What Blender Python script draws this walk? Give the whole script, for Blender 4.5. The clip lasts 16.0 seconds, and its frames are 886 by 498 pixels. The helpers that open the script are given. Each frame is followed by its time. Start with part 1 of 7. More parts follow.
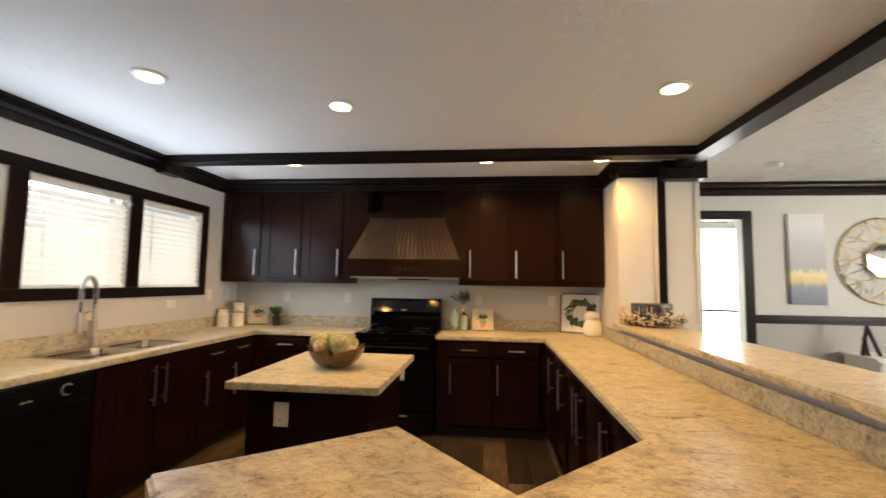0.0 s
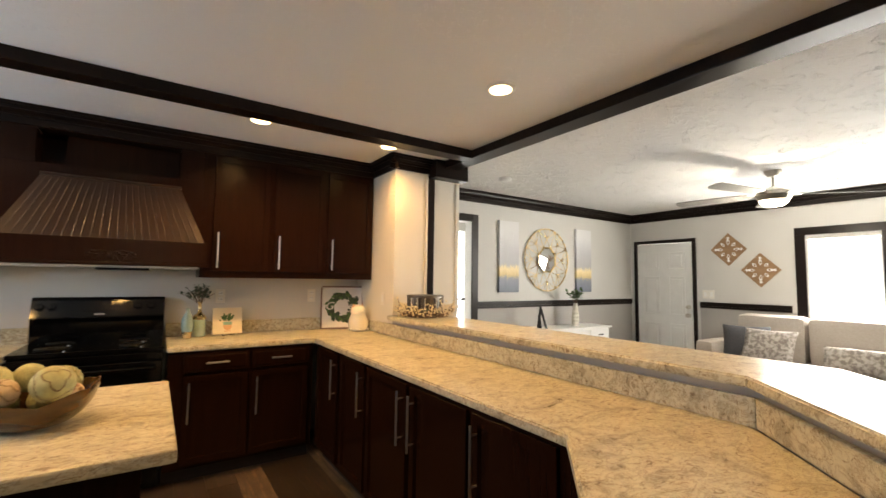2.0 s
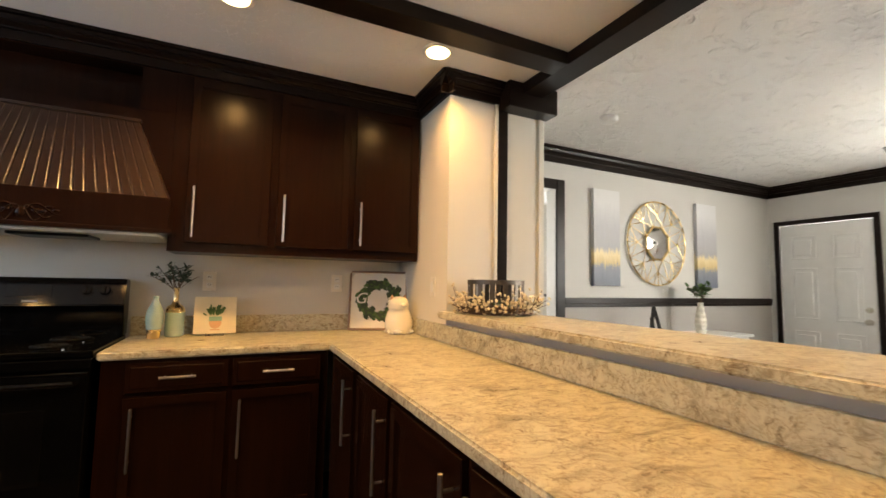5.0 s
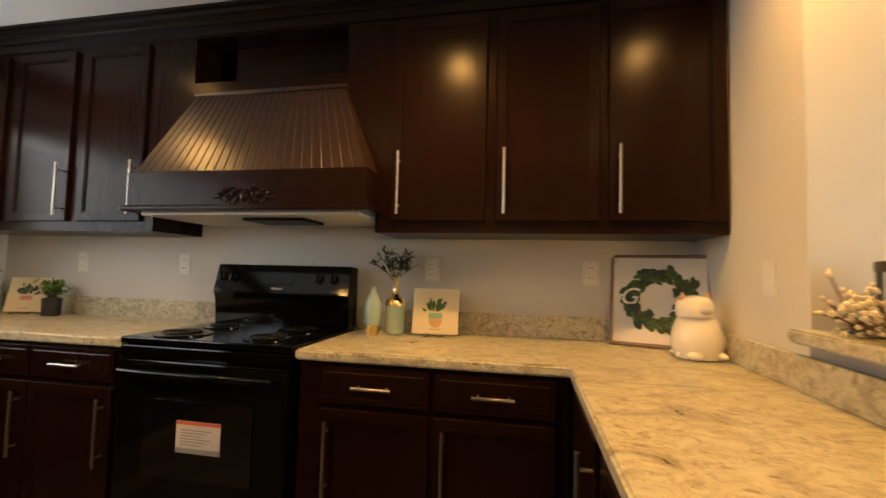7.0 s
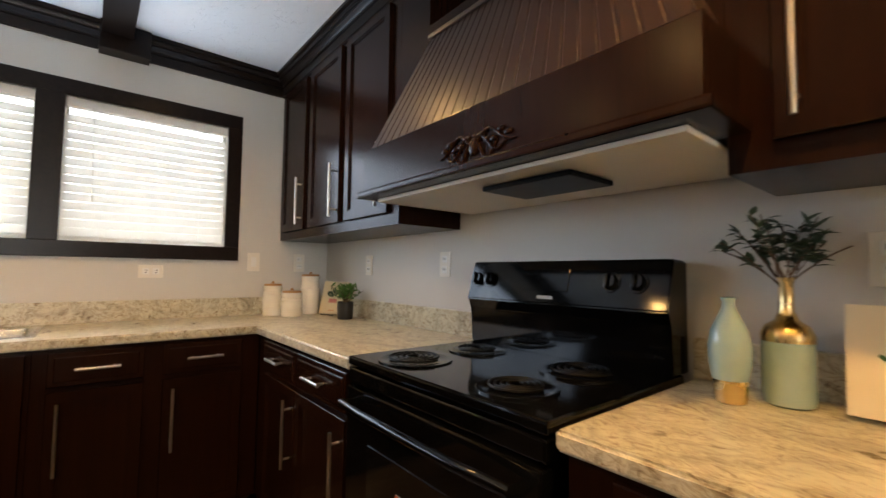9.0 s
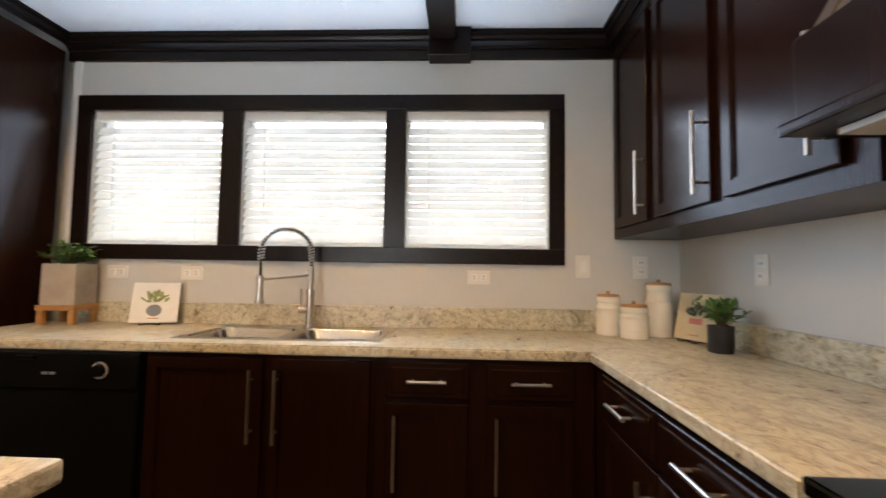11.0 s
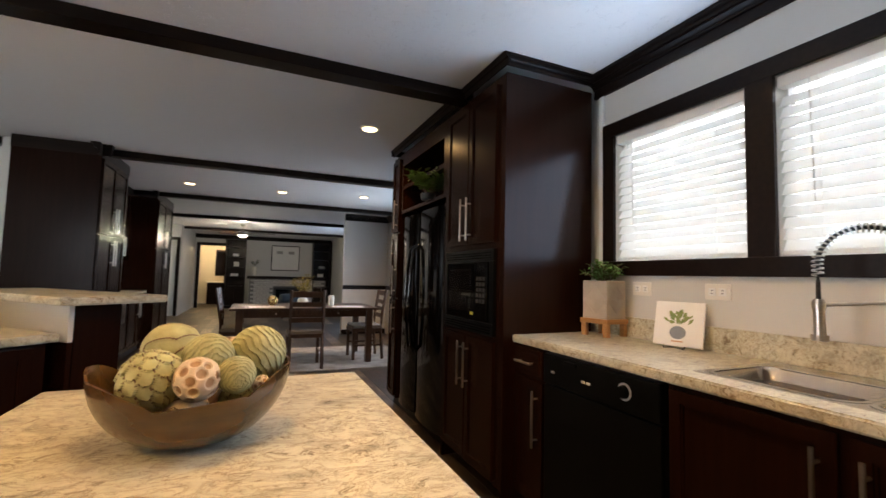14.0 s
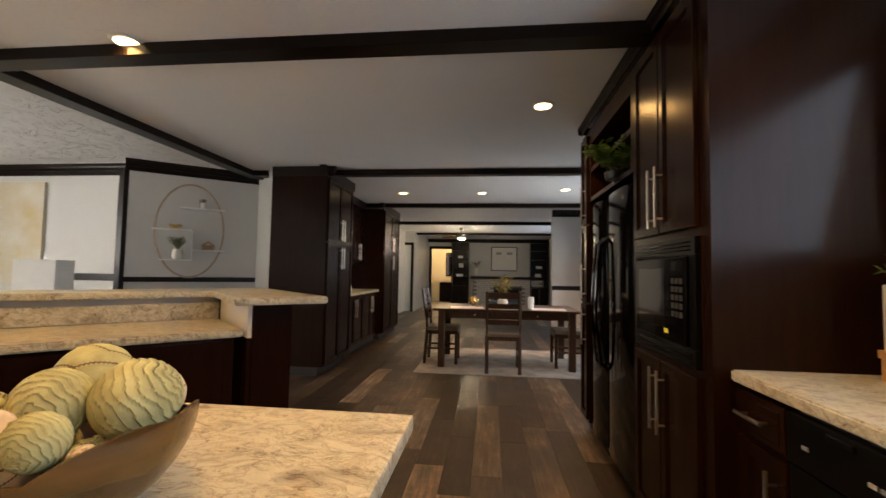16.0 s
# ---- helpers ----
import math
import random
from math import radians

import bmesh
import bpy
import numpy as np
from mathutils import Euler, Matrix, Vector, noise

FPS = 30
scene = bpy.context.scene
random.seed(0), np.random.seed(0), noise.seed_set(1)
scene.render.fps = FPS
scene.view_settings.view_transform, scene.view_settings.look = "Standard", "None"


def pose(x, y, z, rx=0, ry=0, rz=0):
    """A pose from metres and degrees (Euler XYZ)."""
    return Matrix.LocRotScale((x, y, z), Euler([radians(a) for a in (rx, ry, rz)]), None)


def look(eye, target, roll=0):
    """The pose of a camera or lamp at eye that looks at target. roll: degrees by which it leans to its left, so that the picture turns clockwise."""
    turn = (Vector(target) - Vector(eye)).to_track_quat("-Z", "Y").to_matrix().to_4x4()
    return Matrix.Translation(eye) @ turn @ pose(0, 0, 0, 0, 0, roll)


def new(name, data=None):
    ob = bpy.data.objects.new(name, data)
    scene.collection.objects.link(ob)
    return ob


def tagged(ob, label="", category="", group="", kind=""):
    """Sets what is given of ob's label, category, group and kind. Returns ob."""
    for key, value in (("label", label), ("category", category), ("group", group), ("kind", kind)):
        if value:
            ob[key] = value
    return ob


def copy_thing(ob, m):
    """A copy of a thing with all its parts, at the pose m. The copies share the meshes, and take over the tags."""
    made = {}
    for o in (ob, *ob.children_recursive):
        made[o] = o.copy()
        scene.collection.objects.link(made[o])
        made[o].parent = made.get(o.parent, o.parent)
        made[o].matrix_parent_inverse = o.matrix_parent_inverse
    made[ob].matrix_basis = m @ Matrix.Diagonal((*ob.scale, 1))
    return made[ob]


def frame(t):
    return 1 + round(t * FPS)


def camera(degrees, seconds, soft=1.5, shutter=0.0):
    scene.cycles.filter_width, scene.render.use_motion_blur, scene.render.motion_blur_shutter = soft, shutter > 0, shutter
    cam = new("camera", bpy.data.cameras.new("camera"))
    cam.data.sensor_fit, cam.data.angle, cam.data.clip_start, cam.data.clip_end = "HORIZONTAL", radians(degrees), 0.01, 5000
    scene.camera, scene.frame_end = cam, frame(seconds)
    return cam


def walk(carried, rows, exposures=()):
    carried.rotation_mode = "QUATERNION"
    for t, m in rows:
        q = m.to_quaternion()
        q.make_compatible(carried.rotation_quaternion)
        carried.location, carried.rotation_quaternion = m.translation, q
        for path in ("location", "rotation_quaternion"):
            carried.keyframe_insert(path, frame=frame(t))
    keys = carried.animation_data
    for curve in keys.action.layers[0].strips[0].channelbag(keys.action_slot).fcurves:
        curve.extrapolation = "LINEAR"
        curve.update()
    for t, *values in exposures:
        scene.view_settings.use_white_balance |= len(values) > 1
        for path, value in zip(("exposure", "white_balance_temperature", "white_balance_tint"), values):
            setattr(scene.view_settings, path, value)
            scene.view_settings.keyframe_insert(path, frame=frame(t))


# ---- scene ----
cam = camera(92.0, 16.0, shutter=0.3)
PATH = [
    (0, (0.856, 0.176, 1.411), (0.638, 2.158, 1.569), 0.9),
    (0.5, (0.714, 0.297, 1.399), (0.944, 2.277, 1.558), 0.8),
    (1, (0.565, 0.42, 1.411), (1.156, 2.325, 1.565), 0.7),
    (1.5, (0.393, 0.567, 1.409), (1.269, 2.358, 1.563), 0.8),
    (2, (0.273, 0.748, 1.394), (1.384, 2.404, 1.54), 0.8),
    (2.5, (0.292, 0.974, 1.369), (1.539, 2.531, 1.511), 0.9),
    (3, (0.367, 1.152, 1.363), (1.627, 2.699, 1.499), 1.0),
    (5.5, (1.011, 2.015, 1.237), (1.626, 3.913, 1.375), 1.4),
    (6, (1.097, 2.209, 1.269), (1.42, 4.18, 1.372), 1.6),
    (6.5, (1.187, 2.444, 1.253), (1.179, 4.441, 1.352), 1.5),
    (7, (1.209, 2.682, 1.22), (0.824, 4.641, 1.332), 1.4),
    (7.5, (1.161, 2.932, 1.217), (0.446, 4.797, 1.323), 1.5),
    (8, (1.086, 3.174, 1.204), (0.044, 4.877, 1.31), 1.2),
    (10.5, (0.35, 3.701, 1.193), (-1.619, 4.035, 1.3), 0.7),
    (11, (0.223, 3.681, 1.205), (-1.773, 3.598, 1.318), 0.9),
    (11.5, (0.138, 3.625, 1.182), (-1.795, 3.130, 1.331), 1.1),
    (12, (0.062, 3.581, 1.188), (-1.698, 2.642, 1.335), 1.2),
    (12.5, (0.023, 3.569, 1.199), (-1.457, 2.231, 1.346), 1.4),
    (13, (0.012, 3.544, 1.212), (-1.216, 1.972, 1.356), 1.5),
    (13.5, (-0.023, 3.524, 1.218), (-1.035, 1.804, 1.357), 1.5),
    (14, (-0.108, 3.512, 1.223), (-0.909, 1.684, 1.353), 1.4),
    (14.5, (-0.228, 3.455, 1.225), (-0.812, 1.546, 1.342), 1.2),
    (15, (-0.374, 3.342, 1.23), (-0.723, 1.376, 1.342), 1.1),
    (15.5, (-0.48, 3.217, 1.233), (-0.554, 1.221, 1.34), 0.9),
    (16, (-0.573, 3.112, 1.239), (-0.356, 1.127, 1.345), 1.0),
]
LIGHT = [(0, -0.18, 7500, 10), (1.0, -0.25, 8500, 10), (2.5, -0.14, 7200, 10), (5.5, -0.22, 7700, 10), (7.0, -0.4, 8900, 10), (8.0, -0.3, 7800, 10), (10.5, -0.24, 6850, 10), (12.5, -0.2, 6450, 11), (14.0, -0.32, 6500, 11), (15.0, -0.35, 6900, 11), (16, -0.36, 7500, 12)]
walk(cam, [(t, look(eye, target, roll)) for t, eye, target, roll in PATH], LIGHT)

# ---- world and light ----
world = bpy.data.worlds.new("sky")
scene.world = world
world.use_nodes = True
wn = world.node_tree
sky = wn.nodes.new("ShaderNodeTexSky")
sky.sky_type = "NISHITA"
sky.sun_disc = False
sky.sun_elevation, sky.sun_rotation = radians(42), radians(250)
wn.nodes["Background"].inputs[1].default_value = 0.12
wn.links.new(sky.outputs[0], wn.nodes["Background"].inputs[0])


def lamp(name, kind, m, power, color, **kw):
    data = bpy.data.lights.new(name, kind)
    data.energy, data.color = power, color
    if kind == "AREA":
        data.shape = kw.get("shape", "RECTANGLE")
        data.size = kw.get("size", 1)
        data.size_y = kw.get("size_y", kw.get("size", 1))
    if kind == "SUN":
        data.angle = radians(0.6)
    if kind == "SPOT":
        data.spot_size, data.spot_blend, data.shadow_soft_size = radians(kw.get("cone", 140)), 0.8, 0.05
    ob = new(name, data)
    ob.matrix_world = m
    return ob


DAY = (0.56, 0.73, 1.0)
WARM = (1.0, 0.57, 0.205)
lamp("sun", "SUN", look((0, 0, 0), (-0.9, -0.35, -0.9)), 2.5, (1, 0.95, 0.88))
lamp("window_light", "AREA", look((-1.90, 2.9, 1.70), (0.5, 2.9, 2.25)), 38, DAY, size=2.4, size_y=0.72)
lamp("window_light", "AREA", look((6.58, 1.7, 1.55), (3.0, 1.7, 1.5)), 165, (0.92, 0.96, 1.0), size=1.8, size_y=1.0)
# Lamp at an unseen dining window, assumed from the bluish ceiling there.
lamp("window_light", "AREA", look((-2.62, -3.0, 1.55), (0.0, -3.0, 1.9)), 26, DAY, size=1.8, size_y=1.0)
# Added lamp for an unseen far-room window; the wall behind it is solid.
lamp("window_light", "AREA", look((-2.66, -8.6, 1.55), (0.0, -8.6, 1.9)), 34, DAY, size=1.9, size_y=1.0)
lamp("doorway_light", "AREA", look((3.28, 6.8, 1.6), (3.2, 4.0, 1.2)), 22, (0.95, 0.97, 1.0), size=1.6, size_y=1.6)

CEIL = 2.475
WALL_S = 4.80
WALL_W = -2.01
WALL_E = 6.66

# ---- materials ----


def material(name, base, rough=0.5, metal=0.0, coat=0.0, spec=0.5):
    m = bpy.data.materials.new(name)
    m.use_nodes = True
    b = m.node_tree.nodes["Principled BSDF"]
    b.inputs["Base Color"].default_value = (*base, 1)
    b.inputs["Roughness"].default_value = rough
    b.inputs["Metallic"].default_value = metal
    b.inputs["Coat Weight"].default_value = coat
    b.inputs["Coat Roughness"].default_value = 0.15
    b.inputs["Specular IOR Level"].default_value = spec
    return m


def node(m, kind, **inputs):
    n = m.node_tree.nodes.new(kind)
    for k, v in inputs.items():
        n.inputs[k.replace("_", " ")].default_value = v
    return n


def wire(m, a, out, b, inp):
    m.node_tree.links.new(a.outputs[out], b.inputs[inp])


def coords(m, scale=(1, 1, 1), turn=(0, 0, 0), generated=False):
    tc = node(m, "ShaderNodeTexCoord")
    mp = node(m, "ShaderNodeMapping", Scale=scale, Rotation=turn)
    wire(m, tc, "Generated" if generated else "Object", mp, "Vector")
    return mp


def ramp(m, stops):
    r = m.node_tree.nodes.new("ShaderNodeValToRGB")
    e = r.color_ramp.elements
    while len(e) < len(stops):
        e.new(0.5)
    for x, (p, c) in zip(e, stops):
        x.position, x.color = p, (*c, 1)
    return r


def noisy(name, c1, c2, scale=8, stretch=(1, 1, 1), rough=(0.4, 0.6), bump=0.1, metal=0.0, coat=0.0, detail=6, spread=0.25, bscale=None, dist=0.002, spec=0.5):
    """A surface of two tones of noise, with its own roughness and relief."""
    m = material(name, c1, 0.5, metal, coat, spec)
    b = m.node_tree.nodes["Principled BSDF"]
    mp = coords(m, stretch)
    n = node(m, "ShaderNodeTexNoise", Scale=scale, Detail=detail)
    wire(m, mp, 0, n, "Vector")
    r = ramp(m, [(0.5 - spread, c1), (0.5 + spread, c2)])
    wire(m, n, "Fac", r, 0)
    wire(m, r, 0, b, "Base Color")
    mr = node(m, "ShaderNodeMapRange", To_Min=rough[0], To_Max=rough[1])
    wire(m, n, "Fac", mr, "Value")
    wire(m, mr, 0, b, "Roughness")
    if bump:
        n2 = node(m, "ShaderNodeTexNoise", Scale=bscale or scale * 3, Detail=4)
        wire(m, mp, 0, n2, "Vector")
        bp = node(m, "ShaderNodeBump", Strength=bump, Distance=dist)
        wire(m, n2, "Fac", bp, "Height")
        wire(m, bp, 0, b, "Normal")
    return m


def granite():
    """Printed laminate: cream fields, grey-beige clouds, thin brown feathered veins, small dark flecks."""
    m = material("laminate_stone", (0.5, 0.45, 0.38), 0.28, spec=0.5)
    b = m.node_tree.nodes["Principled BSDF"]
    mp = coords(m, (0.66, 1.0, 1.0), (0, 0, 0.35))
    warp = node(m, "ShaderNodeTexNoise", Scale=4, Detail=4, Roughness=0.6)
    wire(m, mp, 0, warp, "Vector")
    add = node(m, "ShaderNodeMixRGB", Fac=0.10)
    add.blend_type = "ADD"
    wire(m, mp, 0, add, 1)
    wire(m, warp, "Color", add, 2)
    n1 = node(m, "ShaderNodeTexNoise", Scale=8.5, Detail=9, Roughness=0.70, Distortion=1.0)
    wire(m, add, 0, n1, "Vector")
    r1 = ramp(m, [(0.30, (0.28, 0.25, 0.185)), (0.40, (0.42, 0.39, 0.295)), (0.47, (0.56, 0.54, 0.42)), (0.56, (0.64, 0.62, 0.49)), (0.63, (0.48, 0.455, 0.35)), (0.74, (0.36, 0.34, 0.27))])
    wire(m, n1, "Fac", r1, 0)
    n3 = node(m, "ShaderNodeTexNoise", Scale=21, Detail=9, Roughness=0.72, Distortion=0.9)
    wire(m, add, 0, n3, "Vector")
    r3 = ramp(m, [(0.455, (1, 1, 1)), (0.488, (0.70, 0.62, 0.52)), (0.50, (0.34, 0.25, 0.17)), (0.512, (0.70, 0.62, 0.52)), (0.545, (1, 1, 1))])
    wire(m, n3, "Fac", r3, 0)
    m1 = node(m, "ShaderNodeMixRGB", Fac=0.6)
    m1.blend_type = "MULTIPLY"
    wire(m, r1, 0, m1, 1)
    wire(m, r3, 0, m1, 2)
    n2 = node(m, "ShaderNodeTexNoise", Scale=36, Detail=7, Roughness=0.75, Distortion=1.2)
    wire(m, add, 0, n2, "Vector")
    r2 = ramp(m, [(0.37, (0.36, 0.26, 0.17)), (0.455, (0.93, 0.90, 0.85)), (0.8, (1, 1, 1))])
    wire(m, n2, "Fac", r2, 0)
    mul = node(m, "ShaderNodeMixRGB", Fac=0.92)
    mul.blend_type = "MULTIPLY"
    wire(m, m1, 0, mul, 1)
    wire(m, r2, 0, mul, 2)
    wire(m, mul, 0, b, "Base Color")
    mr = node(m, "ShaderNodeMapRange", To_Min=0.22, To_Max=0.38)
    wire(m, n1, "Fac", mr, "Value")
    wire(m, mr, 0, b, "Roughness")
    return m


def wood(name, c1, c2, scale=3.0, axis=2, rough=(0.28, 0.42), coat=0.15, vary=0.0, bump=0.12, spec=0.4):
    """Grain that runs along the axis."""
    m = material(name, c1, 0.4, 0, coat, spec)
    b = m.node_tree.nodes["Principled BSDF"]
    s = [14, 14, 14]
    s[axis] = 0.9
    mp = coords(m, tuple(s))
    oi = node(m, "ShaderNodeObjectInfo")
    mv = node(m, "ShaderNodeVectorMath")
    mv.operation = "ADD"
    sc = node(m, "ShaderNodeMath")
    sc.operation = "MULTIPLY"
    sc.inputs[1].default_value = 37
    wire(m, oi, "Random", sc, 0)
    wire(m, mp, 0, mv, 0)
    wire(m, sc, 0, mv, 1)
    n = node(m, "ShaderNodeTexNoise", Scale=scale, Detail=7, Roughness=0.6, Distortion=0.4)
    wire(m, mv, 0, n, "Vector")
    r = ramp(m, [(0.32, c1), (0.68, c2)])
    wire(m, n, "Fac", r, 0)
    if vary:
        hs = node(m, "ShaderNodeHueSaturation")
        mr0 = node(m, "ShaderNodeMapRange", To_Min=1 - vary, To_Max=1 + vary)
        wire(m, oi, "Random", mr0, "Value")
        wire(m, mr0, 0, hs, "Value")
        wire(m, r, 0, hs, "Color")
        wire(m, hs, 0, b, "Base Color")
    else:
        wire(m, r, 0, b, "Base Color")
    mr = node(m, "ShaderNodeMapRange", To_Min=rough[0], To_Max=rough[1])
    wire(m, n, "Fac", mr, "Value")
    wire(m, mr, 0, b, "Roughness")
    bp = node(m, "ShaderNodeBump", Strength=bump, Distance=0.001)
    wire(m, n, "Fac", bp, "Height")
    wire(m, bp, 0, b, "Normal")
    return m


def floor_wood():
    """Reclaimed boards: every board its own tone, with worn streaks and dark ends."""
    m = material("reclaimed_boards", (0.1, 0.07, 0.05), 0.4)
    b = m.node_tree.nodes["Principled BSDF"]
    oi = node(m, "ShaderNodeObjectInfo")
    isl = node(m, "ShaderNodeNewGeometry")
    sm = node(m, "ShaderNodeMath")
    sm.operation = "ADD"
    wire(m, oi, "Random", sm, 0)
    wire(m, isl, "Random Per Island", sm, 1)
    fr = node(m, "ShaderNodeMath")
    fr.operation = "FRACT"
    wire(m, sm, 0, fr, 0)
    tone = ramp(m, [(0.0, (0.026, 0.018, 0.013)), (0.30, (0.058, 0.041, 0.030)), (0.5, (0.034, 0.024, 0.018)), (0.66, (0.14, 0.105, 0.075)), (0.8, (0.048, 0.034, 0.025)), (1.0, (0.27, 0.21, 0.155))])
    wire(m, fr, 0, tone, 0)
    tc = node(m, "ShaderNodeTexCoord")
    mv = node(m, "ShaderNodeVectorMath")
    mv.operation = "ADD"
    wire(m, tc, "Object", mv, 0)
    wire(m, fr, 0, mv, 1)
    mp = node(m, "ShaderNodeMapping", Scale=(16, 1.2, 10))
    wire(m, mv, 0, mp, "Vector")
    n = node(m, "ShaderNodeTexNoise", Scale=2.2, Detail=8, Roughness=0.65, Distortion=0.5)
    wire(m, mp, 0, n, "Vector")
    g = ramp(m, [(0.3, (0.35, 0.32, 0.30)), (0.52, (1, 1, 1)), (0.72, (2.3, 2.1, 1.8))])
    wire(m, n, "Fac", g, 0)
    mul = node(m, "ShaderNodeMixRGB", Fac=1.0)
    mul.blend_type = "MULTIPLY"
    wire(m, tone, 0, mul, 1)
    wire(m, g, 0, mul, 2)
    n2 = node(m, "ShaderNodeTexNoise", Scale=3.0, Detail=5, Roughness=0.7)
    wire(m, mv, 0, n2, "Vector")
    g2 = ramp(m, [(0.42, (0.55, 0.5, 0.47)), (0.62, (1.15, 1.12, 1.08))])
    wire(m, n2, "Fac", g2, 0)
    mul2 = node(m, "ShaderNodeMixRGB", Fac=0.9)
    mul2.blend_type = "MULTIPLY"
    wire(m, mul, 0, mul2, 1)
    wire(m, g2, 0, mul2, 2)
    mp3 = node(m, "ShaderNodeMapping", Scale=(26, 5, 10))
    wire(m, mv, 0, mp3, "Vector")
    n3 = node(m, "ShaderNodeTexNoise", Scale=1.6, Detail=9, Roughness=0.8, Distortion=1.2)
    wire(m, mp3, 0, n3, "Vector")
    g3 = ramp(m, [(0.64, (0, 0, 0)), (0.70, (0.7, 0.7, 0.7))])
    wire(m, n3, "Fac", g3, 0)
    scr = node(m, "ShaderNodeMixRGB", Color2=(0.34, 0.28, 0.22, 1))
    wire(m, g3, 0, scr, 0)
    wire(m, mul2, 0, scr, 1)
    wire(m, scr, 0, b, "Base Color")
    mr = node(m, "ShaderNodeMapRange", To_Min=0.32, To_Max=0.55)
    wire(m, n, "Fac", mr, "Value")
    wire(m, mr, 0, b, "Roughness")
    bp = node(m, "ShaderNodeBump", Strength=0.25, Distance=0.002)
    wire(m, n, "Fac", bp, "Height")
    wire(m, bp, 0, b, "Normal")
    return m


def stomped(name, scale, lo, hi, strength, deep):
    """Ceiling board with stomped texture."""
    m = material(name, (0.74, 0.73, 0.715), 0.8)
    b = m.node_tree.nodes["Principled BSDF"]
    mp = coords(m)
    n = node(m, "ShaderNodeTexNoise", Scale=scale, Detail=5, Roughness=0.62, Distortion=1.4)
    wire(m, mp, 0, n, "Vector")
    r = ramp(m, [(lo, (0, 0, 0)), (hi, (1, 1, 1))])
    wire(m, n, "Fac", r, 0)
    n2 = node(m, "ShaderNodeTexNoise", Scale=60, Detail=3)
    wire(m, mp, 0, n2, "Vector")
    mx = node(m, "ShaderNodeMixRGB", Fac=0.25)
    wire(m, r, 0, mx, 1)
    wire(m, n2, "Fac", mx, 2)
    bp = node(m, "ShaderNodeBump", Strength=strength, Distance=deep)
    wire(m, mx, 0, bp, "Height")
    wire(m, bp, 0, b, "Normal")
    return m


def glow(name, color, power):
    m = material(name, color)
    b = m.node_tree.nodes["Principled BSDF"]
    b.inputs["Emission Color"].default_value = (*color, 1)
    b.inputs["Emission Strength"].default_value = power
    return m


M_DARK = wood("espresso_wood", (0.0104, 0.0036, 0.0018), (0.0158, 0.0056, 0.0027), rough=(0.20, 0.27), coat=0.0, bump=0.02, spec=0.13)
M_TRIM = wood("espresso_trim", (0.006, 0.0031, 0.0021), (0.012, 0.0062, 0.0040), rough=(0.28, 0.36), coat=0.0, axis=0, bump=0.006, spec=0.17)
M_TOE = noisy("toe_kick_black", (0.01, 0.008, 0.007), (0.016, 0.012, 0.01), rough=(0.5, 0.7))
M_WALL = noisy("grey_wallboard", (0.55, 0.54, 0.51), (0.58, 0.57, 0.54), scale=2, rough=(0.5, 0.65), bump=0.08, bscale=220, dist=0.0006)
M_WALLD = noisy("grey_wainscot", (0.355, 0.335, 0.31), (0.385, 0.365, 0.34), scale=2, rough=(0.5, 0.65), bump=0.08, bscale=220, dist=0.0006)
M_CREAM = noisy("cream_wallboard", (0.66, 0.63, 0.55), (0.70, 0.665, 0.585), scale=2, rough=(0.5, 0.65), bump=0.08, bscale=220, dist=0.0006)
M_CEIL = stomped("stomped_ceiling", 26, 0.60, 0.66, 0.55, 0.006)
M_CEILL = stomped("heavy_stomped_ceiling", 8, 0.52, 0.66, 0.9, 0.020)
M_STONE = granite()
M_FLOOR = floor_wood()
M_SUB = noisy("subfloor", (0.02, 0.014, 0.01), (0.03, 0.02, 0.015))
M_BLACK = noisy("black_enamel", (0.0015, 0.0015, 0.0015), (0.003, 0.003, 0.003), rough=(0.06, 0.10), bump=0.0, coat=0.0, spec=0.30)
M_BLACKM = noisy("black_plastic", (0.002, 0.002, 0.002), (0.004, 0.004, 0.004), rough=(0.32, 0.42), bump=0.03, spec=0.10)
M_BGLASS = material("black_glass", (0.003, 0.003, 0.003), 0.04, coat=0.6)
M_NICKEL = noisy("brushed_nickel", (0.48, 0.44, 0.38), (0.58, 0.54, 0.48), scale=30, stretch=(1, 1, 8), rough=(0.26, 0.38), metal=1.0, bump=0.03)
M_STEEL = noisy("stainless_steel", (0.55, 0.54, 0.52), (0.66, 0.65, 0.63), scale=20, stretch=(10, 1, 1), rough=(0.18, 0.30), metal=1.0, bump=0.03)
M_GOLD = noisy("gold_metal", (0.75, 0.55, 0.25), (0.85, 0.65, 0.33), rough=(0.2, 0.35), metal=1.0, bump=0.03)
M_WHITE = noisy("white_paint", (0.72, 0.72, 0.70), (0.78, 0.78, 0.76), rough=(0.4, 0.55), bump=0.04)
M_PLATE = noisy("white_plastic", (0.70, 0.67, 0.60), (0.74, 0.71, 0.64), rough=(0.3, 0.4), bump=0.0)
M_CERAM = noisy("glazed_ceramic", (0.74, 0.70, 0.60), (0.80, 0.76, 0.66), rough=(0.12, 0.2), bump=0.03, coat=0.4)
M_GLASS = material("window_glass", (1, 1, 1), 0.0)
M_GLASS.node_tree.nodes["Principled BSDF"].inputs["Transmission Weight"].default_value = 1.0
M_SLAT = noisy("blind_vinyl", (0.80, 0.80, 0.78), (0.86, 0.86, 0.84), rough=(0.4, 0.5), bump=0.0)
_tl = node(M_SLAT, "ShaderNodeBsdfTranslucent", Color=(0.9, 0.9, 0.88, 1))
_mx = node(M_SLAT, "ShaderNodeMixShader", Fac=0.55)
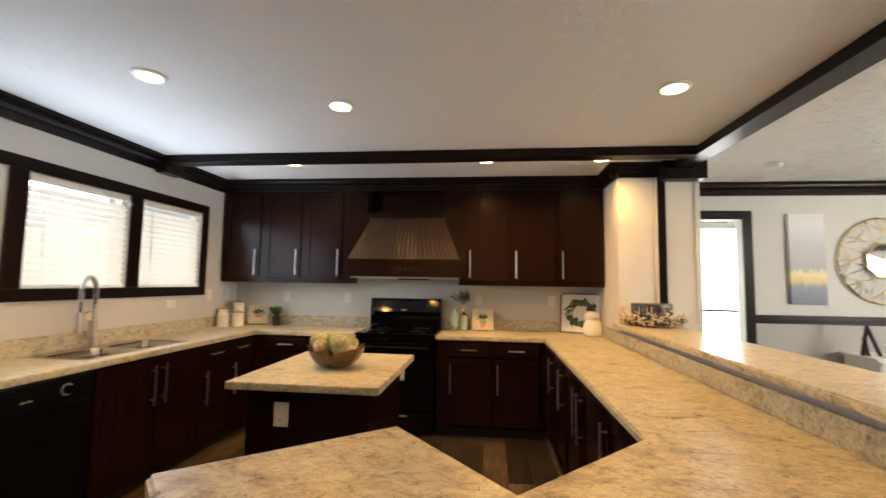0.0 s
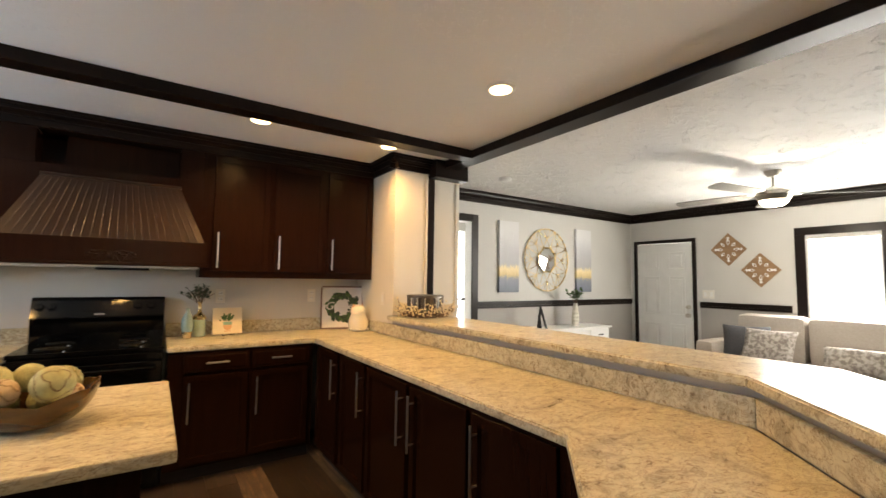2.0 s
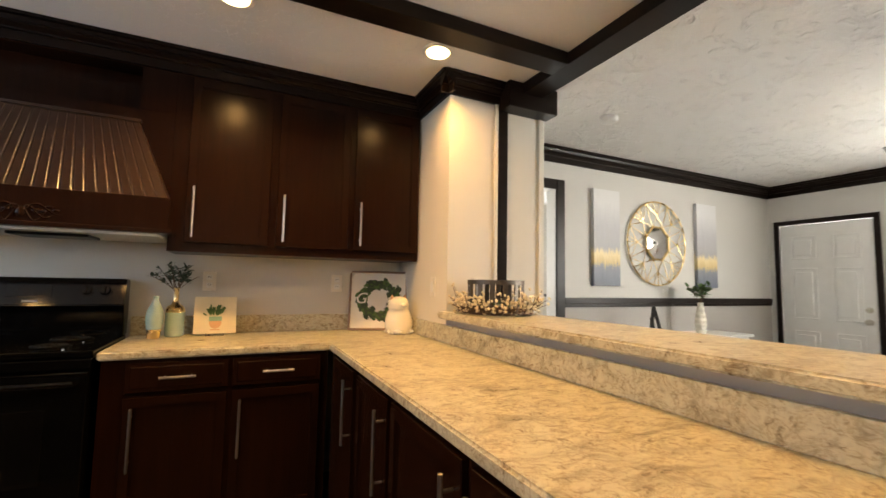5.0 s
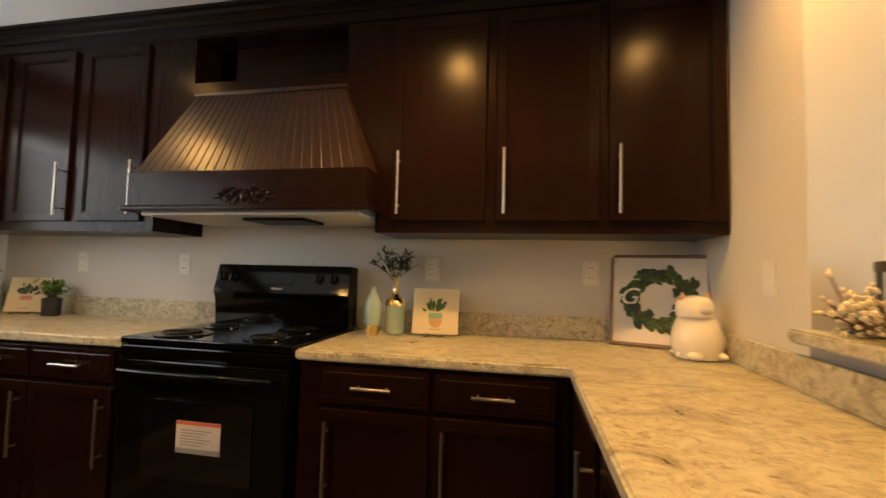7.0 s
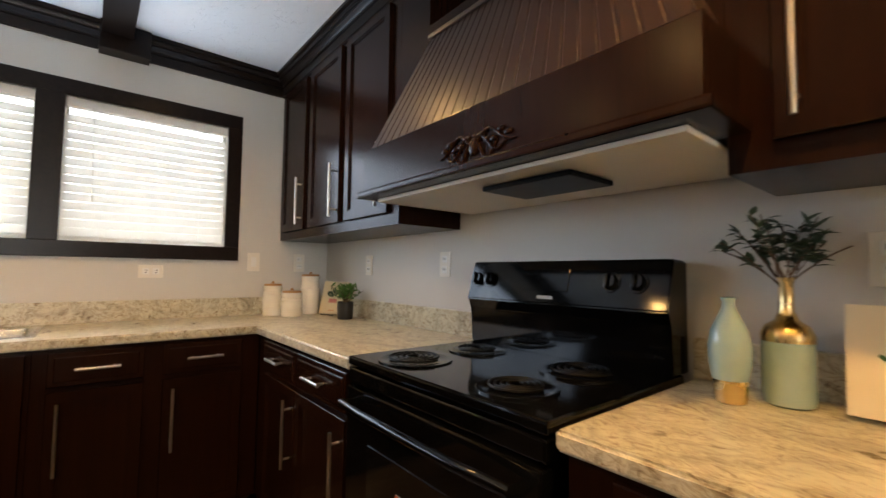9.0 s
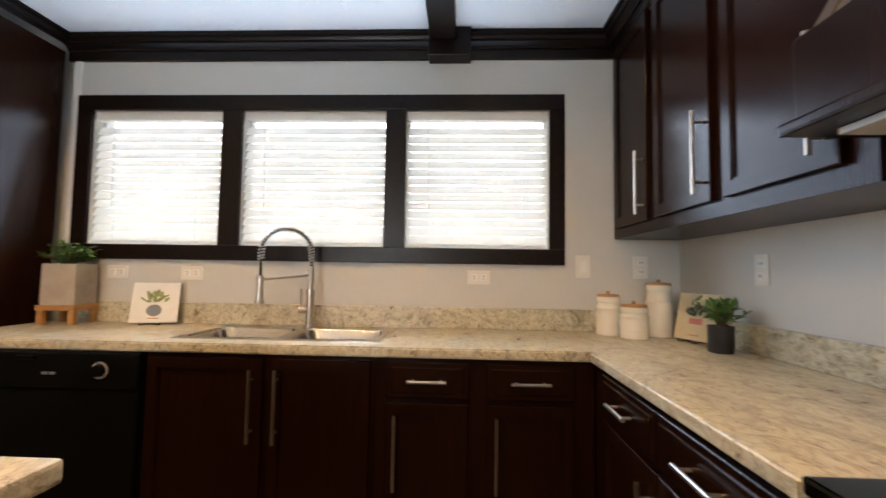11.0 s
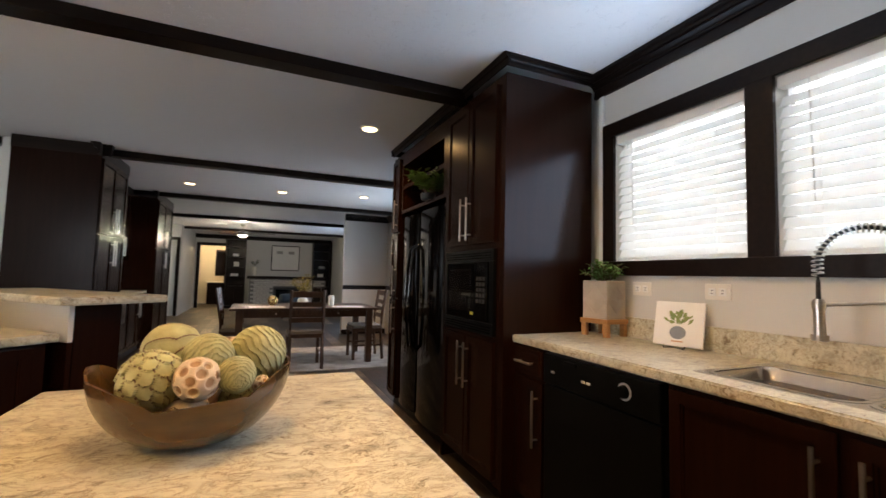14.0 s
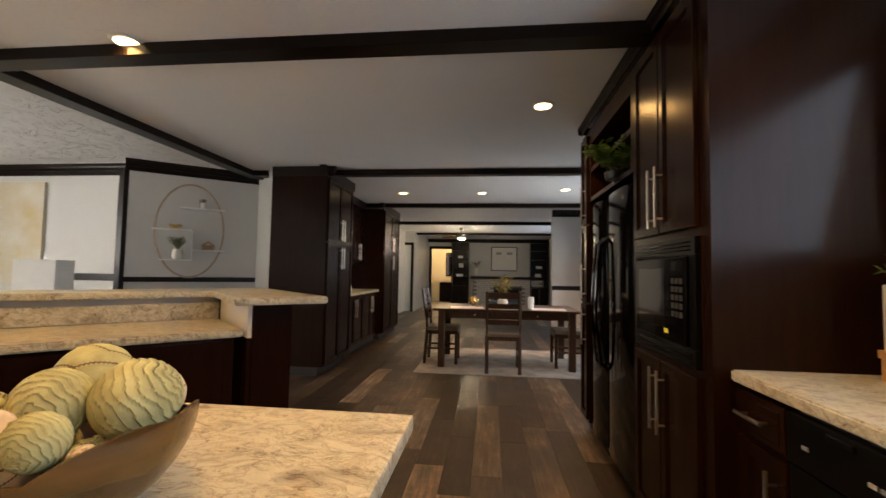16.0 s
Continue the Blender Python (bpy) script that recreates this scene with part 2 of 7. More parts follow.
wire(M_SLAT, M_SLAT.node_tree.nodes["Principled BSDF"], 0, _mx, 1)
wire(M_SLAT, _tl, 0, _mx, 2)
wire(M_SLAT, _mx, 0, M_SLAT.node_tree.nodes["Material Output"], 0)
M_BULB = glow("lamp_lens", (1.0, 0.74, 0.40), 9)
M_FANLENS = glow("fan_lens", (1.0, 0.90, 0.75), 9)
M_LEAF = noisy("leaf_green", (0.035, 0.085, 0.018), (0.08, 0.16, 0.035), scale=20, rough=(0.4, 0.6), bump=0.05)
M_LEAFD = noisy("leaf_dark", (0.02, 0.045, 0.02), (0.04, 0.07, 0.03), scale=20, rough=(0.4, 0.6), bump=0.05)
M_LEAFY = noisy("leaf_yellow", (0.30, 0.26, 0.05), (0.42, 0.34, 0.08), scale=20, rough=(0.4, 0.6), bump=0.05)
M_STEM = noisy("brown_stem", (0.09, 0.05, 0.025), (0.14, 0.08, 0.04), rough=(0.6, 0.8))
M_CONC = noisy("grey_concrete", (0.36, 0.31, 0.25), (0.44, 0.385, 0.32), scale=14, rough=(0.7, 0.9), bump=0.3)
M_OAK = wood("honey_oak", (0.32, 0.15, 0.04), (0.45, 0.23, 0.08), rough=(0.4, 0.55), axis=0)
M_BOWL = noisy("carved_bowl_wood", (0.042, 0.021, 0.006), (0.120, 0.056, 0.014), scale=4, stretch=(1.2, 1.2, 4), rough=(0.14, 0.26), bump=0.15, coat=0.4, spread=0.16)
M_COPPER = noisy("hood_wood", (0.018, 0.0075, 0.0032), (0.030, 0.0130, 0.0056), scale=3, stretch=(8, 8, 0.6), rough=(0.26, 0.34), bump=0.0, coat=0.0)
M_BALLG = noisy("sage_ball", (0.19, 0.20, 0.085), (0.46, 0.44, 0.24), scale=16, rough=(0.7, 0.9), bump=0.6, dist=0.006)
M_BALLC = noisy("cream_ball", (0.50, 0.38, 0.24), (0.68, 0.56, 0.40), scale=9, rough=(0.7, 0.9), bump=0.4, dist=0.004)
M_CARD = noisy("cream_card", (0.62, 0.54, 0.36), (0.68, 0.60, 0.42), rough=(0.6, 0.7), bump=0.05)
M_CARDW = noisy("white_card", (0.74, 0.72, 0.68), (0.80, 0.78, 0.74), rough=(0.6, 0.7), bump=0.05)
M_PINK = noisy("painted_pink", (0.50, 0.12, 0.12), (0.65, 0.28, 0.25))
M_TEAL = noisy("teal_glaze", (0.25, 0.37, 0.35), (0.36, 0.48, 0.45), rough=(0.12, 0.22), bump=0.0, coat=0.4)
M_AQUA = noisy("painted_aqua", (0.15, 0.32, 0.22), (0.28, 0.45, 0.33))
M_TERRA = noisy("painted_terracotta", (0.50, 0.28, 0.14), (0.60, 0.36, 0.2))
M_SLATE = noisy("painted_slate", (0.16, 0.18, 0.20), (0.24, 0.26, 0.29))
M_FRAMEW = wood("grey_brown_frame", (0.17, 0.11, 0.085), (0.28, 0.19, 0.15), axis=0, rough=(0.5, 0.6))
M_IRON = noisy("black_iron", (0.012, 0.012, 0.012), (0.02, 0.02, 0.02), rough=(0.35, 0.5), bump=0.1)
M_GALV = noisy("dark_galvanised", (0.10, 0.085, 0.07), (0.18, 0.155, 0.13), rough=(0.35, 0.5), metal=0.8, bump=0.1)
M_BERRY = noisy("cream_berry", (0.70, 0.57, 0.36), (0.84, 0.74, 0.52), rough=(0.4, 0.6))
M_SOFA = noisy("oatmeal_fabric", (0.38, 0.34, 0.295), (0.45, 0.405, 0.355), scale=60, rough=(0.8, 0.95), bump=0.4)
M_PILD = noisy("charcoal_fabric", (0.035, 0.035, 0.04), (0.06, 0.06, 0.065), scale=60, rough=(0.8, 0.95), bump=0.4)
M_PILP = noisy("patterned_fabric", (0.20, 0.175, 0.155), (0.42, 0.385, 0.35), scale=30, rough=(0.8, 0.95), bump=0.4, spread=0.08)
M_RUG = noisy("grey_rug", (0.30, 0.28, 0.26), (0.58, 0.55, 0.51), scale=5, rough=(0.9, 1.0), bump=0.5, bscale=200)
M_CHAIR = wood("walnut_chair_wood", (0.035, 0.017, 0.010), (0.075, 0.038, 0.022), rough=(0.3, 0.45))
M_SEAT = noisy("taupe_seat", (0.16, 0.14, 0.12), (0.21, 0.185, 0.16), scale=60, rough=(0.8, 0.9), bump=0.2)
M_BRICK = noisy("whitewashed_brick", (0.36, 0.33, 0.30), (0.70, 0.67, 0.63), scale=14, rough=(0.75, 0.9), bump=0.4)
M_MORTAR = noisy("grey_mortar", (0.16, 0.15, 0.14), (0.22, 0.21, 0.20), rough=(0.8, 0.95))
M_MIRROR = material("mirror_glass", (0.7, 0.7, 0.7), 0.06, 1.0)
M_LABEL = noisy("label_paper", (0.62, 0.56, 0.5), (0.68, 0.62, 0.56), rough=(0.5, 0.6), bump=0.0)
M_RED = noisy("label_red", (0.55, 0.10, 0.04), (0.6, 0.13, 0.05), bump=0.0)
M_GREYTXT = noisy("faded_print", (0.25, 0.25, 0.25), (0.35, 0.35, 0.35), bump=0.0)
M_TAN = noisy("tan_carved_panel", (0.22, 0.12, 0.06), (0.33, 0.20, 0.10), scale=12, rough=(0.5, 0.7), bump=0.2)
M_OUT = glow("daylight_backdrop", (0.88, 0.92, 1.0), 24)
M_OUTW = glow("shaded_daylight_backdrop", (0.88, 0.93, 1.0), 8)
M_GRASS = noisy("lawn", (0.05, 0.08, 0.03), (0.09, 0.12, 0.05), rough=(0.9, 1.0))



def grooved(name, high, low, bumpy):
    """A dull carved surface, shading put into its colour: darker grooves, lighter ridges."""
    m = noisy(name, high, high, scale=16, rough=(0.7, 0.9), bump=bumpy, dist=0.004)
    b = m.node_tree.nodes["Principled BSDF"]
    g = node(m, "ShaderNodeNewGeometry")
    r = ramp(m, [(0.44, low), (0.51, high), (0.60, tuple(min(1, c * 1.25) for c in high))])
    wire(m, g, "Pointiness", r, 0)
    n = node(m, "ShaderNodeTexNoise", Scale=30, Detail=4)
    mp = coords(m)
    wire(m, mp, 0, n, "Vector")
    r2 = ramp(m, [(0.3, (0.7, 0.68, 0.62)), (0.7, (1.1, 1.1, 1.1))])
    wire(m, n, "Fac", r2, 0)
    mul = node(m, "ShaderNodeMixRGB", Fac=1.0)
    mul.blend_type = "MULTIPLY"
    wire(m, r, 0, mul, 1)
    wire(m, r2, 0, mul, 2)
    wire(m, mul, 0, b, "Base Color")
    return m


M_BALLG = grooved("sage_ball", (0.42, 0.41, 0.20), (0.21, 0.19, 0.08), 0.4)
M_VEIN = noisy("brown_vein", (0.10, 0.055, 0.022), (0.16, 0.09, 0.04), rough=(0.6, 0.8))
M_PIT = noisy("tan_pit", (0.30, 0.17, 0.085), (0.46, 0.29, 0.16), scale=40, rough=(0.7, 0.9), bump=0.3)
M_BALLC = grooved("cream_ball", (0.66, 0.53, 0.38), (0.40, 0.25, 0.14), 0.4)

# painted canvas: grey sky over a gold band over slate


def canvas_mat():
    m = material("painted_canvas", (0.5, 0.5, 0.5), 0.5)
    b = m.node_tree.nodes["Principled BSDF"]
    tc = node(m, "ShaderNodeTexCoord")
    sp = node(m, "ShaderNodeSeparateXYZ")
    wire(m, tc, "Generated", sp, 0)
    n = node(m, "ShaderNodeTexNoise", Scale=5, Detail=8, Roughness=0.75)
    mp = node(m, "ShaderNodeMapping", Scale=(9, 9, 1))
    wire(m, tc, "Object", mp, "Vector")
    wire(m, mp, 0, n, "Vector")
    ma = node(m, "ShaderNodeMath")
    ma.operation = "MULTIPLY_ADD"
    ma.inputs[1].default_value = 0.28
    wire(m, n, "Fac", ma, 0)
    wire(m, sp, "Z", ma, 2)
    r = ramp(m, [(0.10, (0.10, 0.12, 0.17)), (0.34, (0.22, 0.24, 0.28)), (0.38, (0.62, 0.46, 0.20)), (0.48, (0.80, 0.66, 0.36)), (0.53, (0.40, 0.39, 0.40)), (0.75, (0.48, 0.48, 0.50)), (1.0, (0.66, 0.66, 0.66))])
    wire(m, ma, 0, r, 0)
    wire(m, r, 0, b, "Base Color")
    return m


M_CANVAS = canvas_mat()

# ---- mesh helpers ----


def box(bm, x0, x1, y0, y1, z0, z1, bevel=0.0):
    r = bmesh.ops.create_cube(bm, size=1.0, matrix=Matrix.Translation(((x0 + x1) / 2, (y0 + y1) / 2, (z0 + z1) / 2)) @ Matrix.Diagonal((abs(x1 - x0), abs(y1 - y0), abs(z1 - z0), 1)))
    if bevel:
        ed = list({e for v in r["verts"] for e in v.link_edges})
        bmesh.ops.bevel(bm, geom=ed, offset=bevel, segments=2, affect="EDGES", profile=0.6)
    return r["verts"]


def boxes(*rows, bevel=0.0):
    bm = bmesh.new()
    for r in rows:
        box(bm, *r, bevel=bevel)
    return bm


def cyl(bm, a, b, r, r2=None, n=16):
    a, b = Vector(a), Vector(b)
    m = Matrix.Translation((a + b) / 2) @ (b - a).to_track_quat("Z", "Y").to_matrix().to_4x4()
    return bmesh.ops.create_cone(bm, cap_ends=True, segments=n, radius1=r, radius2=r if r2 is None else r2, depth=(b - a).length, matrix=m)["verts"]


def lathe(prof, n=32, close=False):
    """A turned body from rows of radius and height."""
    bm = bmesh.new()
    rings = []
    for r, z in prof:
        rings.append([bm.verts.new((r * math.cos(2 * math.pi * i / n), r * math.sin(2 * math.pi * i / n), z)) for i in range(n)])
    for a, b in zip(rings, rings[1:]):
        for i in range(n):
            bm.faces.new((a[i], a[(i + 1) % n], b[(i + 1) % n], b[i]))
    bm.faces.new(rings[0][::-1])
    bm.faces.new(rings[-1])
    return bm


def prism(pts, z0, z1, bevel=0.0):
    """A slab over a plan outline, given anticlockwise."""
    bm = bmesh.new()
    lo = [bm.verts.new((x, y, z0)) for x, y in pts]
    hi = [bm.verts.new((x, y, z1)) for x, y in pts]
    n = len(pts)
    bm.faces.new(lo[::-1])
    bm.faces.new(hi)
    for i in range(n):
        bm.faces.new((lo[i], lo[(i + 1) % n], hi[(i + 1) % n], hi[i]))
    bmesh.ops.recalc_face_normals(bm, faces=bm.faces)
    if bevel:
        bmesh.ops.bevel(bm, geom=list(bm.edges), offset=bevel, segments=3, affect="EDGES")
    return bm


def tube(bm, pts, r, n=10):
    pts = [Vector(p) for p in pts]
    rings = []
    for i, p in enumerate(pts):
        d = (pts[min(i + 1, len(pts) - 1)] - pts[max(i - 1, 0)]).normalized()
        q = d.to_track_quat("Z", "Y")
        rr = r[i] if isinstance(r, (list, tuple)) else r
        rings.append([bm.verts.new(p + q @ Vector((rr * math.cos(2 * math.pi * k / n), rr * math.sin(2 * math.pi * k / n), 0))) for k in range(n)])
    for a, b in zip(rings, rings[1:]):
        for k in range(n):
            bm.faces.new((a[k], a[(k + 1) % n], b[(k + 1) % n], b[k]))
    bm.faces.new(rings[0][::-1])
    bm.faces.new(rings[-1])


def link(name, bm, mat, smooth=False):
    me = bpy.data.meshes.new(name)
    bm.normal_update()
    bm.to_mesh(me)
    bm.free()
    me.materials.append(mat)
    if smooth:
        me.polygons.foreach_set("use_smooth", [True] * len(me.polygons))
        me.set_sharp_from_angle(angle=radians(40))
    return new(name, me)


def part(name, bm, mat, parent, label="", smooth=False, at=None):
    ob = link(name, bm, mat, smooth)
    ob.parent = parent
    if at is not None:
        ob.matrix_basis = at
    if label:
        ob["label"] = label
    return ob


def thing(name, m, label, category, group=""):
    ob = new(name)
    ob.matrix_basis = m
    ob.empty_display_size = 0.1
    return tagged(ob, label, category, group)


def single(name, bm, mat, m, label, category, group="", smooth=False):
    ob = link(name, bm, mat, smooth)
    ob.matrix_basis = m
    return tagged(ob, label, category, group)


def structure(name, bm, mat, label=""):
    return tagged(link(name, bm, mat), label, kind="structure")


def sub(name, mesh, parent, m=None):
    """A piece on a shared mesh."""
    ob = new(name, mesh)
    ob.parent = parent
    if m is not None:
        ob.matrix_basis = m
    return ob

# ---- structure ----
structure("subfloor", boxes((-3.2, 8.0, -16.5, 7.2, -0.12, -0.012)), M_SUB, "dark subfloor under the boards")
FLOOR = new("floor")
tagged(FLOOR, "worn reclaimed wood plank flooring", kind="structure")
structure("ceiling", boxes((2.5, 8.0, -16.5, 7.2, CEIL, CEIL + 0.1)), M_CEILL, "off-white heavily stomped living room ceiling")
structure("ceiling", boxes((-3.2, 2.5, -16.5, 7.2, CEIL, CEIL + 0.1)), M_CEIL, "off-white stomped texture ceiling")
structure("ground", boxes((-60, 60, -60, 60, -0.9, -0.7)), M_GRASS, "lawn outside the windows")


def wall_y(name, x0, x1, y0, y1, holes=(), mat=M_WALL, z1=CEIL, label="light grey wallboard wall"):
    """A wall along x with holes (x0, x1, z0, z1)."""
    bm = bmesh.new()
    xs = x0
    for a, b, z0, zt in sorted(holes):
        box(bm, xs, a, y0, y1, 0, z1)
        if z0 > 0:
            box(bm, a, b, y0, y1, 0, z0)
        box(bm, a, b, y0, y1, zt, z1)
        xs = b
    box(bm, xs, x1, y0, y1, 0, z1)
    return structure(name, bm, mat, label)


def wall_x(name, x0, x1, y0, y1, holes=(), mat=M_WALL, z1=CEIL, label="light grey wallboard wall"):
    bm = bmesh.new()
    ys = y0
    for a, b, z0, zt in sorted(holes):
        box(bm, x0, x1, ys, a, 0, z1)
        if z0 > 0:
            box(bm, x0, x1, a, b, 0, z0)
        box(bm, x0, x1, a, b, zt, z1)
        ys = b
    box(bm, x0, x1, ys, y1, 0, z1)
    return structure(name, bm, mat, label)


KWIN = [(1.66, 2.375), (2.50, 3.275), (3.385, 4.135)]
KZ = (1.335, 2.07)
LWIN = [(1.90, 2.55), (1.10, 1.80), (0.30, 1.0)]
LZ = (0.82, 1.99)
wall_y("wall_stove", -2.2, 2.66, WALL_S, WALL_S + 0.12)
wall_y("wall_living_north", 2.66, 6.8, WALL_S, WALL_S + 0.12, [(2.72, 3.40, 0.0, 2.10)])
wall_x("wall_window", WALL_W - 0.14, WALL_W, -0.55, WALL_S, [(a, b, *KZ) for a, b in KWIN])
wall_y("wall_jog", -2.85, WALL_W, -0.55, -0.43)
# The opening is out of view, added for the dining daylight; no window is built.
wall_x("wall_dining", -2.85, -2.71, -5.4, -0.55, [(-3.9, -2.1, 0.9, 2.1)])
wall_y("wall_nook", -2.85, -1.78, -5.52, -5.4)
wall_x("wall_far_side", -2.85, -2.71, -13.0, -5.52)
wall_y("wall_far", -2.85, 6.8, -13.1, -12.95, [(0.72, 1.60, 0, 2.1)])
wall_x("wall_east", WALL_E, WALL_E + 0.14, -13.0, WALL_S, [(a, b, *LZ) for a, b in LWIN] + [(3.84, 4.68, 0.0, 2.00)])
wall_y("wall_living_south", 3.62, 6.8, -1.72, -1.6)
structure("wall_angled", prism([(3.66, -1.45), (3.60, -1.33), (2.40, -2.26), (2.46, -2.38)], 0, CEIL), M_WALL, "light grey angled wallboard wall")
wall_x("wall_hall_side", 2.05, 2.17, -10.0, -1.9)
wall_y("wall_pantry_end", 2.05, 2.46, -2.30, -2.18)
wall_y("wall_hall_end", 1.75, 3.0, -10.1, -9.98, [(1.85, 2.75, 0, 2.05)], label="grey wall with a white door")
wall_x("wall_lit_side", 1.75, 1.85, -12.95, -10.0)
structure("wall_chase", boxes((1.965, 2.64, 4.02, WALL_S, 0, CEIL)), M_CREAM, "cream wallboard column")
# the room behind the far doorway and the one beyond the living room doorway
wall_y("wall_bath", 0.3, 2.2, -15.2, -15.1, mat=M_CREAM)
wall_x("wall_bath_side", 0.3, 0.4, -15.1, -13.1, mat=M_CREAM)
wall_x("wall_bath_side", 2.1, 2.2, -15.1, -13.1, mat=M_CREAM)
wall_y("wall_bedroom", 1.9, 5.2, 7.0, 7.1, [(2.1, 4.95, 0.35, 2.3)])
wall_x("wall_bedroom_side", 1.9, 2.0, 4.92, 7.0)
wall_x("wall_bedroom_side", 5.1, 5.2, 4.92, 7.0)

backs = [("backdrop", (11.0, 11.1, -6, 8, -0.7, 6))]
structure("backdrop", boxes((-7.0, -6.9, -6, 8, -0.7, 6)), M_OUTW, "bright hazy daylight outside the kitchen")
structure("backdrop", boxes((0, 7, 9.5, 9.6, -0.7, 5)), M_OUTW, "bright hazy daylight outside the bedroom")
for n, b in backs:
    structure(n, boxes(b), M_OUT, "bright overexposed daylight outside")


def trim(name, *rows, mat=M_TRIM, label="espresso stained trim", bevel=0.004):
    return structure(name, boxes(*rows, bevel=bevel), mat, label)


def crown(name, a, b, size=0.11, label="espresso stepped crown moulding", deep=1.0):
    """Stepped crown along the line a-b; the room is to its left."""
    a, b = Vector((*a, 0)), Vector((*b, 0))
    d = (b - a).normalized()
    nrm = Vector((-d.y, d.x, 0))
    prof = [(0, -size), (0.016, -size), (0.016, -size * 0.60), (0.026, -size * 0.60), (0.026, -size * 0.52), (0.034, -size * 0.47), (0.050, -size * 0.40), (0.050, -size * 0.33), (0.058, -size * 0.33), (0.062, -size * 0.22), (0.062, -size * 0.16), (0.078, -size * 0.13), (0.078, 0), (0, 0)]
    prof = [(p * deep, z) for p, z in prof]
    bm = bmesh.new()
    r1 = [bm.verts.new(a + nrm * p + Vector((0, 0, CEIL - 0.001 + z))) for p, z in prof]
    r2 = [bm.verts.new(b + nrm * p + Vector((0, 0, CEIL - 0.001 + z))) for p, z in prof]
    k = len(prof)
    for i in range(k):
        bm.faces.new((r1[i], r1[(i + 1) % k], r2[(i + 1) % k], r2[i]))
    bm.faces.new(r1[::-1])
    bm.faces.new(r2)
    bmesh.ops.recalc_face_normals(bm, faces=bm.faces)
    return structure(name, bm, M_TRIM, label)


crown("crown_moulding", (WALL_W, WALL_S - 0.33), (WALL_W, 1.50), 0.13)
crown("crown_moulding", (1.965, WALL_S - 0.33), (WALL_W, WALL_S - 0.33 + 0.0), 0.12)
crown("crown_moulding", (1.964, 3.95), (1.964, WALL_S - 0.33), 0.12)
crown("crown_moulding", (2.66, 4.019), (1.90, 4.019), 0.12)
crown("crown_moulding", (WALL_E, WALL_S), (2.64, WALL_S), 0.13)
crown("crown_moulding", (WALL_E, -1.6), (WALL_E, WALL_S), 0.13)
crown("crown_moulding", (3.62, -1.6), (WALL_E, -1.6), 0.13)
crown("crown_moulding", (2.40, -2.26), (3.60, -1.33), 0.13)
crown("crown_moulding", (-2.71, -5.4), (-1.78, -5.4), 0.13)
crown("crown_moulding", (-2.71, -0.55), (-2.71, -5.4), 0.13)
crown("crown_moulding", (-2.71, -12.95), (2.0, -12.95), 0.13)
for y in (3.575, 0.945, -2.0, -4.6, -7.4, -10.4):
    trim("ceiling_beam", (-2.70 if y < -1 else (WALL_W + 0.02 if y > 2 else -1.4), 2.40, y - 0.066, y + 0.066, CEIL - 0.070, CEIL - 0.001), label="boxed espresso ceiling beam")
trim("ceiling_beam", (2.40, 2.55, -2.2, 4.018, CEIL - 0.068, CEIL - 0.001), label="boxed espresso marriage-line beam")
trim("ceiling_beam", (2.38, 2.57, -12.9, -2.4, CEIL - 0.068, CEIL - 0.001), label="boxed espresso marriage-line beam")
trim("beam_block", (WALL_W + 0.001, WALL_W + 0.10, 3.50, 3.72, CEIL - 0.15, CEIL - 0.002), (2.30, 2.66, 3.90, 4.018, CEIL - 0.16, CEIL - 0.002))
trim("corner_strip", (2.295, 2.36, 4.005, 4.019, 0, CEIL - 0.12))
trim("batten_strip", (2.27, 2.293, 4.008, 4.019, 1.1, CEIL - 0.12), mat=M_CREAM, label="cream batten")
trim("batten_strip", (2.60, 2.64, 4.008, 4.019, 1.1, CEIL - 0.12), mat=M_CREAM, label="cream batten")
trim("corner_strip", (3.57, 3.64, -1.36, -1.29, 0, CEIL - 0.13))
trim("batten_strip", (WALL_W + 0.001, WALL_W + 0.012, 1.535, 1.575, 1.0, CEIL - 0.13), mat=M_WHITE, label="white wall batten")


def rail_y(x0, x1, y, s, z=1.09):
    trim("chair_rail", (x0, x1, y, y + s * 0.022, z, z + 0.055), (x0, x1, y, y + s * 0.014, z - 0.03, z))


def rail_x(y0, y1, x, s, z=1.09):
    trim("chair_rail", (x, x + s * 0.022, y0, y1, z, z + 0.055), (x, x + s * 0.014, y0, y1, z - 0.03, z))


rail_y(3.49, WALL_E, WALL_S, -1)
rail_x(2.70, 3.75, WALL_E, -1)
rail_y(3.66, WALL_E, -1.6, 1)
rail_y(-2.71, -1.78, -5.4, 1, 0.95)
rail_x(-5.4, -0.6, -2.71, 1, 0.95)
_d = Vector((1.2, 0.93, 0)).normalized()
trim("chair_rail", (0, 1.5, -0.022, 0.0, 1.06, 1.12)).matrix_basis = pose(2.40, -2.256, 0, 0, 0, math.degrees(math.atan2(0.93, 1.2))) @ pose(0, 0.022, 0)
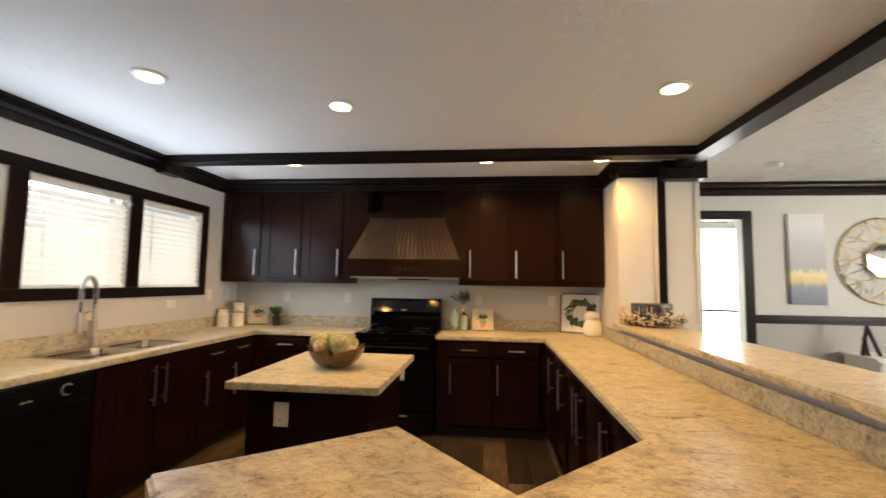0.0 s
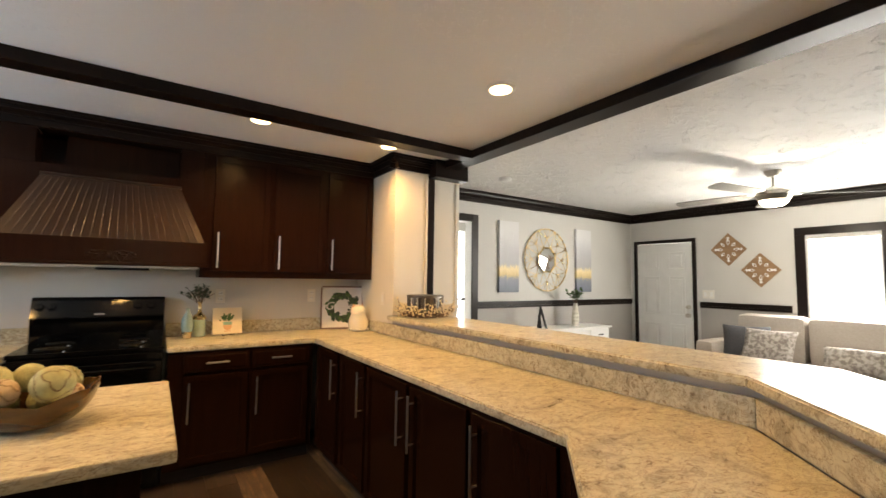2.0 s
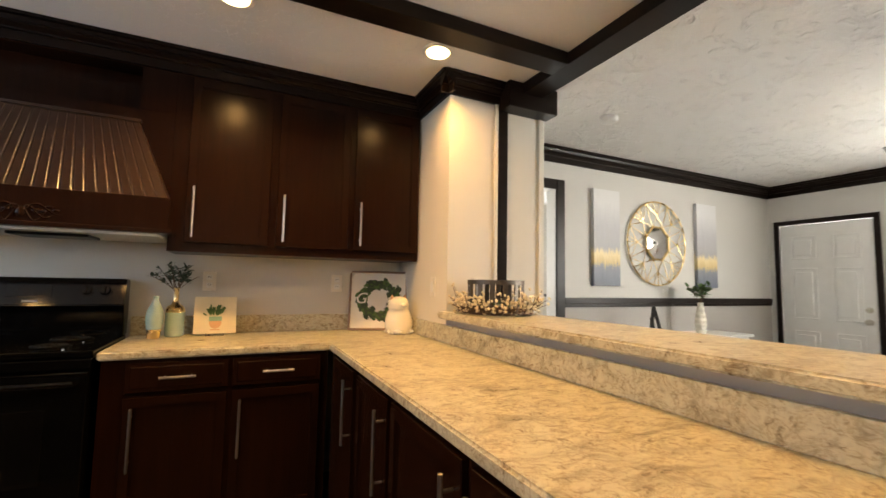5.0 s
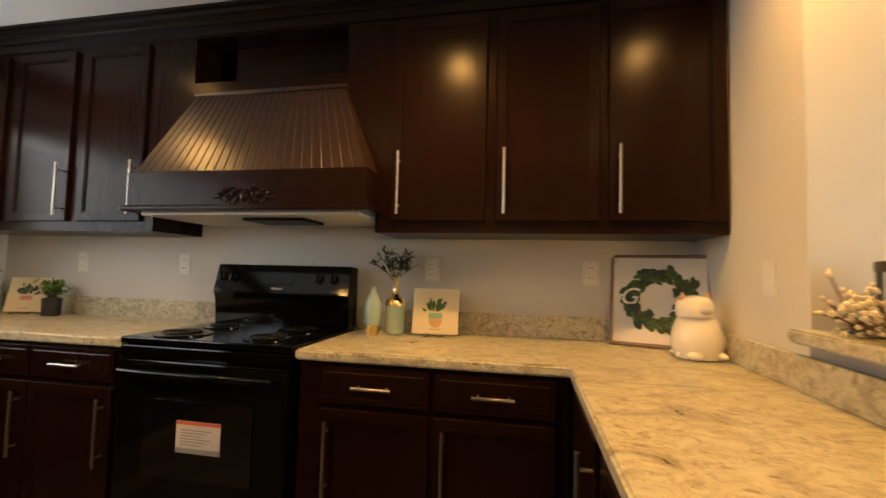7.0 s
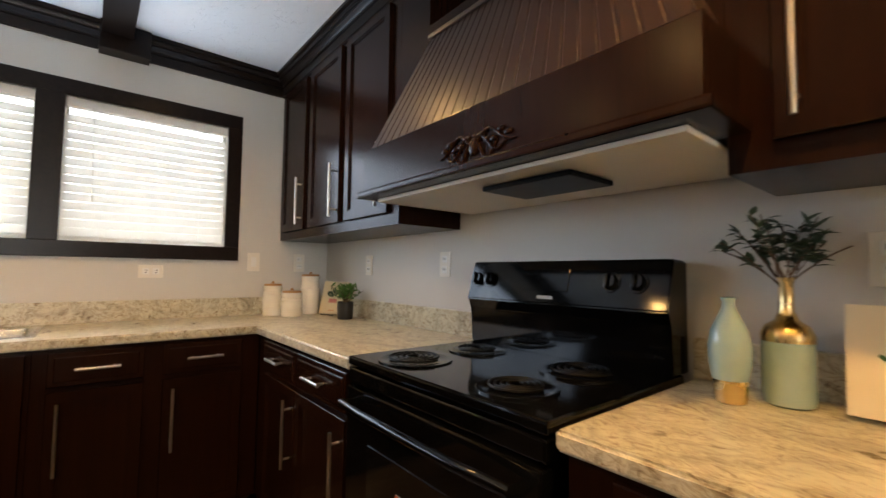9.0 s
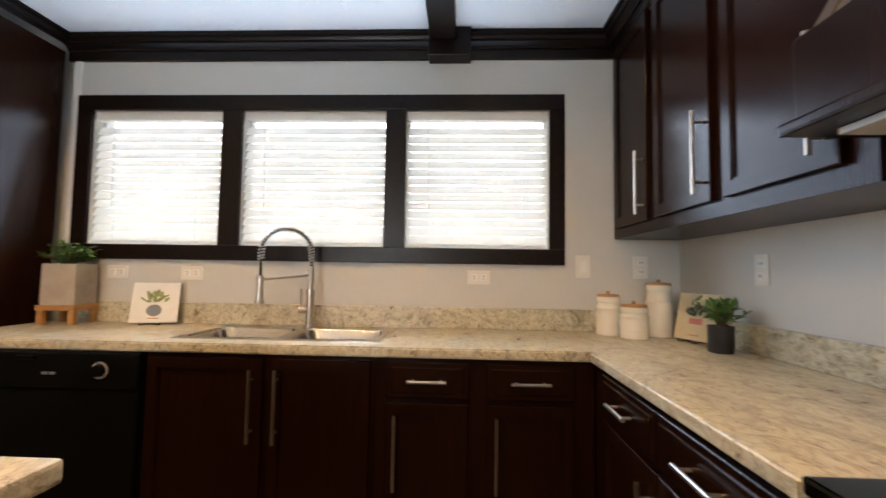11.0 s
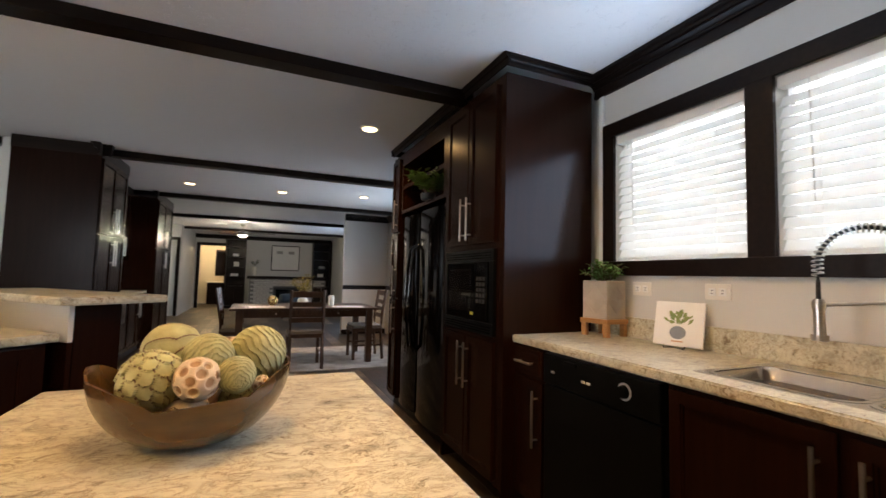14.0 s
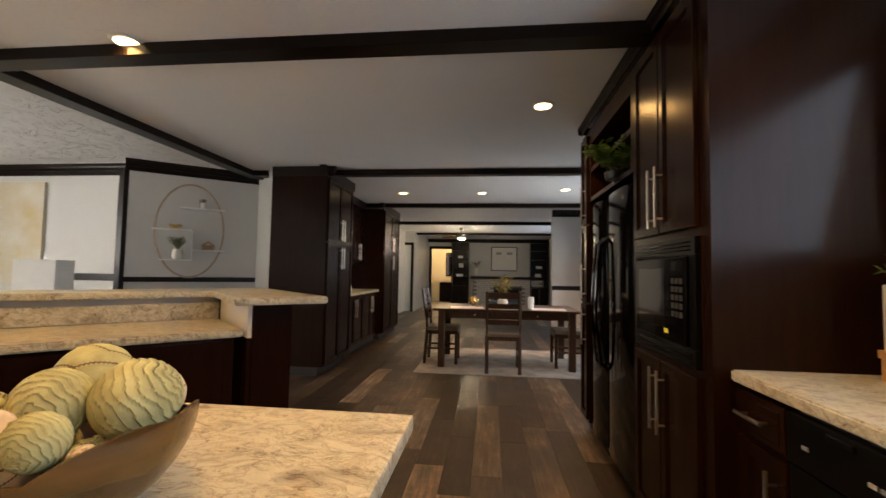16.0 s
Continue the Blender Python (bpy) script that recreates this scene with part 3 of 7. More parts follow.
# wainscot below the rails
for r in ((3.42, WALL_E, WALL_S - 0.004, WALL_S - 0.0005, 0.1, 1.06),):
    structure("wainscot", boxes(r), M_WALLD, "darker grey wallboard below the chair rail")
structure("wainscot", boxes((WALL_E - 0.004, WALL_E - 0.0005, 2.62, 3.75, 0.1, 1.06), (WALL_E - 0.004, WALL_E - 0.0005, -1.6, 2.62, 0.1, 0.95)), M_WALLD, "darker grey wallboard below the chair rail")
structure("wainscot", boxes((-2.70, -1.785, -5.399, -5.394, 0.1, 0.92)), M_WHITE, "white panel below the chair rail")
trim("baseboard", (3.49, WALL_E, WALL_S - 0.016, WALL_S - 0.001, 0, 0.1), (WALL_E - 0.016, WALL_E - 0.001, -1.6, 3.75, 0, 0.1), (-2.70, -1.78, -5.399, -5.38, 0, 0.1))


def casing_y(x0, x1, zt, y, s, w=0.09, z0=0.0):
    trim("door_casing", (x0 - w, x0, y, y + s * 0.022, z0, zt + w), (x1, x1 + w, y, y + s * 0.022, z0, zt + w), (x0, x1, y, y + s * 0.022, zt, zt + w))


def casing_x(y0, y1, zt, x, s, w=0.05, z0=0.0):
    trim("door_casing", (x, x + s * 0.022, y0 - w, y0, z0, zt + w), (x, x + s * 0.022, y1, y1 + w, z0, zt + w), (x, x + s * 0.022, y0, y1, zt, zt + w))


casing_y(2.72, 3.40, 2.10, WALL_S, -1)
casing_x(3.84, 4.68, 2.00, WALL_E, -1)
casing_y(0.72, 1.60, 2.1, -12.95, 1, 0.1)
casing_y(1.85, 2.75, 2.05, -9.98, 1, 0.08)


def window(name, x, y0, y1, z0, z1, s, label):
    """A window in a wall across x; s is the way into the room."""
    w = new(name)
    w.matrix_basis = pose(x, (y0 + y1) / 2, z0)
    tagged(w, label, kind="structure")
    h, d = z1 - z0, (y1 - y0) / 2
    part("window_frame", boxes((-0.05, -0.01, -d, -d + 0.014, 0, h), (-0.05, -0.01, d - 0.014, d, 0, h), (-0.05, -0.01, -d + 0.014, d - 0.014, 0, 0.014), (-0.05, -0.01, -d + 0.014, d - 0.014, h - 0.014, h)), M_WHITE, w, at=pose(-s * 0.05, 0, 0))
    p = part("pane", boxes((-0.003, 0.003, -d + 0.014, d - 0.014, 0.014, h - 0.014)), M_GLASS, w, at=pose(-s * 0.08, 0, 0))
    p.visible_shadow = False
    return w


def blind(x, y0, y1, z0, z1, s, group, tilt=62, pitch=0.045):
    b = thing("window_blind", pose(x, (y0 + y1) / 2, z0), "white horizontal slat blind lowered over a bright window", "window blind", group)
    L, h = y1 - y0 - 0.006, z1 - z0
    part("headrail", boxes((-0.022, 0.026, -L / 2, L / 2, h - 0.050, h - 0.003), bevel=0.003), M_CARDW, b)
    part("bottom_rail", boxes((-0.022, 0.022, -L / 2, L / 2, 0.004, 0.022), bevel=0.004), M_SLAT, b)
    me = bpy.data.meshes.new("slat")
    bm = bmesh.new()
    box(bm, -0.0255, 0.0255, -L / 2, L / 2, -0.0014, 0.0014)
    bm.to_mesh(me)
    bm.free()
    me.materials.append(M_SLAT)
    n = int((h - 0.07) / pitch)
    for i in range(n):
        sub("slat", me, b, pose(0, 0, 0.045 + i * pitch, 0, s * tilt, 0))
    for yy in (-L * 0.32, L * 0.32):
        part("ladder_cord", boxes((-0.0265, -0.0245, yy - 0.001, yy + 0.001, 0.02, h - 0.04), (0.0245, 0.0265, yy - 0.001, yy + 0.001, 0.02, h - 0.04)), M_SLAT, b)
    bm = bmesh.new()
    cyl(bm, (0.03 * s, -L / 2 + 0.11, h - 0.05), (0.034 * s, -L / 2 + 0.12, h * 0.28), 0.003, n=6)
    part("tilt_wand", bm, M_WHITE, b)
    return b


for i, (a, b) in enumerate(KWIN):
    window(f"window_{i + 1}", WALL_W, a, b, *KZ, 1, "white framed kitchen window")
    blind(WALL_W - 0.030, a, b, *KZ, 1, "blinds over the sink")
for i, (a, b) in enumerate(LWIN):
    window(f"window_{i + 4}", WALL_E, a, b, *LZ, -1, "white framed living room window")
    blind(WALL_E + 0.030, a, b, *LZ, -1, "blinds in the living room")
cw = 0.022
rows = [(WALL_W + 0.0005, WALL_W + cw, 1.575, 4.215, 2.07, 2.15), (WALL_W + 0.0005, WALL_W + cw, 1.575, 4.215, 1.255, 1.335)]
for a, b in ((1.575, 1.66), (2.39, 2.50), (3.275, 3.385), (4.135, 4.215)):
    rows.append((WALL_W + 0.0005, WALL_W + cw, a, b, 1.335, 2.07))
trim("window_casing", *rows, label="espresso casing round the three kitchen windows", bevel=0.003)
rows = [(WALL_E - cw, WALL_E - 0.0005, 0.2, 2.65, LZ[1], LZ[1] + 0.09), (WALL_E - cw, WALL_E - 0.0005, 0.2, 2.65, LZ[0] - 0.09, LZ[0])]
for a, b in ((0.2, 0.3), (1.0, 1.10), (1.80, 1.90), (2.55, 2.65)):
    rows.append((WALL_E - cw, WALL_E - 0.0005, a, b, *LZ))
trim("window_casing", *rows, label="espresso casing round the living room windows", bevel=0.003)

# front door
door = new("door_1")
door.matrix_basis = pose(WALL_E + 0.024, 4.26, 0)
tagged(door, "white six-panel front door", kind="structure")
part("door_leaf", boxes((-0.02, 0.02, -0.415, 0.415, 0.005, 1.995), bevel=0.002), M_WHITE, door)
for yy in (-0.19, 0.19):
    for z0, z1 in ((0.18, 0.80), (0.93, 1.50), (1.60, 1.86)):
        part("door_panel", boxes((-0.030, -0.0205, yy - 0.12, yy - 0.105, z0, z1), (-0.030, -0.0205, yy + 0.105, yy + 0.12, z0, z1), (-0.030, -0.0205, yy - 0.105, yy + 0.105, z0, z0 + 0.015), (-0.030, -0.0205, yy - 0.105, yy + 0.105, z1 - 0.015, z1), (-0.034, -0.0205, yy - 0.075, yy + 0.075, z0 + 0.045, z1 - 0.045), bevel=0.004), M_WHITE, door)
for z in (0.94, 1.06):
    bm = bmesh.new()
    cyl(bm, (-0.021, -0.35, z), (-0.03, -0.35, z), 0.03)
    cyl(bm, (-0.03, -0.35, z), (-0.075, -0.35, z), 0.012 if z < 1 else 0.02, 0.028 if z < 1 else 0.018)
    part("door_handle" if z < 1 else "deadbolt", bm, M_NICKEL, door, smooth=True)
d2 = new("door_2")
d2.matrix_basis = pose(2.3, -10.03, 0)
tagged(d2, "white hall door", kind="structure")
part("door_leaf", boxes((-0.45, 0.45, -0.02, 0.02, 0.005, 2.045), bevel=0.002), M_WHITE, d2)

# ---- kitchen cabinets ----
CT = 0.922
SH = 0.018


def bar_handle(parent, x, y, z, length, upright=True):
    bm = bmesh.new()
    v = Vector((0, 0, 1)) if upright else Vector((1, 0, 0))
    c = Vector((x, y - 0.032, z))
    cyl(bm, c - v * length / 2, c + v * length / 2, 0.0062, n=12)
    for k in (-0.36, 0.36):
        cyl(bm, c + v * length * k, c + v * length * k + Vector((0, 0.032, 0)), 0.0045, n=8)
    return part("handle", bm, M_NICKEL, parent, "brushed nickel bar handle", smooth=True)


def shaker(parent, x0, x1, z0, z1, y=0.0, handle=None, mat=M_DARK, name="door", flat=False):
    """A door with a framed, sunk panel; handle: 'l' or 'r' and 't' or 'b', or 'h' for a drawer."""
    t, f = 0.019, 0.058
    bm = bmesh.new()
    box(bm, x0, x1, y - t, y, z0, z1)
    bm.normal_update()
    face = min(bm.faces, key=lambda q: q.calc_center_median().y)
    rest = [e for e in face.edges]
    if flat:
        steps = ((0.004, 0.0), (0.022, 0.0), (0.006, -0.003))
    else:
        steps = ((0.003, 0.0), (f - 0.003, 0.0), (0.002, 0.004), (0.008, 0.0), (0.002, 0.006))
    for w, push in steps:
        bmesh.ops.inset_region(bm, faces=[face], thickness=w, depth=0.0)
        for v in face.verts:
            v.co.y += push
    for v in bm.verts:
        if v.co.y < y - t + 0.0001 and (min(abs(v.co.x - x0), abs(v.co.x - x1)) < 0.0005 or min(abs(v.co.z - z0), abs(v.co.z - z1)) < 0.0005):
            v.co.y += 0.003
    d = part(name, bm, mat, parent)
    if handle:
        if handle == "h":
            bar_handle(d, (x0 + x1) / 2, y - t, (z0 + z1) / 2, min(0.145, (x1 - x0) * 0.55), False)
        else:
            hx = x0 + 0.036 if handle[0] == "l" else x1 - 0.036
            hz = z1 - 0.174 if handle[1] == "t" else z0 + 0.162
            bar_handle(d, hx, y - t, hz, 0.27)
    return d


def base_unit(name, m, w, cols, label, depth=0.58, drawers=True, group="base cabinets"):
    """cols: rows of (x0, x1, handle side) over the unit's width; front at y=0, the body goes back."""
    u = thing(name, m, label, "kitchen cabinet", group)
    part("body", boxes((0, w, 0.001, depth, 0.10, CT - 0.042)), M_DARK, u)
    part("toe_kick", boxes((0.002, w - 0.002, 0.07, depth - 0.02, 0.0, 0.0995)), M_TOE, u)
    for x0, x1, side in cols:
        if drawers:
            shaker(u, x0, x1, 0.735, 0.868, 0, "h", name="drawer_front", flat=True)
            shaker(u, x0, x1, 0.125, 0.715, 0, side + "t")
        else:
            shaker(u, x0, x1, 0.125, 0.868, 0, side + "t")
    return u


YF = 4.19
XF = -1.425
base_unit("base_cabinet", pose(0.375, YF, 0), 0.975, [(0.092, 0.502, "l"), (0.522, 0.935, "l")], "espresso two-drawer base cabinet beside the black range")
base_unit("base_cabinet", pose(XF + 0.01, YF, 0), 0.99, [(0.125, 0.526, "r"), (0.535, 0.965, "r")], "espresso two-drawer base cabinet under the corner counter")
single("corner_filler", boxes((WALL_W + 0.02, XF - 0.001, YF + 0.005, WALL_S - 0.02, 0.10, CT - 0.042)), M_DARK, pose(0, 0, 0), "espresso blind corner cabinet carcass", "kitchen cabinet")
W90 = lambda y: pose(XF, y, 0, 0, 0, 90)
base_unit("base_cabinet", W90(1.525), 0.265, [(0.012, 0.255, "r")], "narrow espresso base cabinet beside the black dishwasher", depth=0.57)
base_unit("sink_cabinet", W90(2.46), 0.90, [(0.015, 0.469, "r"), (0.494, 0.885, "l")], "espresso two-door cabinet under the sink", depth=0.57, drawers=False)
base_unit("base_cabinet", W90(3.362), 0.826, [(0.045, 0.353, "l"), (0.422, 0.744, "l")], "espresso two-drawer base cabinet under the window", depth=0.57)
# peninsula: straight run, then the angled run
PX = 1.375
P90 = lambda y: pose(PX, y, 0, 0, 0, -90)
base_unit("peninsula_cabinet", P90(4.17), 0.55, [(0.10, 0.506, "r")], "espresso corner peninsula cabinet with a full-height door", drawers=False, group="peninsula cabinets")
base_unit("peninsula_cabinet", P90(3.61), 0.42, [(0.015, 0.412, "r")], "espresso peninsula cabinet with one full-height door", drawers=False, group="peninsula cabinets")
base_unit("peninsula_cabinet", P90(3.18), 1.02, [(0.015, 0.496, "r"), (0.539, 1.0, "l")], "espresso peninsula cabinet with paired full-height doors", drawers=False, group="peninsula cabinets")
base_unit("peninsula_cabinet", P90(2.155), 0.495, [(0.012, 0.45, "l")], "espresso peninsula cabinet by the angled end", drawers=False, group="peninsula cabinets")
# angled unit from the bend to the end wall
ANG = thing("peninsula_cabinet", pose(0, 0, 0), "espresso angled end cabinet of the peninsula", "kitchen cabinet", "peninsula cabinets")
part("body", prism([(1.396, 1.655), (0.74, 1.0), (1.150, 0.59), (1.93, 1.37), (1.93, 1.655)], 0.10, CT - 0.042), M_DARK, ANG)
part("toe_kick", prism([(1.44, 1.63), (0.79, 0.98), (1.125, 0.645), (1.90, 1.42), (1.90, 1.63)], 0, 0.0995), M_TOE, ANG)
_a = part("door_group", boxes((0.03, 0.89, -0.004, -0.0005, 0.12, 0.87)), M_DARK, ANG, at=pose(1.396, 1.655, 0, 0, 0, -135))
shaker(_a, 0.04, 0.45, 0.125, 0.868, -0.0045, "rt")
shaker(_a, 0.465, 0.875, 0.125, 0.868, -0.0045, "lt")

# counters
ST = 0.038


def counter(name, pts, label, z=CT, extra=None):
    c = thing(name, pose(0, 0, 0), label, "countertop")
    part("slab", prism(pts, z - ST, z, 0.007), M_STONE, c)
    return c


c1 = thing("countertop", pose(0, 0, 0), "marbled beige laminate L-shaped countertop", "countertop")
SX0, SX1, SY0, SY1 = -1.935, -1.525, 2.51, 3.35
xs = [WALL_W + 0.002, SX0, SX1, XF + 0.025, -0.421]
ys = [1.523, SY0, SY1, YF - 0.025, WALL_S - 0.002]
bm = bmesh.new()
gv = {(i, j): bm.verts.new((xs[i], ys[j], CT)) for i in range(5) for j in range(5) if i < 4 or j > 2}
for i in range(4):
    for j in range(4):
        if (i == 3 and j < 3) or (i == 1 and j == 1):
            continue
        bm.faces.new((gv[i, j], gv[i + 1, j], gv[i + 1, j + 1], gv[i, j + 1]))
r = bmesh.ops.extrude_face_region(bm, geom=list(bm.faces))
bmesh.ops.translate(bm, verts=[v for v in r["geom"] if isinstance(v, bmesh.types.BMVert)], vec=(0, 0, -ST))
bmesh.ops.recalc_face_normals(bm, faces=bm.faces)
sharp = [e for e in bm.edges if len(e.link_faces) == 2 and e.calc_face_angle() > 0.5]
bmesh.ops.bevel(bm, geom=sharp, offset=0.006, segments=3, affect="EDGES")
part("slab", bm, M_STONE, c1)
part("backsplash", boxes((WALL_W + 0.002, WALL_W + 0.022, 1.523, WALL_S - 0.024, CT, 1.03), (WALL_W + 0.022, -0.421, WALL_S - 0.022, WALL_S - 0.002, CT, 1.03), bevel=0.004), M_STONE, c1)
c2 = thing("countertop", pose(0, 0, 0), "marbled beige laminate peninsula countertop with an angled end", "countertop")
part("slab", prism([(0.362, YF - 0.025), (1.352, YF - 0.025), (1.352, 1.66), (0.69, 1.00), (1.131, 0.559), (1.945, 1.373), (1.957, 1.385), (1.957, WALL_S - 0.002), (0.362, WALL_S - 0.002)], CT - ST, CT, 0.007), M_STONE, c2)
part("backsplash", boxes((0.362, 1.940, WALL_S - 0.022, WALL_S - 0.002, CT, 1.03), (1.9405, 1.960, 1.37, WALL_S - 0.004, CT, 1.02), bevel=0.004), M_STONE, c2)
part("backsplash", prism([(1.9395, 1.37), (1.1245, 0.555), (1.139, 0.541), (1.9595, 1.361)], CT, 1.02, 0.003), M_STONE, c2)
# half wall under the bar
structure("wall_half", boxes((1.962, 2.10, 1.30, 4.018, 0, 1.055)), M_WALLD, "grey half wall under the bar top")
structure("wall_half", prism([(1.962, 1.35), (1.140, 0.528), (1.243, 0.435), (2.10, 1.299)], 0, 1.055), M_WALLD, "grey half wall under the bar top")
structure("wall_half", prism([(0.66, 1.015), (0.645, 1.0), (1.095, 0.55), (1.11, 0.565)], 0, 0.88), M_DARK, "espresso end panel of the peninsula")
structure("wall_half", prism([(0.66, 1.015), (0.645, 1.0), (1.095, 0.55), (1.11, 0.565)], 0.881, 1.055), M_CREAM, "cream end panel above the peninsula counter")
structure("wall_half", prism([(0.642, 0.998), (0.50, 0.856), (1.06, 0.30), (1.217, 0.457), (1.10, 0.57)], 0, 1.054), M_DARK, "espresso end panel of the peninsula")
bar = thing("bar_top", pose(0, 0, 0), "raised marbled beige laminate bar top with an angled return", "countertop")
BZ = 1.093
part("slab", prism([(1.905, 4.016), (1.905, 1.38), (1.190, 0.665), (1.110, 0.63), (0.655, 1.145), (0.300, 0.845), (1.13, 0.015), (2.36, 1.245), (2.36, 4.016)], BZ - ST, BZ, 0.007), M_STONE, bar)

# island
isl = thing("kitchen_island", pose(0, 0, 0), "espresso kitchen island on the plank floor", "kitchen island")
part("body", boxes((-0.33, 0.27, 2.24, 3.02, 0.10, CT - ST - 0.003)), M_DARK, isl)
part("toe_kick", boxes((-0.30, 0.24, 2.28, 3.0, 0.0, 0.0995)), M_TOE, isl)
_s = part("side_panel", boxes((0.001, 0.74, -0.012, -0.0005, 0.12, 0.87)), M_DARK, isl, at=pose(-0.33, 3.01, 0, 0, 0, -90))
shaker(_s, 0.02, 0.375, 0.125, 0.868, -0.0125, "rt")
shaker(_s, 0.39, 0.735, 0.125, 0.868, -0.0125, "lt")
it = thing("island_countertop", pose(0, 0, 0), "marbled beige laminate island countertop", "countertop")
part("slab", boxes((-0.41, 0.35, 2.155, 3.095, CT - ST, CT), bevel=0.008), M_STONE, it)


def wall_plate(m, label, kind="outlet"):
    """An outlet or switch plate that faces -y."""
    p = thing("wall_outlet" if kind == "outlet" else "light_switch", m, label, kind)
    part("plate", boxes((-0.036, 0.036, -0.006, 0.0, -0.058, 0.058), bevel=0.002), M_PLATE, p)
    if kind == "outlet":
        for z in (-0.024, 0.024):
            part("socket", boxes((-0.017, 0.017, -0.009, -0.0055, z - 0.016, z + 0.016), bevel=0.0015), M_WHITE, p)
            part("slot", boxes((-0.008, -0.005, -0.0098, -0.0088, z - 0.004, z + 0.007), (0.005, 0.008, -0.0098, -0.0088, z - 0.004, z + 0.006)), M_IRON, p)
    else:
        part("rocker", boxes((-0.015, 0.015, -0.010, -0.0055, -0.03, 0.03), bevel=0.0015), M_WHITE, p)
    return p


for x in (0.74, 1.505, -0.705, -1.41):
    wall_plate(pose(x, WALL_S - 0.0005, 1.235), "white duplex outlet on the grey kitchen wall")
for y in (3.775, 2.25, 1.84):
    wall_plate(pose(WALL_W + 0.0005, y, 1.185, 0, 0, 90) @ pose(0, 0, 0, 0, 90, 0), "white duplex outlet set sideways above the sink counter")
wall_plate(pose(WALL_W + 0.0005, 4.31, 1.25, 0, 0, 90), "white switch on the window wall", "switch")
wall_plate(pose(WALL_W + 0.0005, 4.60, 1.25, 0, 0, 90), "white duplex outlet by the corner of the counter")
wall_plate(pose(1.9645, 4.21, 1.227, 0, 0, -90), "white switch on the side of the cream column", "switch")
wall_plate(pose(2.165, 4.0195, 1.23), "cream duplex outlet above the bar top")
wall_plate(pose(-0.158, 2.2395, 0.755), "white outlet on the end of the island")
for y in (3.68, 3.60):
    wall_plate(pose(WALL_E - 0.0005, y, 1.25, 0, 0, -90), "white rocker switch beside the front door", "switch")

# ---- upper cabinets ----
YU = 4.465


def upper_unit(x0, x1, doors, label):
    u = thing("wall_cabinet", pose(0, 0, 0), label, "kitchen cabinet", "wall cabinets")
    part("body", boxes((x0, x1, YU, WALL_S - 0.002, 1.39, CEIL - 0.11)), M_DARK, u)
    for a, b, side in doors:
        shaker(u, a, b, 1.44, 2.335, YU - 0.0005, side + "b")
    return u


upper_unit(0.55, 1.958, [(0.625, 1.035, "l"), (1.077, 1.49, "l"), (1.525, 1.94, "l")], "espresso three-door wall cabinet beside the range hood")
upper_unit(-1.99, -0.602, [(-1.94, -1.565, "r"), (-1.50, -1.115, "r"), (-1.055, -0.665, "r")], "espresso three-door wall cabinet by the window corner")
fill = thing("hood_surround", pose(0, 0, 0), "espresso panel with an open niche above the range hood", "kitchen cabinet")
part("lower_panel", boxes((-0.600, 0.549, YU, YU + 0.02, 1.66, 2.122)), M_DARK, fill)
part("stile", boxes((-0.600, -0.41, YU, YU + 0.02, 2.1225, 2.347)), M_DARK, fill)
part("stile", boxes((0.392, 0.549, YU, YU + 0.02, 2.1225, 2.347)), M_DARK, fill)
part("top_rail", boxes((-0.600, 0.549, YU, YU + 0.02, 2.3475, 2.375)), M_DARK, fill)
part("niche_back", boxes((-0.600, 0.549, YU + 0.271, WALL_S - 0.002, 1.66, 2.375)), M_DARK, fill)
part("niche_floor", boxes((-0.409, 0.391, YU + 0.021, YU + 0.27, 2.102, 2.122)), M_DARK, fill)
part("niche_top", boxes((-0.409, 0.391, YU + 0.021, YU + 0.27, 2.348, 2.366)), M_DARK, fill)
part("duct_cover", boxes((-0.27, 0.391, YU + 0.12, YU + 0.27, 2.1225, 2.347)), M_DARK, fill)
part("niche_side", boxes((-0.43, -0.41, YU + 0.021, YU + 0.27, 2.125, 2.345)), M_DARK, fill)
part("niche_side", boxes((0.392, 0.412, YU + 0.021, YU + 0.27, 2.125, 2.345)), M_DARK, fill)

# ---- range hood ----
hood = thing("range_hood", pose(0, 0, 0), "tapered espresso beadboard range hood with a carved flourish", "range hood")
bm = bmesh.new()
HB, HT = (-0.55, 0.562), (-0.37, 0.40)
yb, yt, yk = 4.30, 4.44, YU - 0.001
z0, z1 = 1.640, 2.040
vs = [bm.verts.new(p) for p in ((HB[0], yb, z0), (HB[1], yb, z0), (HT[1], yt, z1), (HT[0], yt, z1), (HB[0], yk, z0), (HB[1], yk, z0), (HT[1], yk, z1), (HT[0], yk, z1))]
for f in ((0, 1, 2, 3), (1, 5, 6, 2), (5, 4, 7, 6), (4, 0, 3, 7), (3, 2, 6, 7), (1, 0, 4, 5)):
    bm.faces.new([vs[i] for i in f])
part("canopy", bm, M_COPPER, hood)
n = 24
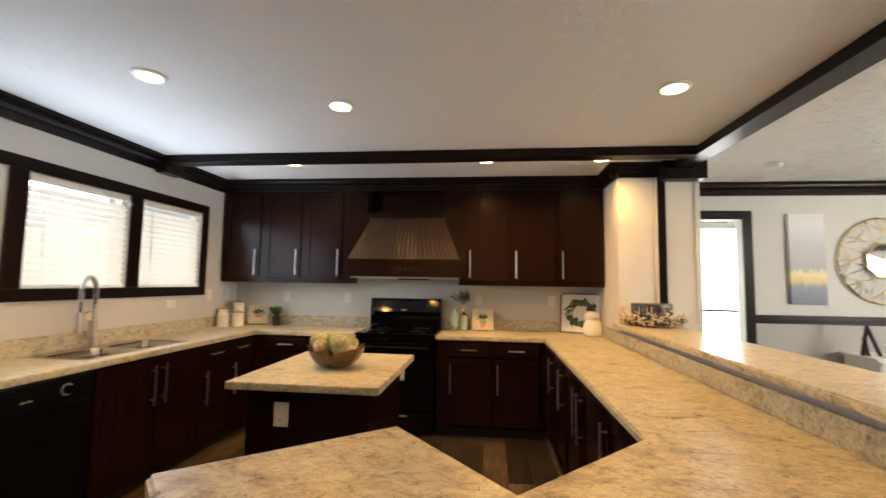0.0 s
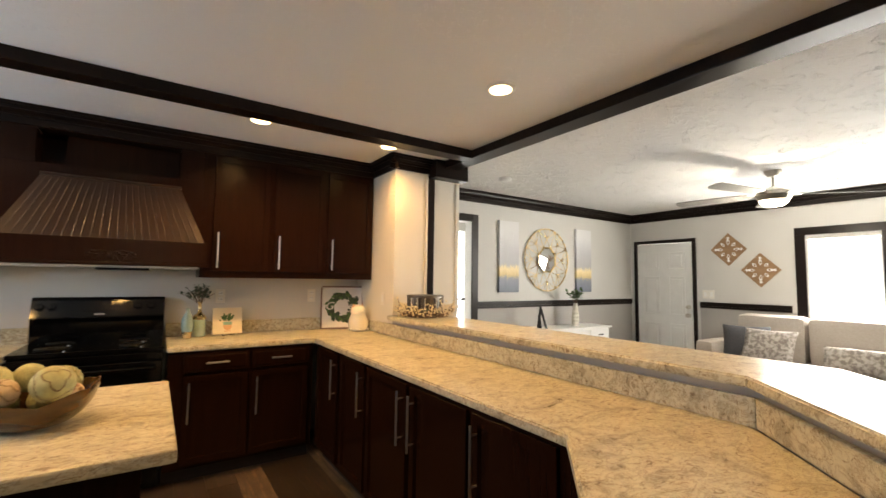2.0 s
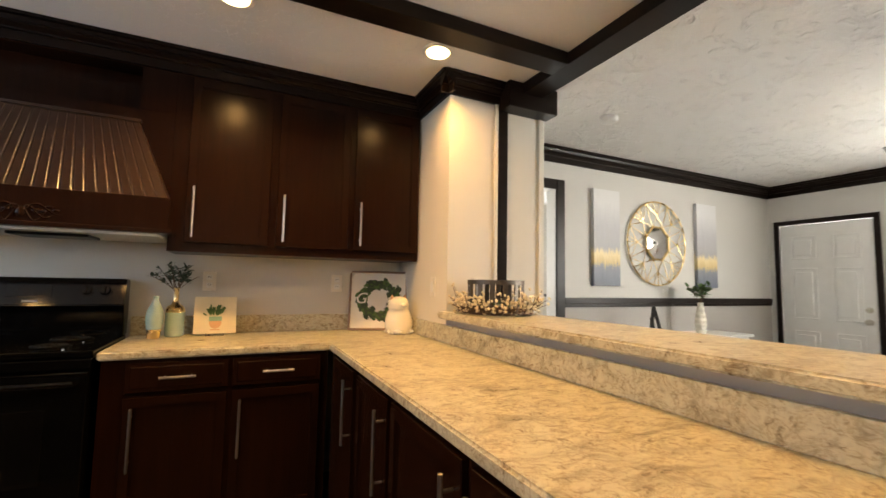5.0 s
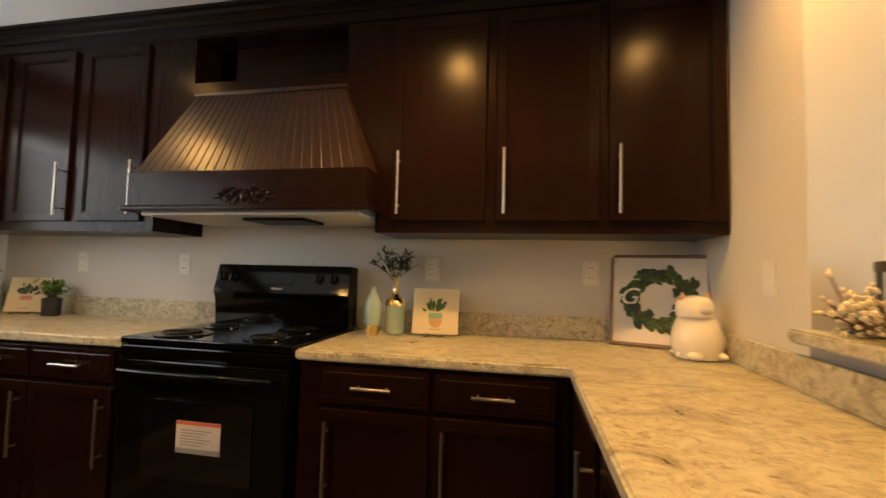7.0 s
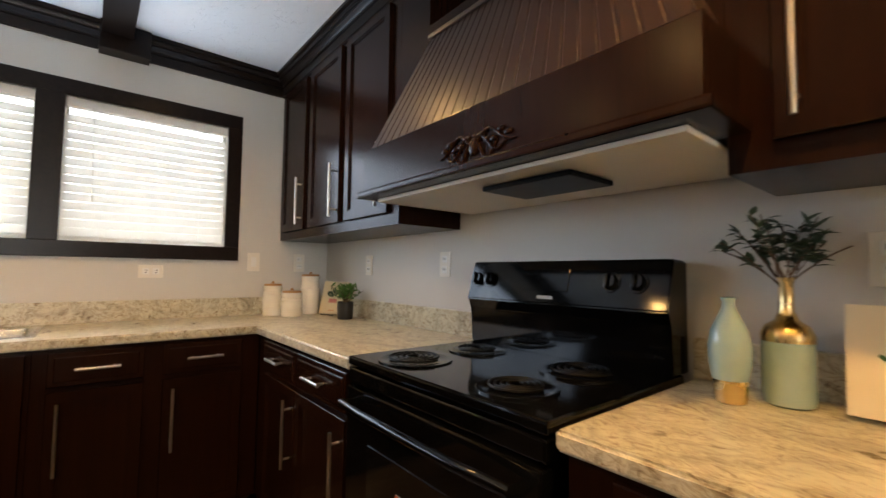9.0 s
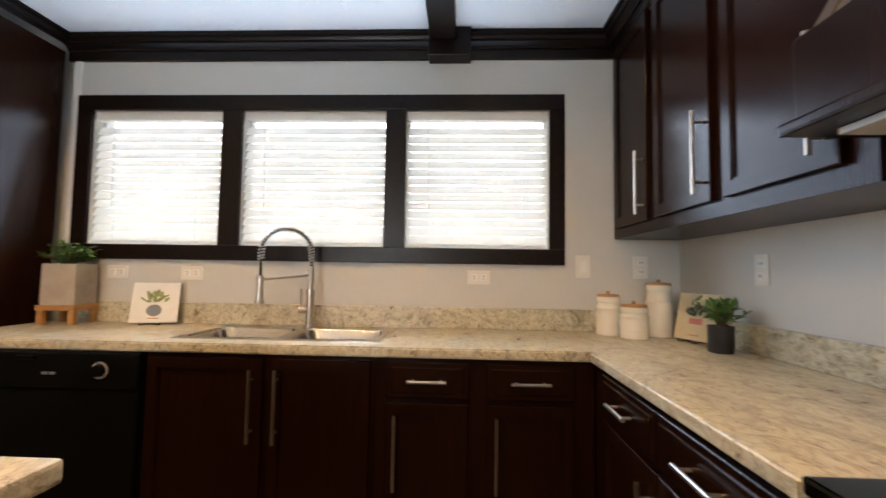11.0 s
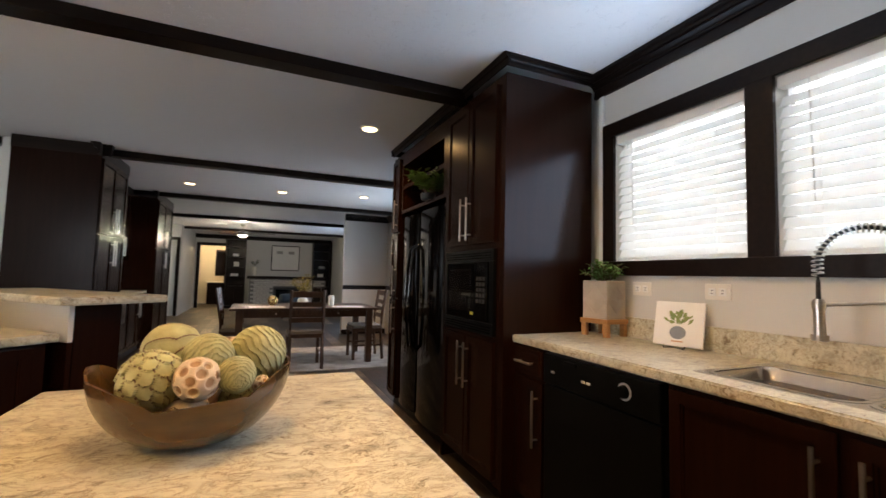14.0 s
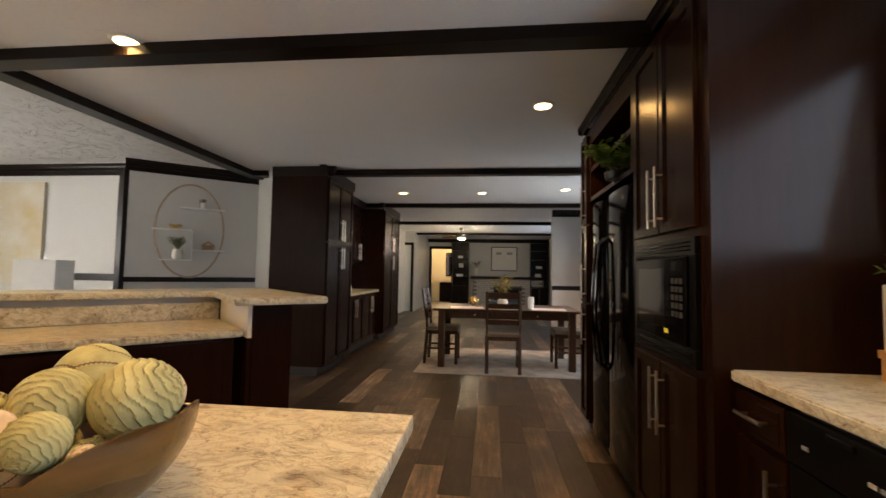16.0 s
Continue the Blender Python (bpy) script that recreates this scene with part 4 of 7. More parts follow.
for i in range(n):
    a, b = (i + 0.05) / n, (i + 0.95) / n
    q = bmesh.new()
    lo0, lo1 = HB[0] + (HB[1] - HB[0]) * a, HB[0] + (HB[1] - HB[0]) * b
    hi0, hi1 = HT[0] + (HT[1] - HT[0]) * a, HT[0] + (HT[1] - HT[0]) * b
    d = 0.0025
    v = [q.verts.new(p) for p in ((lo0, yb, z0), (lo1, yb, z0), (hi1, yt, z1), (hi0, yt, z1), (lo0 + 0.004, yb - d, z0), (lo1 - 0.004, yb - d, z0), (hi1 - 0.003, yt - d, z1), (hi0 + 0.003, yt - d, z1))]
    for f in ((4, 5, 6, 7), (0, 1, 5, 4), (1, 2, 6, 5), (2, 3, 7, 6), (3, 0, 4, 7)):
        q.faces.new([v[k] for k in f])
    part("bead_board", q, M_COPPER, hood)
part("top_ledge", boxes((HT[0] - 0.006, HT[1] + 0.006, yt - 0.010, YU - 0.001, z1 + 0.0005, z1 + 0.018), bevel=0.004), M_COPPER, hood)
part("apron", boxes((HB[0] - 0.012, HB[1] + 0.012, yb - 0.018, yb + 0.004, 1.487, 1.639), (HB[0] - 0.012, HB[0] + 0.01, yb + 0.0045, WALL_S - 0.34, 1.487, 1.639), (HB[1] - 0.01, HB[1] + 0.012, yb + 0.0045, WALL_S - 0.34, 1.487, 1.639), bevel=0.003), M_DARK, hood)
part("base_moulding", boxes((HB[0] - 0.03, HB[1] + 0.03, yb - 0.038, YU - 0.001, 1.463, 1.4865), bevel=0.006), M_DARK, hood)
part("liner", boxes((HB[0] + 0.03, HB[1] - 0.03, yb + 0.02, WALL_S - 0.01, 1.450, 1.4625), bevel=0.003), M_PLATE, hood, "cream liner under the hood")
part("vent_filter", boxes((-0.06, 0.24, 4.40, 4.60, 1.435, 1.4495), bevel=0.004), M_BLACKM, hood)
fl = bmesh.new()
for s in (-1, 1):
    for k in range(3):
        pts = []
        for j in range(14):
            u = j / 13
            pts.append((0.03 + s * (0.015 + u * (0.13 - 0.03 * k)), yb - 0.021, 1.535 + 0.030 * math.sin(u * 5.0 + k * 1.1) * (1 - 0.4 * u) - 0.012 * k))
        tube(fl, pts, [0.006 * (1 - 0.6 * j / 13) for j in range(14)], 6)
    for k in range(5):
        u = 0.2 + k * 0.18
        bmesh.ops.create_uvsphere(fl, u_segments=8, v_segments=6, radius=0.010, matrix=Matrix.Translation((0.03 + s * u * 0.13, yb - 0.021, 1.54 + 0.012 * math.cos(k * 2))) @ Matrix.Diagonal((1.5, 0.5, 0.8, 1)))
bmesh.ops.create_uvsphere(fl, u_segments=10, v_segments=8, radius=0.018, matrix=Matrix.Translation((0.03, yb - 0.021, 1.525)) @ Matrix.Diagonal((1, 0.5, 1.4, 1)))
part("carved_flourish", fl, M_DARK, hood, "carved scroll ornament", smooth=True)

# ---- lamps in the ceiling ----
M_TRIMW = noisy("lamp_trim_white", (0.72, 0.70, 0.66), (0.76, 0.74, 0.70), rough=(0.4, 0.5), bump=0.0)


def downlight(x, y, power):
    d = thing("recessed_light", pose(x, y, CEIL), "round white recessed ceiling light glowing warm", "ceiling light", "recessed ceiling lights")
    part("trim_ring", lathe([(0.062, -0.001), (0.085, -0.001), (0.085, -0.006), (0.078, -0.010), (0.064, -0.010)], 32), M_TRIMW, d, smooth=True)
    p = part("lens", lathe([(0.061, -0.0105), (0.061, -0.014), (0.04, -0.016)], 32), M_BULB, d, "glowing warm lens", smooth=True)
    p.visible_shadow = False
    lamp("downlight", "SPOT", look((x, y, CEIL - 0.03), (x, y, 0)), power, WARM, cone=155)


for x, y in ((-0.93, 2.165), (-0.05, 2.61), (1.83, 2.51), (1.42, 1.03), (-0.95, -0.03), (0.82, 3.82), (1.79, 3.82), (-0.92, 3.82)):
    downlight(x, y, 58 if y > 3.5 and x > 1 else 40 if y > 3.5 and x < 0 else 100 if y > 3.5 else 60)
for x, y in ((0.80, -3.50), (-0.44, -3.50), (-1.66, -3.25)):
    downlight(x, y, 52)

# ---- range ----
stove = thing("kitchen_range", pose(-0.03, 4.19, 0), "black coil-burner electric range with a paper label on its door", "stove")
W = 0.378
part("body", boxes((-W, W, 0.0, 0.58, 0.03, 0.905)), M_BLACK, stove)
part("cooktop", boxes((-W - 0.004, W + 0.004, -0.03, 0.56, 0.906, 0.932), bevel=0.006), M_BLACK, stove)
part("oven_door", boxes((-W + 0.004, W - 0.004, -0.035, -0.001, 0.24, 0.845), bevel=0.006), M_BLACK, stove)
part("door_window", boxes((-0.24, 0.24, -0.038, -0.0355, 0.40, 0.70), bevel=0.001), M_BGLASS, stove)
part("front_trim", boxes((-W, W, -0.03, -0.001, 0.855, 0.9), bevel=0.006), M_BLACK, stove)
bm = bmesh.new()
tube(bm, [(-0.33, -0.036, 0.80), (-0.33, -0.075, 0.805), (-0.2, -0.088, 0.808), (0.0, -0.092, 0.81), (0.2, -0.088, 0.808), (0.33, -0.075, 0.805), (0.33, -0.036, 0.80)], 0.012, 10)
part("door_handle", bm, M_BLACK, stove, "glossy black oven handle", smooth=True)
part("drawer", boxes((-W + 0.004, W - 0.004, -0.03, -0.001, 0.06, 0.225), bevel=0.006), M_BLACK, stove)
bm = bmesh.new()
tube(bm, [(-0.13, -0.03, 0.185), (-0.12, -0.05, 0.19), (0.12, -0.05, 0.19), (0.13, -0.03, 0.185)], 0.008, 8)
part("drawer_handle", bm, M_NICKEL, stove, smooth=True)
bm = bmesh.new()
v = [bm.verts.new(p) for p in ((-W, 0.50, 0.932), (W, 0.50, 0.932), (W, 0.50, 1.06), (-W, 0.50, 1.06), (-W, 0.475, 1.10), (W, 0.475, 1.10), (W, 0.515, 1.24), (-W, 0.515, 1.24), (-W, 0.598, 0.932), (W, 0.598, 0.932), (W, 0.598, 1.235), (-W, 0.598, 1.235))]
for f in ((0, 1, 2, 3), (3, 2, 5, 4), (4, 5, 6, 7), (7, 6, 10, 11), (9, 8, 11, 10), (0, 3, 4, 7, 11, 8), (1, 9, 10, 6, 5, 2), (0, 8, 9, 1)):
    bm.faces.new([v[i] for i in f])
bmesh.ops.bevel(bm, geom=list(bm.edges), offset=0.004, segments=2, affect="EDGES")
bg = part("backguard", bm, M_BLACK, stove)
TLT = pose(0, 0.494, 1.17, -16, 0, 0)
part("display", boxes((-0.11, 0.07, -0.004, 0.0, -0.03, 0.045), bevel=0.001), M_BLACK, bg, at=TLT @ pose(0, 0.002, 0))
part("badge", boxes((-0.04, 0.02, -0.0045, -0.0005, -0.058, -0.048)), M_GREYTXT, bg, at=TLT)
for x in (-0.335, -0.27, 0.21, 0.29):
    bm = bmesh.new()
    cyl(bm, (0, 0.002, 0), (0, -0.018, 0), 0.026, 0.021, 20)
    box(bm, -0.004, 0.004, -0.028, -0.017, -0.02, 0.02, bevel=0.001)
    k = part("knob", bm, M_BLACK, bg, "black control knob", smooth=True, at=TLT @ pose(x, 0, 0.005))
    r = part("knob_ring", lathe([(0.0275, 0), (0.031, 0), (0.031, 0.003), (0.0275, 0.003)], 24), M_BLACK, bg, at=TLT @ pose(x, 0, 0.005, 90))
for x, y, r in ((-0.2, 0.10, 0.09), (0.2, 0.10, 0.075), (-0.2, 0.36, 0.075), (0.2, 0.36, 0.09)):
    bn = part("burner", lathe([(r + 0.022, 0.0), (r + 0.022, 0.004), (r + 0.012, 0.005), (r, 0.001), (0.02, 0.0005)], 32), M_BLACK, stove, "coil burner in a black drip pan", smooth=True, at=pose(x, y, 0.9322))
    bm = bmesh.new()
    pts = [((0.015 + (r - 0.02) * i / 90) * math.cos(i * 0.28), (0.015 + (r - 0.02) * i / 90) * math.sin(i * 0.28), 0.010) for i in range(91)]
    tube(bm, pts, 0.0042, 6)
    part("coil", bm, M_BLACKM, bn, smooth=True)
lb = part("paper_label", boxes((-0.085, 0.108, -0.0405, -0.0385, 0.505, 0.625)), M_LABEL, stove, "white paper label with a red top band")
part("red_band", boxes((-0.085, 0.108, -0.0412, -0.0406, 0.612, 0.625)), M_RED, lb)
bm = bmesh.new()
for i in range(6):
    box(bm, -0.065, 0.07 - 0.02 * (i % 3), -0.0412, -0.0406, 0.590 - i * 0.011, 0.594 - i * 0.011)
part("print_line", bm, M_GREYTXT, lb)
part("grey_band", boxes((-0.085, 0.108, -0.0412, -0.0406, 0.505, 0.524)), M_GREYTXT, lb)

M_GLOSS = material("gloss_black_door", (0.002, 0.002, 0.002), 0.07, spec=0.6)

# ---- dishwasher ----
dw = thing("dishwasher", W90(1.795), "black built-in dishwasher with a round dial", "dishwasher")
part("door", boxes((0.008, 0.652, -0.022, 0.0, 0.12, 0.73), bevel=0.005), M_BLACKM, dw)
part("control_panel", boxes((0.008, 0.652, -0.028, 0.0, 0.735, 0.872), bevel=0.006), M_BLACKM, dw)
part("tub", boxes((0.02, 0.64, 0.001, 0.56, 0.10, 0.878)), M_TOE, dw)
part("toe_kick", boxes((0.01, 0.65, 0.05, 0.09, 0.0, 0.0995)), M_TOE, dw)
bm = bmesh.new()
cyl(bm, (0.50, -0.028, 0.81), (0.50, -0.046, 0.81), 0.026, 0.022, 24)
part("dial", bm, M_BLACKM, dw, smooth=True)
part("dial_ring", lathe([(0.029, 0), (0.033, 0), (0.033, 0.002), (0.029, 0.002)], 28), M_GREYTXT, dw, at=pose(0.50, -0.0285, 0.81, 90))
for x in (0.07, 0.27, 0.30):
    part("button", boxes((x, x + 0.022, -0.032, -0.0275, 0.79, 0.80), bevel=0.001), M_GREYTXT, dw)
part("latch", boxes((0.16, 0.24, -0.036, -0.0275, 0.845, 0.862), bevel=0.003), M_BLACKM, dw)

# ---- sink and faucet ----
sink = thing("kitchen_sink", pose(-1.73, 2.93, CT), "double-bowl stainless drop-in sink set in the laminate counter", "sink")


def sink_shell():
    bm = bmesh.new()
    ox, oy = 0.235, 0.435
    # deck behind the bowls, towards the window, is wider
    holes = [(-0.115, 0.205, -0.405, -0.015), (-0.115, 0.205, 0.015, 0.405)]
    z = 0.004

    def ring(x0, x1, y0, y1, zz, r, k=5):
        out = []
        for cx, cy, a0 in ((x1 - r, y1 - r, 0), (x0 + r, y1 - r, 90), (x0 + r, y0 + r, 180), (x1 - r, y0 + r, 270)):
            for i in range(k + 1):
                a = radians(a0 + 90 * i / k)
                out.append((cx + r * math.cos(a), cy + r * math.sin(a), zz))
        return out
    for x0, x1, y0, y1 in holes:
        outer = ring(x0 - 0.018, x1 + 0.018, y0 - 0.014, y1 + 0.014, z, 0.07)
        rings = [outer, ring(x0, x1, y0, y1, z, 0.06), ring(x0 + 0.006, x1 - 0.006, y0 + 0.006, y1 - 0.006, z - 0.012, 0.06), ring(x0 + 0.015, x1 - 0.015, y0 + 0.015, y1 - 0.015, -0.15, 0.06), ring(x0 + 0.04, x1 - 0.04, y0 + 0.04, y1 - 0.04, -0.17, 0.05), ring((x0 + x1) / 2 - 0.03, (x0 + x1) / 2 + 0.03, (y0 + y1) / 2 - 0.03, (y0 + y1) / 2 + 0.03, -0.172, 0.03)]
        vv = [[bm.verts.new(p) for p in rg] for rg in rings]
        for a, b in zip(vv, vv[1:]):
            n = len(a)
            for i in range(n):
                bm.faces.new((a[i], a[(i + 1) % n], b[(i + 1) % n], b[i]))
        bm.faces.new(vv[-1])
    return bm


part("bowl", sink_shell(), M_STEEL, sink, "polished steel bowls", smooth=True)
part("rim", boxes((-0.232, -0.112, -0.432, 0.432, 0.0, 0.0032), (0.202, 0.232, -0.432, 0.432, 0.0, 0.0032), (-0.112, 0.202, -0.432, -0.40, 0.0, 0.0032), (-0.112, 0.202, 0.40, 0.432, 0.0, 0.0032), (-0.112, 0.202, -0.016, 0.016, 0.0, 0.0032)), M_STEEL, sink)
for y in (-0.21, 0.21):
    part("drain", lathe([(0.042, -0.1715), (0.042, -0.169), (0.03, -0.168), (0.028, -0.171), (0.01, -0.1715)], 24), M_NICKEL, sink, smooth=True, at=pose(0.045, y, 0))
fc = thing("kitchen_faucet", pose(-1.905, 2.93, CT + 0.0035), "brushed nickel spring-neck pull-down faucet behind the sink", "faucet")
bm = bmesh.new()
cyl(bm, (0, 0, 0), (0, 0, 0.012), 0.030, 0.028, 24)
cyl(bm, (0, 0, 0.012), (0, 0, 0.17), 0.019, 0.019, 20)
cyl(bm, (0, 0, 0.17), (0, 0, 0.30), 0.013, 0.013, 20)
cyl(bm, (0, 0, 0.165), (0, 0, 0.185), 0.022, 0.022, 20)
part("stem", bm, M_NICKEL, fc, smooth=True)
bm = bmesh.new()
cyl(bm, (0, 0, 0.085), (0, -0.055, 0.085), 0.017, 0.017, 20)
cyl(bm, (0, -0.045, 0.085), (0.01, -0.045, 0.19), 0.005, 0.006, 10)
part("lever", bm, M_NICKEL, fc, smooth=True)
TW = Vector((0.45, -0.89, 0)).normalized() * 0.235
arc = []
for i in range(41):
    a = math.pi * (1 - i / 40)
    u = 0.5 + 0.5 * math.cos(a)
    arc.append(Vector((TW.x * u, TW.y * u, 0.37 + 0.115 * math.sin(a))))
arc = [Vector((0, 0, 0.28)), Vector((0, 0, 0.33))] + arc + [Vector((TW.x, TW.y, 0.31)), Vector((TW.x, TW.y, 0.25))]
bm = bmesh.new()
tube(bm, arc, 0.007, 8)
part("hose", bm, M_IRON, fc, smooth=True)
bm = bmesh.new()
cum = [0.0]
for p, q in zip(arc, arc[1:]):
    cum.append(cum[-1] + (q - p).length)
total = cum[-1]
pts = []
TURNS = 34
side = Vector((TW.y, -TW.x, 0)).normalized()
for i in range(TURNS * 10 + 1):
    s = total * i / (TURNS * 10) * 0.86
    j = max(0, min(len(cum) - 2, next((k for k in range(len(cum) - 1) if cum[k + 1] >= s), len(cum) - 2)))
    f = (s - cum[j]) / max(1e-6, cum[j + 1] - cum[j])
    c = arc[j].lerp(arc[j + 1], f)
    d = (arc[j + 1] - arc[j]).normalized()
    nn = d.cross(side).normalized()
    a = i / 10 * 2 * math.pi
    pts.append(c + (side * math.cos(a) + nn * math.sin(a)) * 0.0145)
tube(bm, pts, 0.0026, 5)
part("spring", bm, M_NICKEL, fc, "coiled nickel spring", smooth=True)
bm = bmesh.new()
cyl(bm, (TW.x, TW.y, 0.255), (TW.x, TW.y, 0.14), 0.014, 0.017, 20)
cyl(bm, (TW.x, TW.y, 0.14), (TW.x, TW.y, 0.12), 0.024, 0.022, 20)
part("spray_head", bm, M_NICKEL, fc, smooth=True)
bm = bmesh.new()
cyl(bm, (0, 0, 0.26), (TW.x, TW.y, 0.235), 0.006, 0.006, 12)
cyl(bm, (TW.x, TW.y, 0.222), (TW.x, TW.y, 0.248), 0.019, 0.019, 20)
part("docking_arm", bm, M_NICKEL, fc, smooth=True)

# ---- tall units beside the window ----
TX = WALL_W + 0.665
T90 = lambda y: pose(TX, y, 0, 0, 0, 90)
TOP = CEIL - 0.10
oven = thing("oven_cabinet", T90(0.725), "tall espresso cabinet housing the built-in microwave", "kitchen cabinet")
part("side_panel", boxes((0.776, 0.796, 0.0, 0.61, 0.0, TOP), bevel=0.001), M_DARK, oven)
part("side_panel", boxes((0.0, 0.02, 0.0, 0.61, 0.0, TOP)), M_DARK, oven)
part("lower_body", boxes((0.0202, 0.7758, 0.002, 0.61, 0.10, 0.905)), M_DARK, oven)
part("upper_body", boxes((0.0202, 0.7758, 0.002, 0.61, 1.385, TOP)), M_DARK, oven)
for a, b, c in ((0.0202, 0.06, 0.002), (0.715, 0.7758, 0.002), (0.0601, 0.7149, 0.4)):
    part("niche_panel", boxes((a, b, c, 0.61, 0.9051, 1.3849)), M_DARK, oven)
for z0, z1, s in ((0.125, 0.865, "t"), (1.425, 2.335, "b")):
    shaker(oven, 0.045, 0.372, z0, z1, 0.001, "r" + s)
    shaker(oven, 0.384, 0.715, z0, z1, 0.001, "l" + s)
mw = thing("microwave", T90(0.785), "black built-in microwave with a louvred trim kit", "microwave")
part("trim_frame", boxes((0, 0.655, -0.018, 0.0, 1.32, 1.39), (0, 0.655, -0.018, 0.0, 0.895, 0.965), (0, 0.05, -0.018, 0, 0.965, 1.32), (0.605, 0.655, -0.018, 0, 0.965, 1.32), bevel=0.003), M_BLACKM, mw)
for z in (1.335, 1.35, 1.365, 0.91, 0.925, 0.94):
    part("louvre", boxes((0.03, 0.625, -0.023, -0.0185, z, z + 0.007), bevel=0.001), M_BLACK, mw)
part("body", boxes((0.051, 0.604, 0.002, 0.35, 0.966, 1.319)), M_BLACKM, mw)
part("door", boxes((0.055, 0.455, -0.03, 0.0, 0.97, 1.315), bevel=0.004), M_BLACK, mw)
part("window", boxes((0.10, 0.41, -0.032, -0.0305, 1.02, 1.27), bevel=0.001), M_BGLASS, mw)
part("control_panel", boxes((0.46, 0.60, -0.03, 0.0, 0.97, 1.315), bevel=0.004), M_BLACK, mw)
part("display", boxes((0.475, 0.585, -0.0325, -0.0305, 1.26, 1.295)), M_BGLASS, mw)
for r in range(5):
    for c in range(3):
        part("button", boxes((0.478 + c * 0.037, 0.506 + c * 0.037, -0.0325, -0.0305, 1.075 + r * 0.033, 1.097 + r * 0.033)), M_TOE, mw)
M_YEL = noisy("yellow_sticker", (0.75, 0.65, 0.05), (0.8, 0.7, 0.08), bump=0.0)
part("sticker", boxes((0.40, 0.44, -0.0312, -0.0302, 1.0, 1.018)), M_YEL, mw)

fr = thing("refrigerator", T90(-0.30) @ pose(0, 0.075, 0), "glossy black side-by-side refrigerator with curved doors", "refrigerator")


def curved_door(x0, x1, z0, z1):
    bm = bmesh.new()
    n = 10
    rows = []
    for i in range(n + 1):
        u = i / n
        x = x0 + (x1 - x0) * u
        y = -0.055 - 0.035 * math.sin(math.pi * u) ** 0.6
        rows.append((x, y))
    outline = rows + [(x1, 0.0), (x0, 0.0)]
    lo = [bm.verts.new((x, y, z0)) for x, y in outline]
    hi = [bm.verts.new((x, y, z1)) for x, y in outline]
    k = len(outline)
    bm.faces.new(lo[::-1])
    bm.faces.new(hi)
    for i in range(k):
        bm.faces.new((lo[i], lo[(i + 1) % k], hi[(i + 1) % k], hi[i]))
    bmesh.ops.recalc_face_normals(bm, faces=bm.faces)
    return bm


part("body", boxes((0.03, 0.99, 0.001, 0.60, 0.04, 1.755), bevel=0.004), M_GLOSS, fr)
part("grille", boxes((0.03, 0.99, -0.03, 0.0, 0.02, 0.09), bevel=0.003), M_BLACKM, fr)
for x0, x1, hx in ((0.03, 0.44, 0.40), (0.45, 0.99, 0.49)):
    d = part("door", curved_door(x0, x1, 0.10, 1.75), M_GLOSS, fr, smooth=True)
    bm = bmesh.new()
    tube(bm, [(hx, -0.07, 0.62), (hx, -0.12, 0.66), (hx, -0.14, 0.85), (hx, -0.15, 1.05), (hx, -0.14, 1.25), (hx, -0.12, 1.44), (hx, -0.07, 1.48)], 0.013, 10)
    part("handle", bm, M_GLOSS, d, "curved black door handle", smooth=True)
part("hinge_cover", boxes((0.05, 0.12, -0.03, 0.06, 1.756, 1.775), (0.90, 0.97, -0.03, 0.06, 1.756, 1.775), bevel=0.004), M_BLACKM, fr)
cub = thing("over_fridge_cabinet", T90(-0.325), "open espresso cubby shelves above the refrigerator", "kitchen cabinet")
part("body", boxes((0.0, 1.048, 0.0, 0.61, 2.25, TOP), (0.0, 1.048, 0.30, 0.61, 1.80, 2.25), (0.0, 0.05, 0.0, 0.30, 1.80, 2.25), (0.998, 1.048, 0.0, 0.30, 1.80, 2.25)), M_DARK, cub)
part("shelf", boxes((0.0502, 0.9978, 0.0, 0.2998, 2.025, 2.06)), M_DARK, cub)
part("shelf", boxes((0.0502, 0.9978, 0.0, 0.2998, 1.80, 1.83)), M_DARK, cub)
nar = thing("pantry_cabinet", T90(-0.56), "narrow tall espresso pantry cabinet beside the refrigerator", "kitchen cabinet")
part("body", boxes((0.0, 0.23, 0.002, 0.61, 0.10, TOP)), M_DARK, nar)
part("toe_kick", boxes((0.002, 0.228, 0.06, 0.6, 0.0, 0.0995)), M_TOE, nar)
shaker(nar, 0.012, 0.218, 0.125, 1.0, 0.001, "rt")
shaker(nar, 0.012, 0.218, 1.02, 1.62, 0.001, "rb")
shaker(nar, 0.012, 0.218, 1.64, 2.335, 0.001, "rb")
crown("crown_moulding", (WALL_W, 1.5215), (TX, 1.5215), 0.062, deep=0.45)
crown("crown_moulding", (TX + 0.0005, 1.5565), (TX + 0.0005, -0.596), 0.062, deep=0.45)
crown("crown_moulding", (TX + 0.036, -0.5605), (-2.7, -0.5605), 0.062, deep=0.45)

# ---- tall units across the aisle ----
AX = 1.35
A90 = lambda y: pose(AX, y, 0, 0, 0, -90)


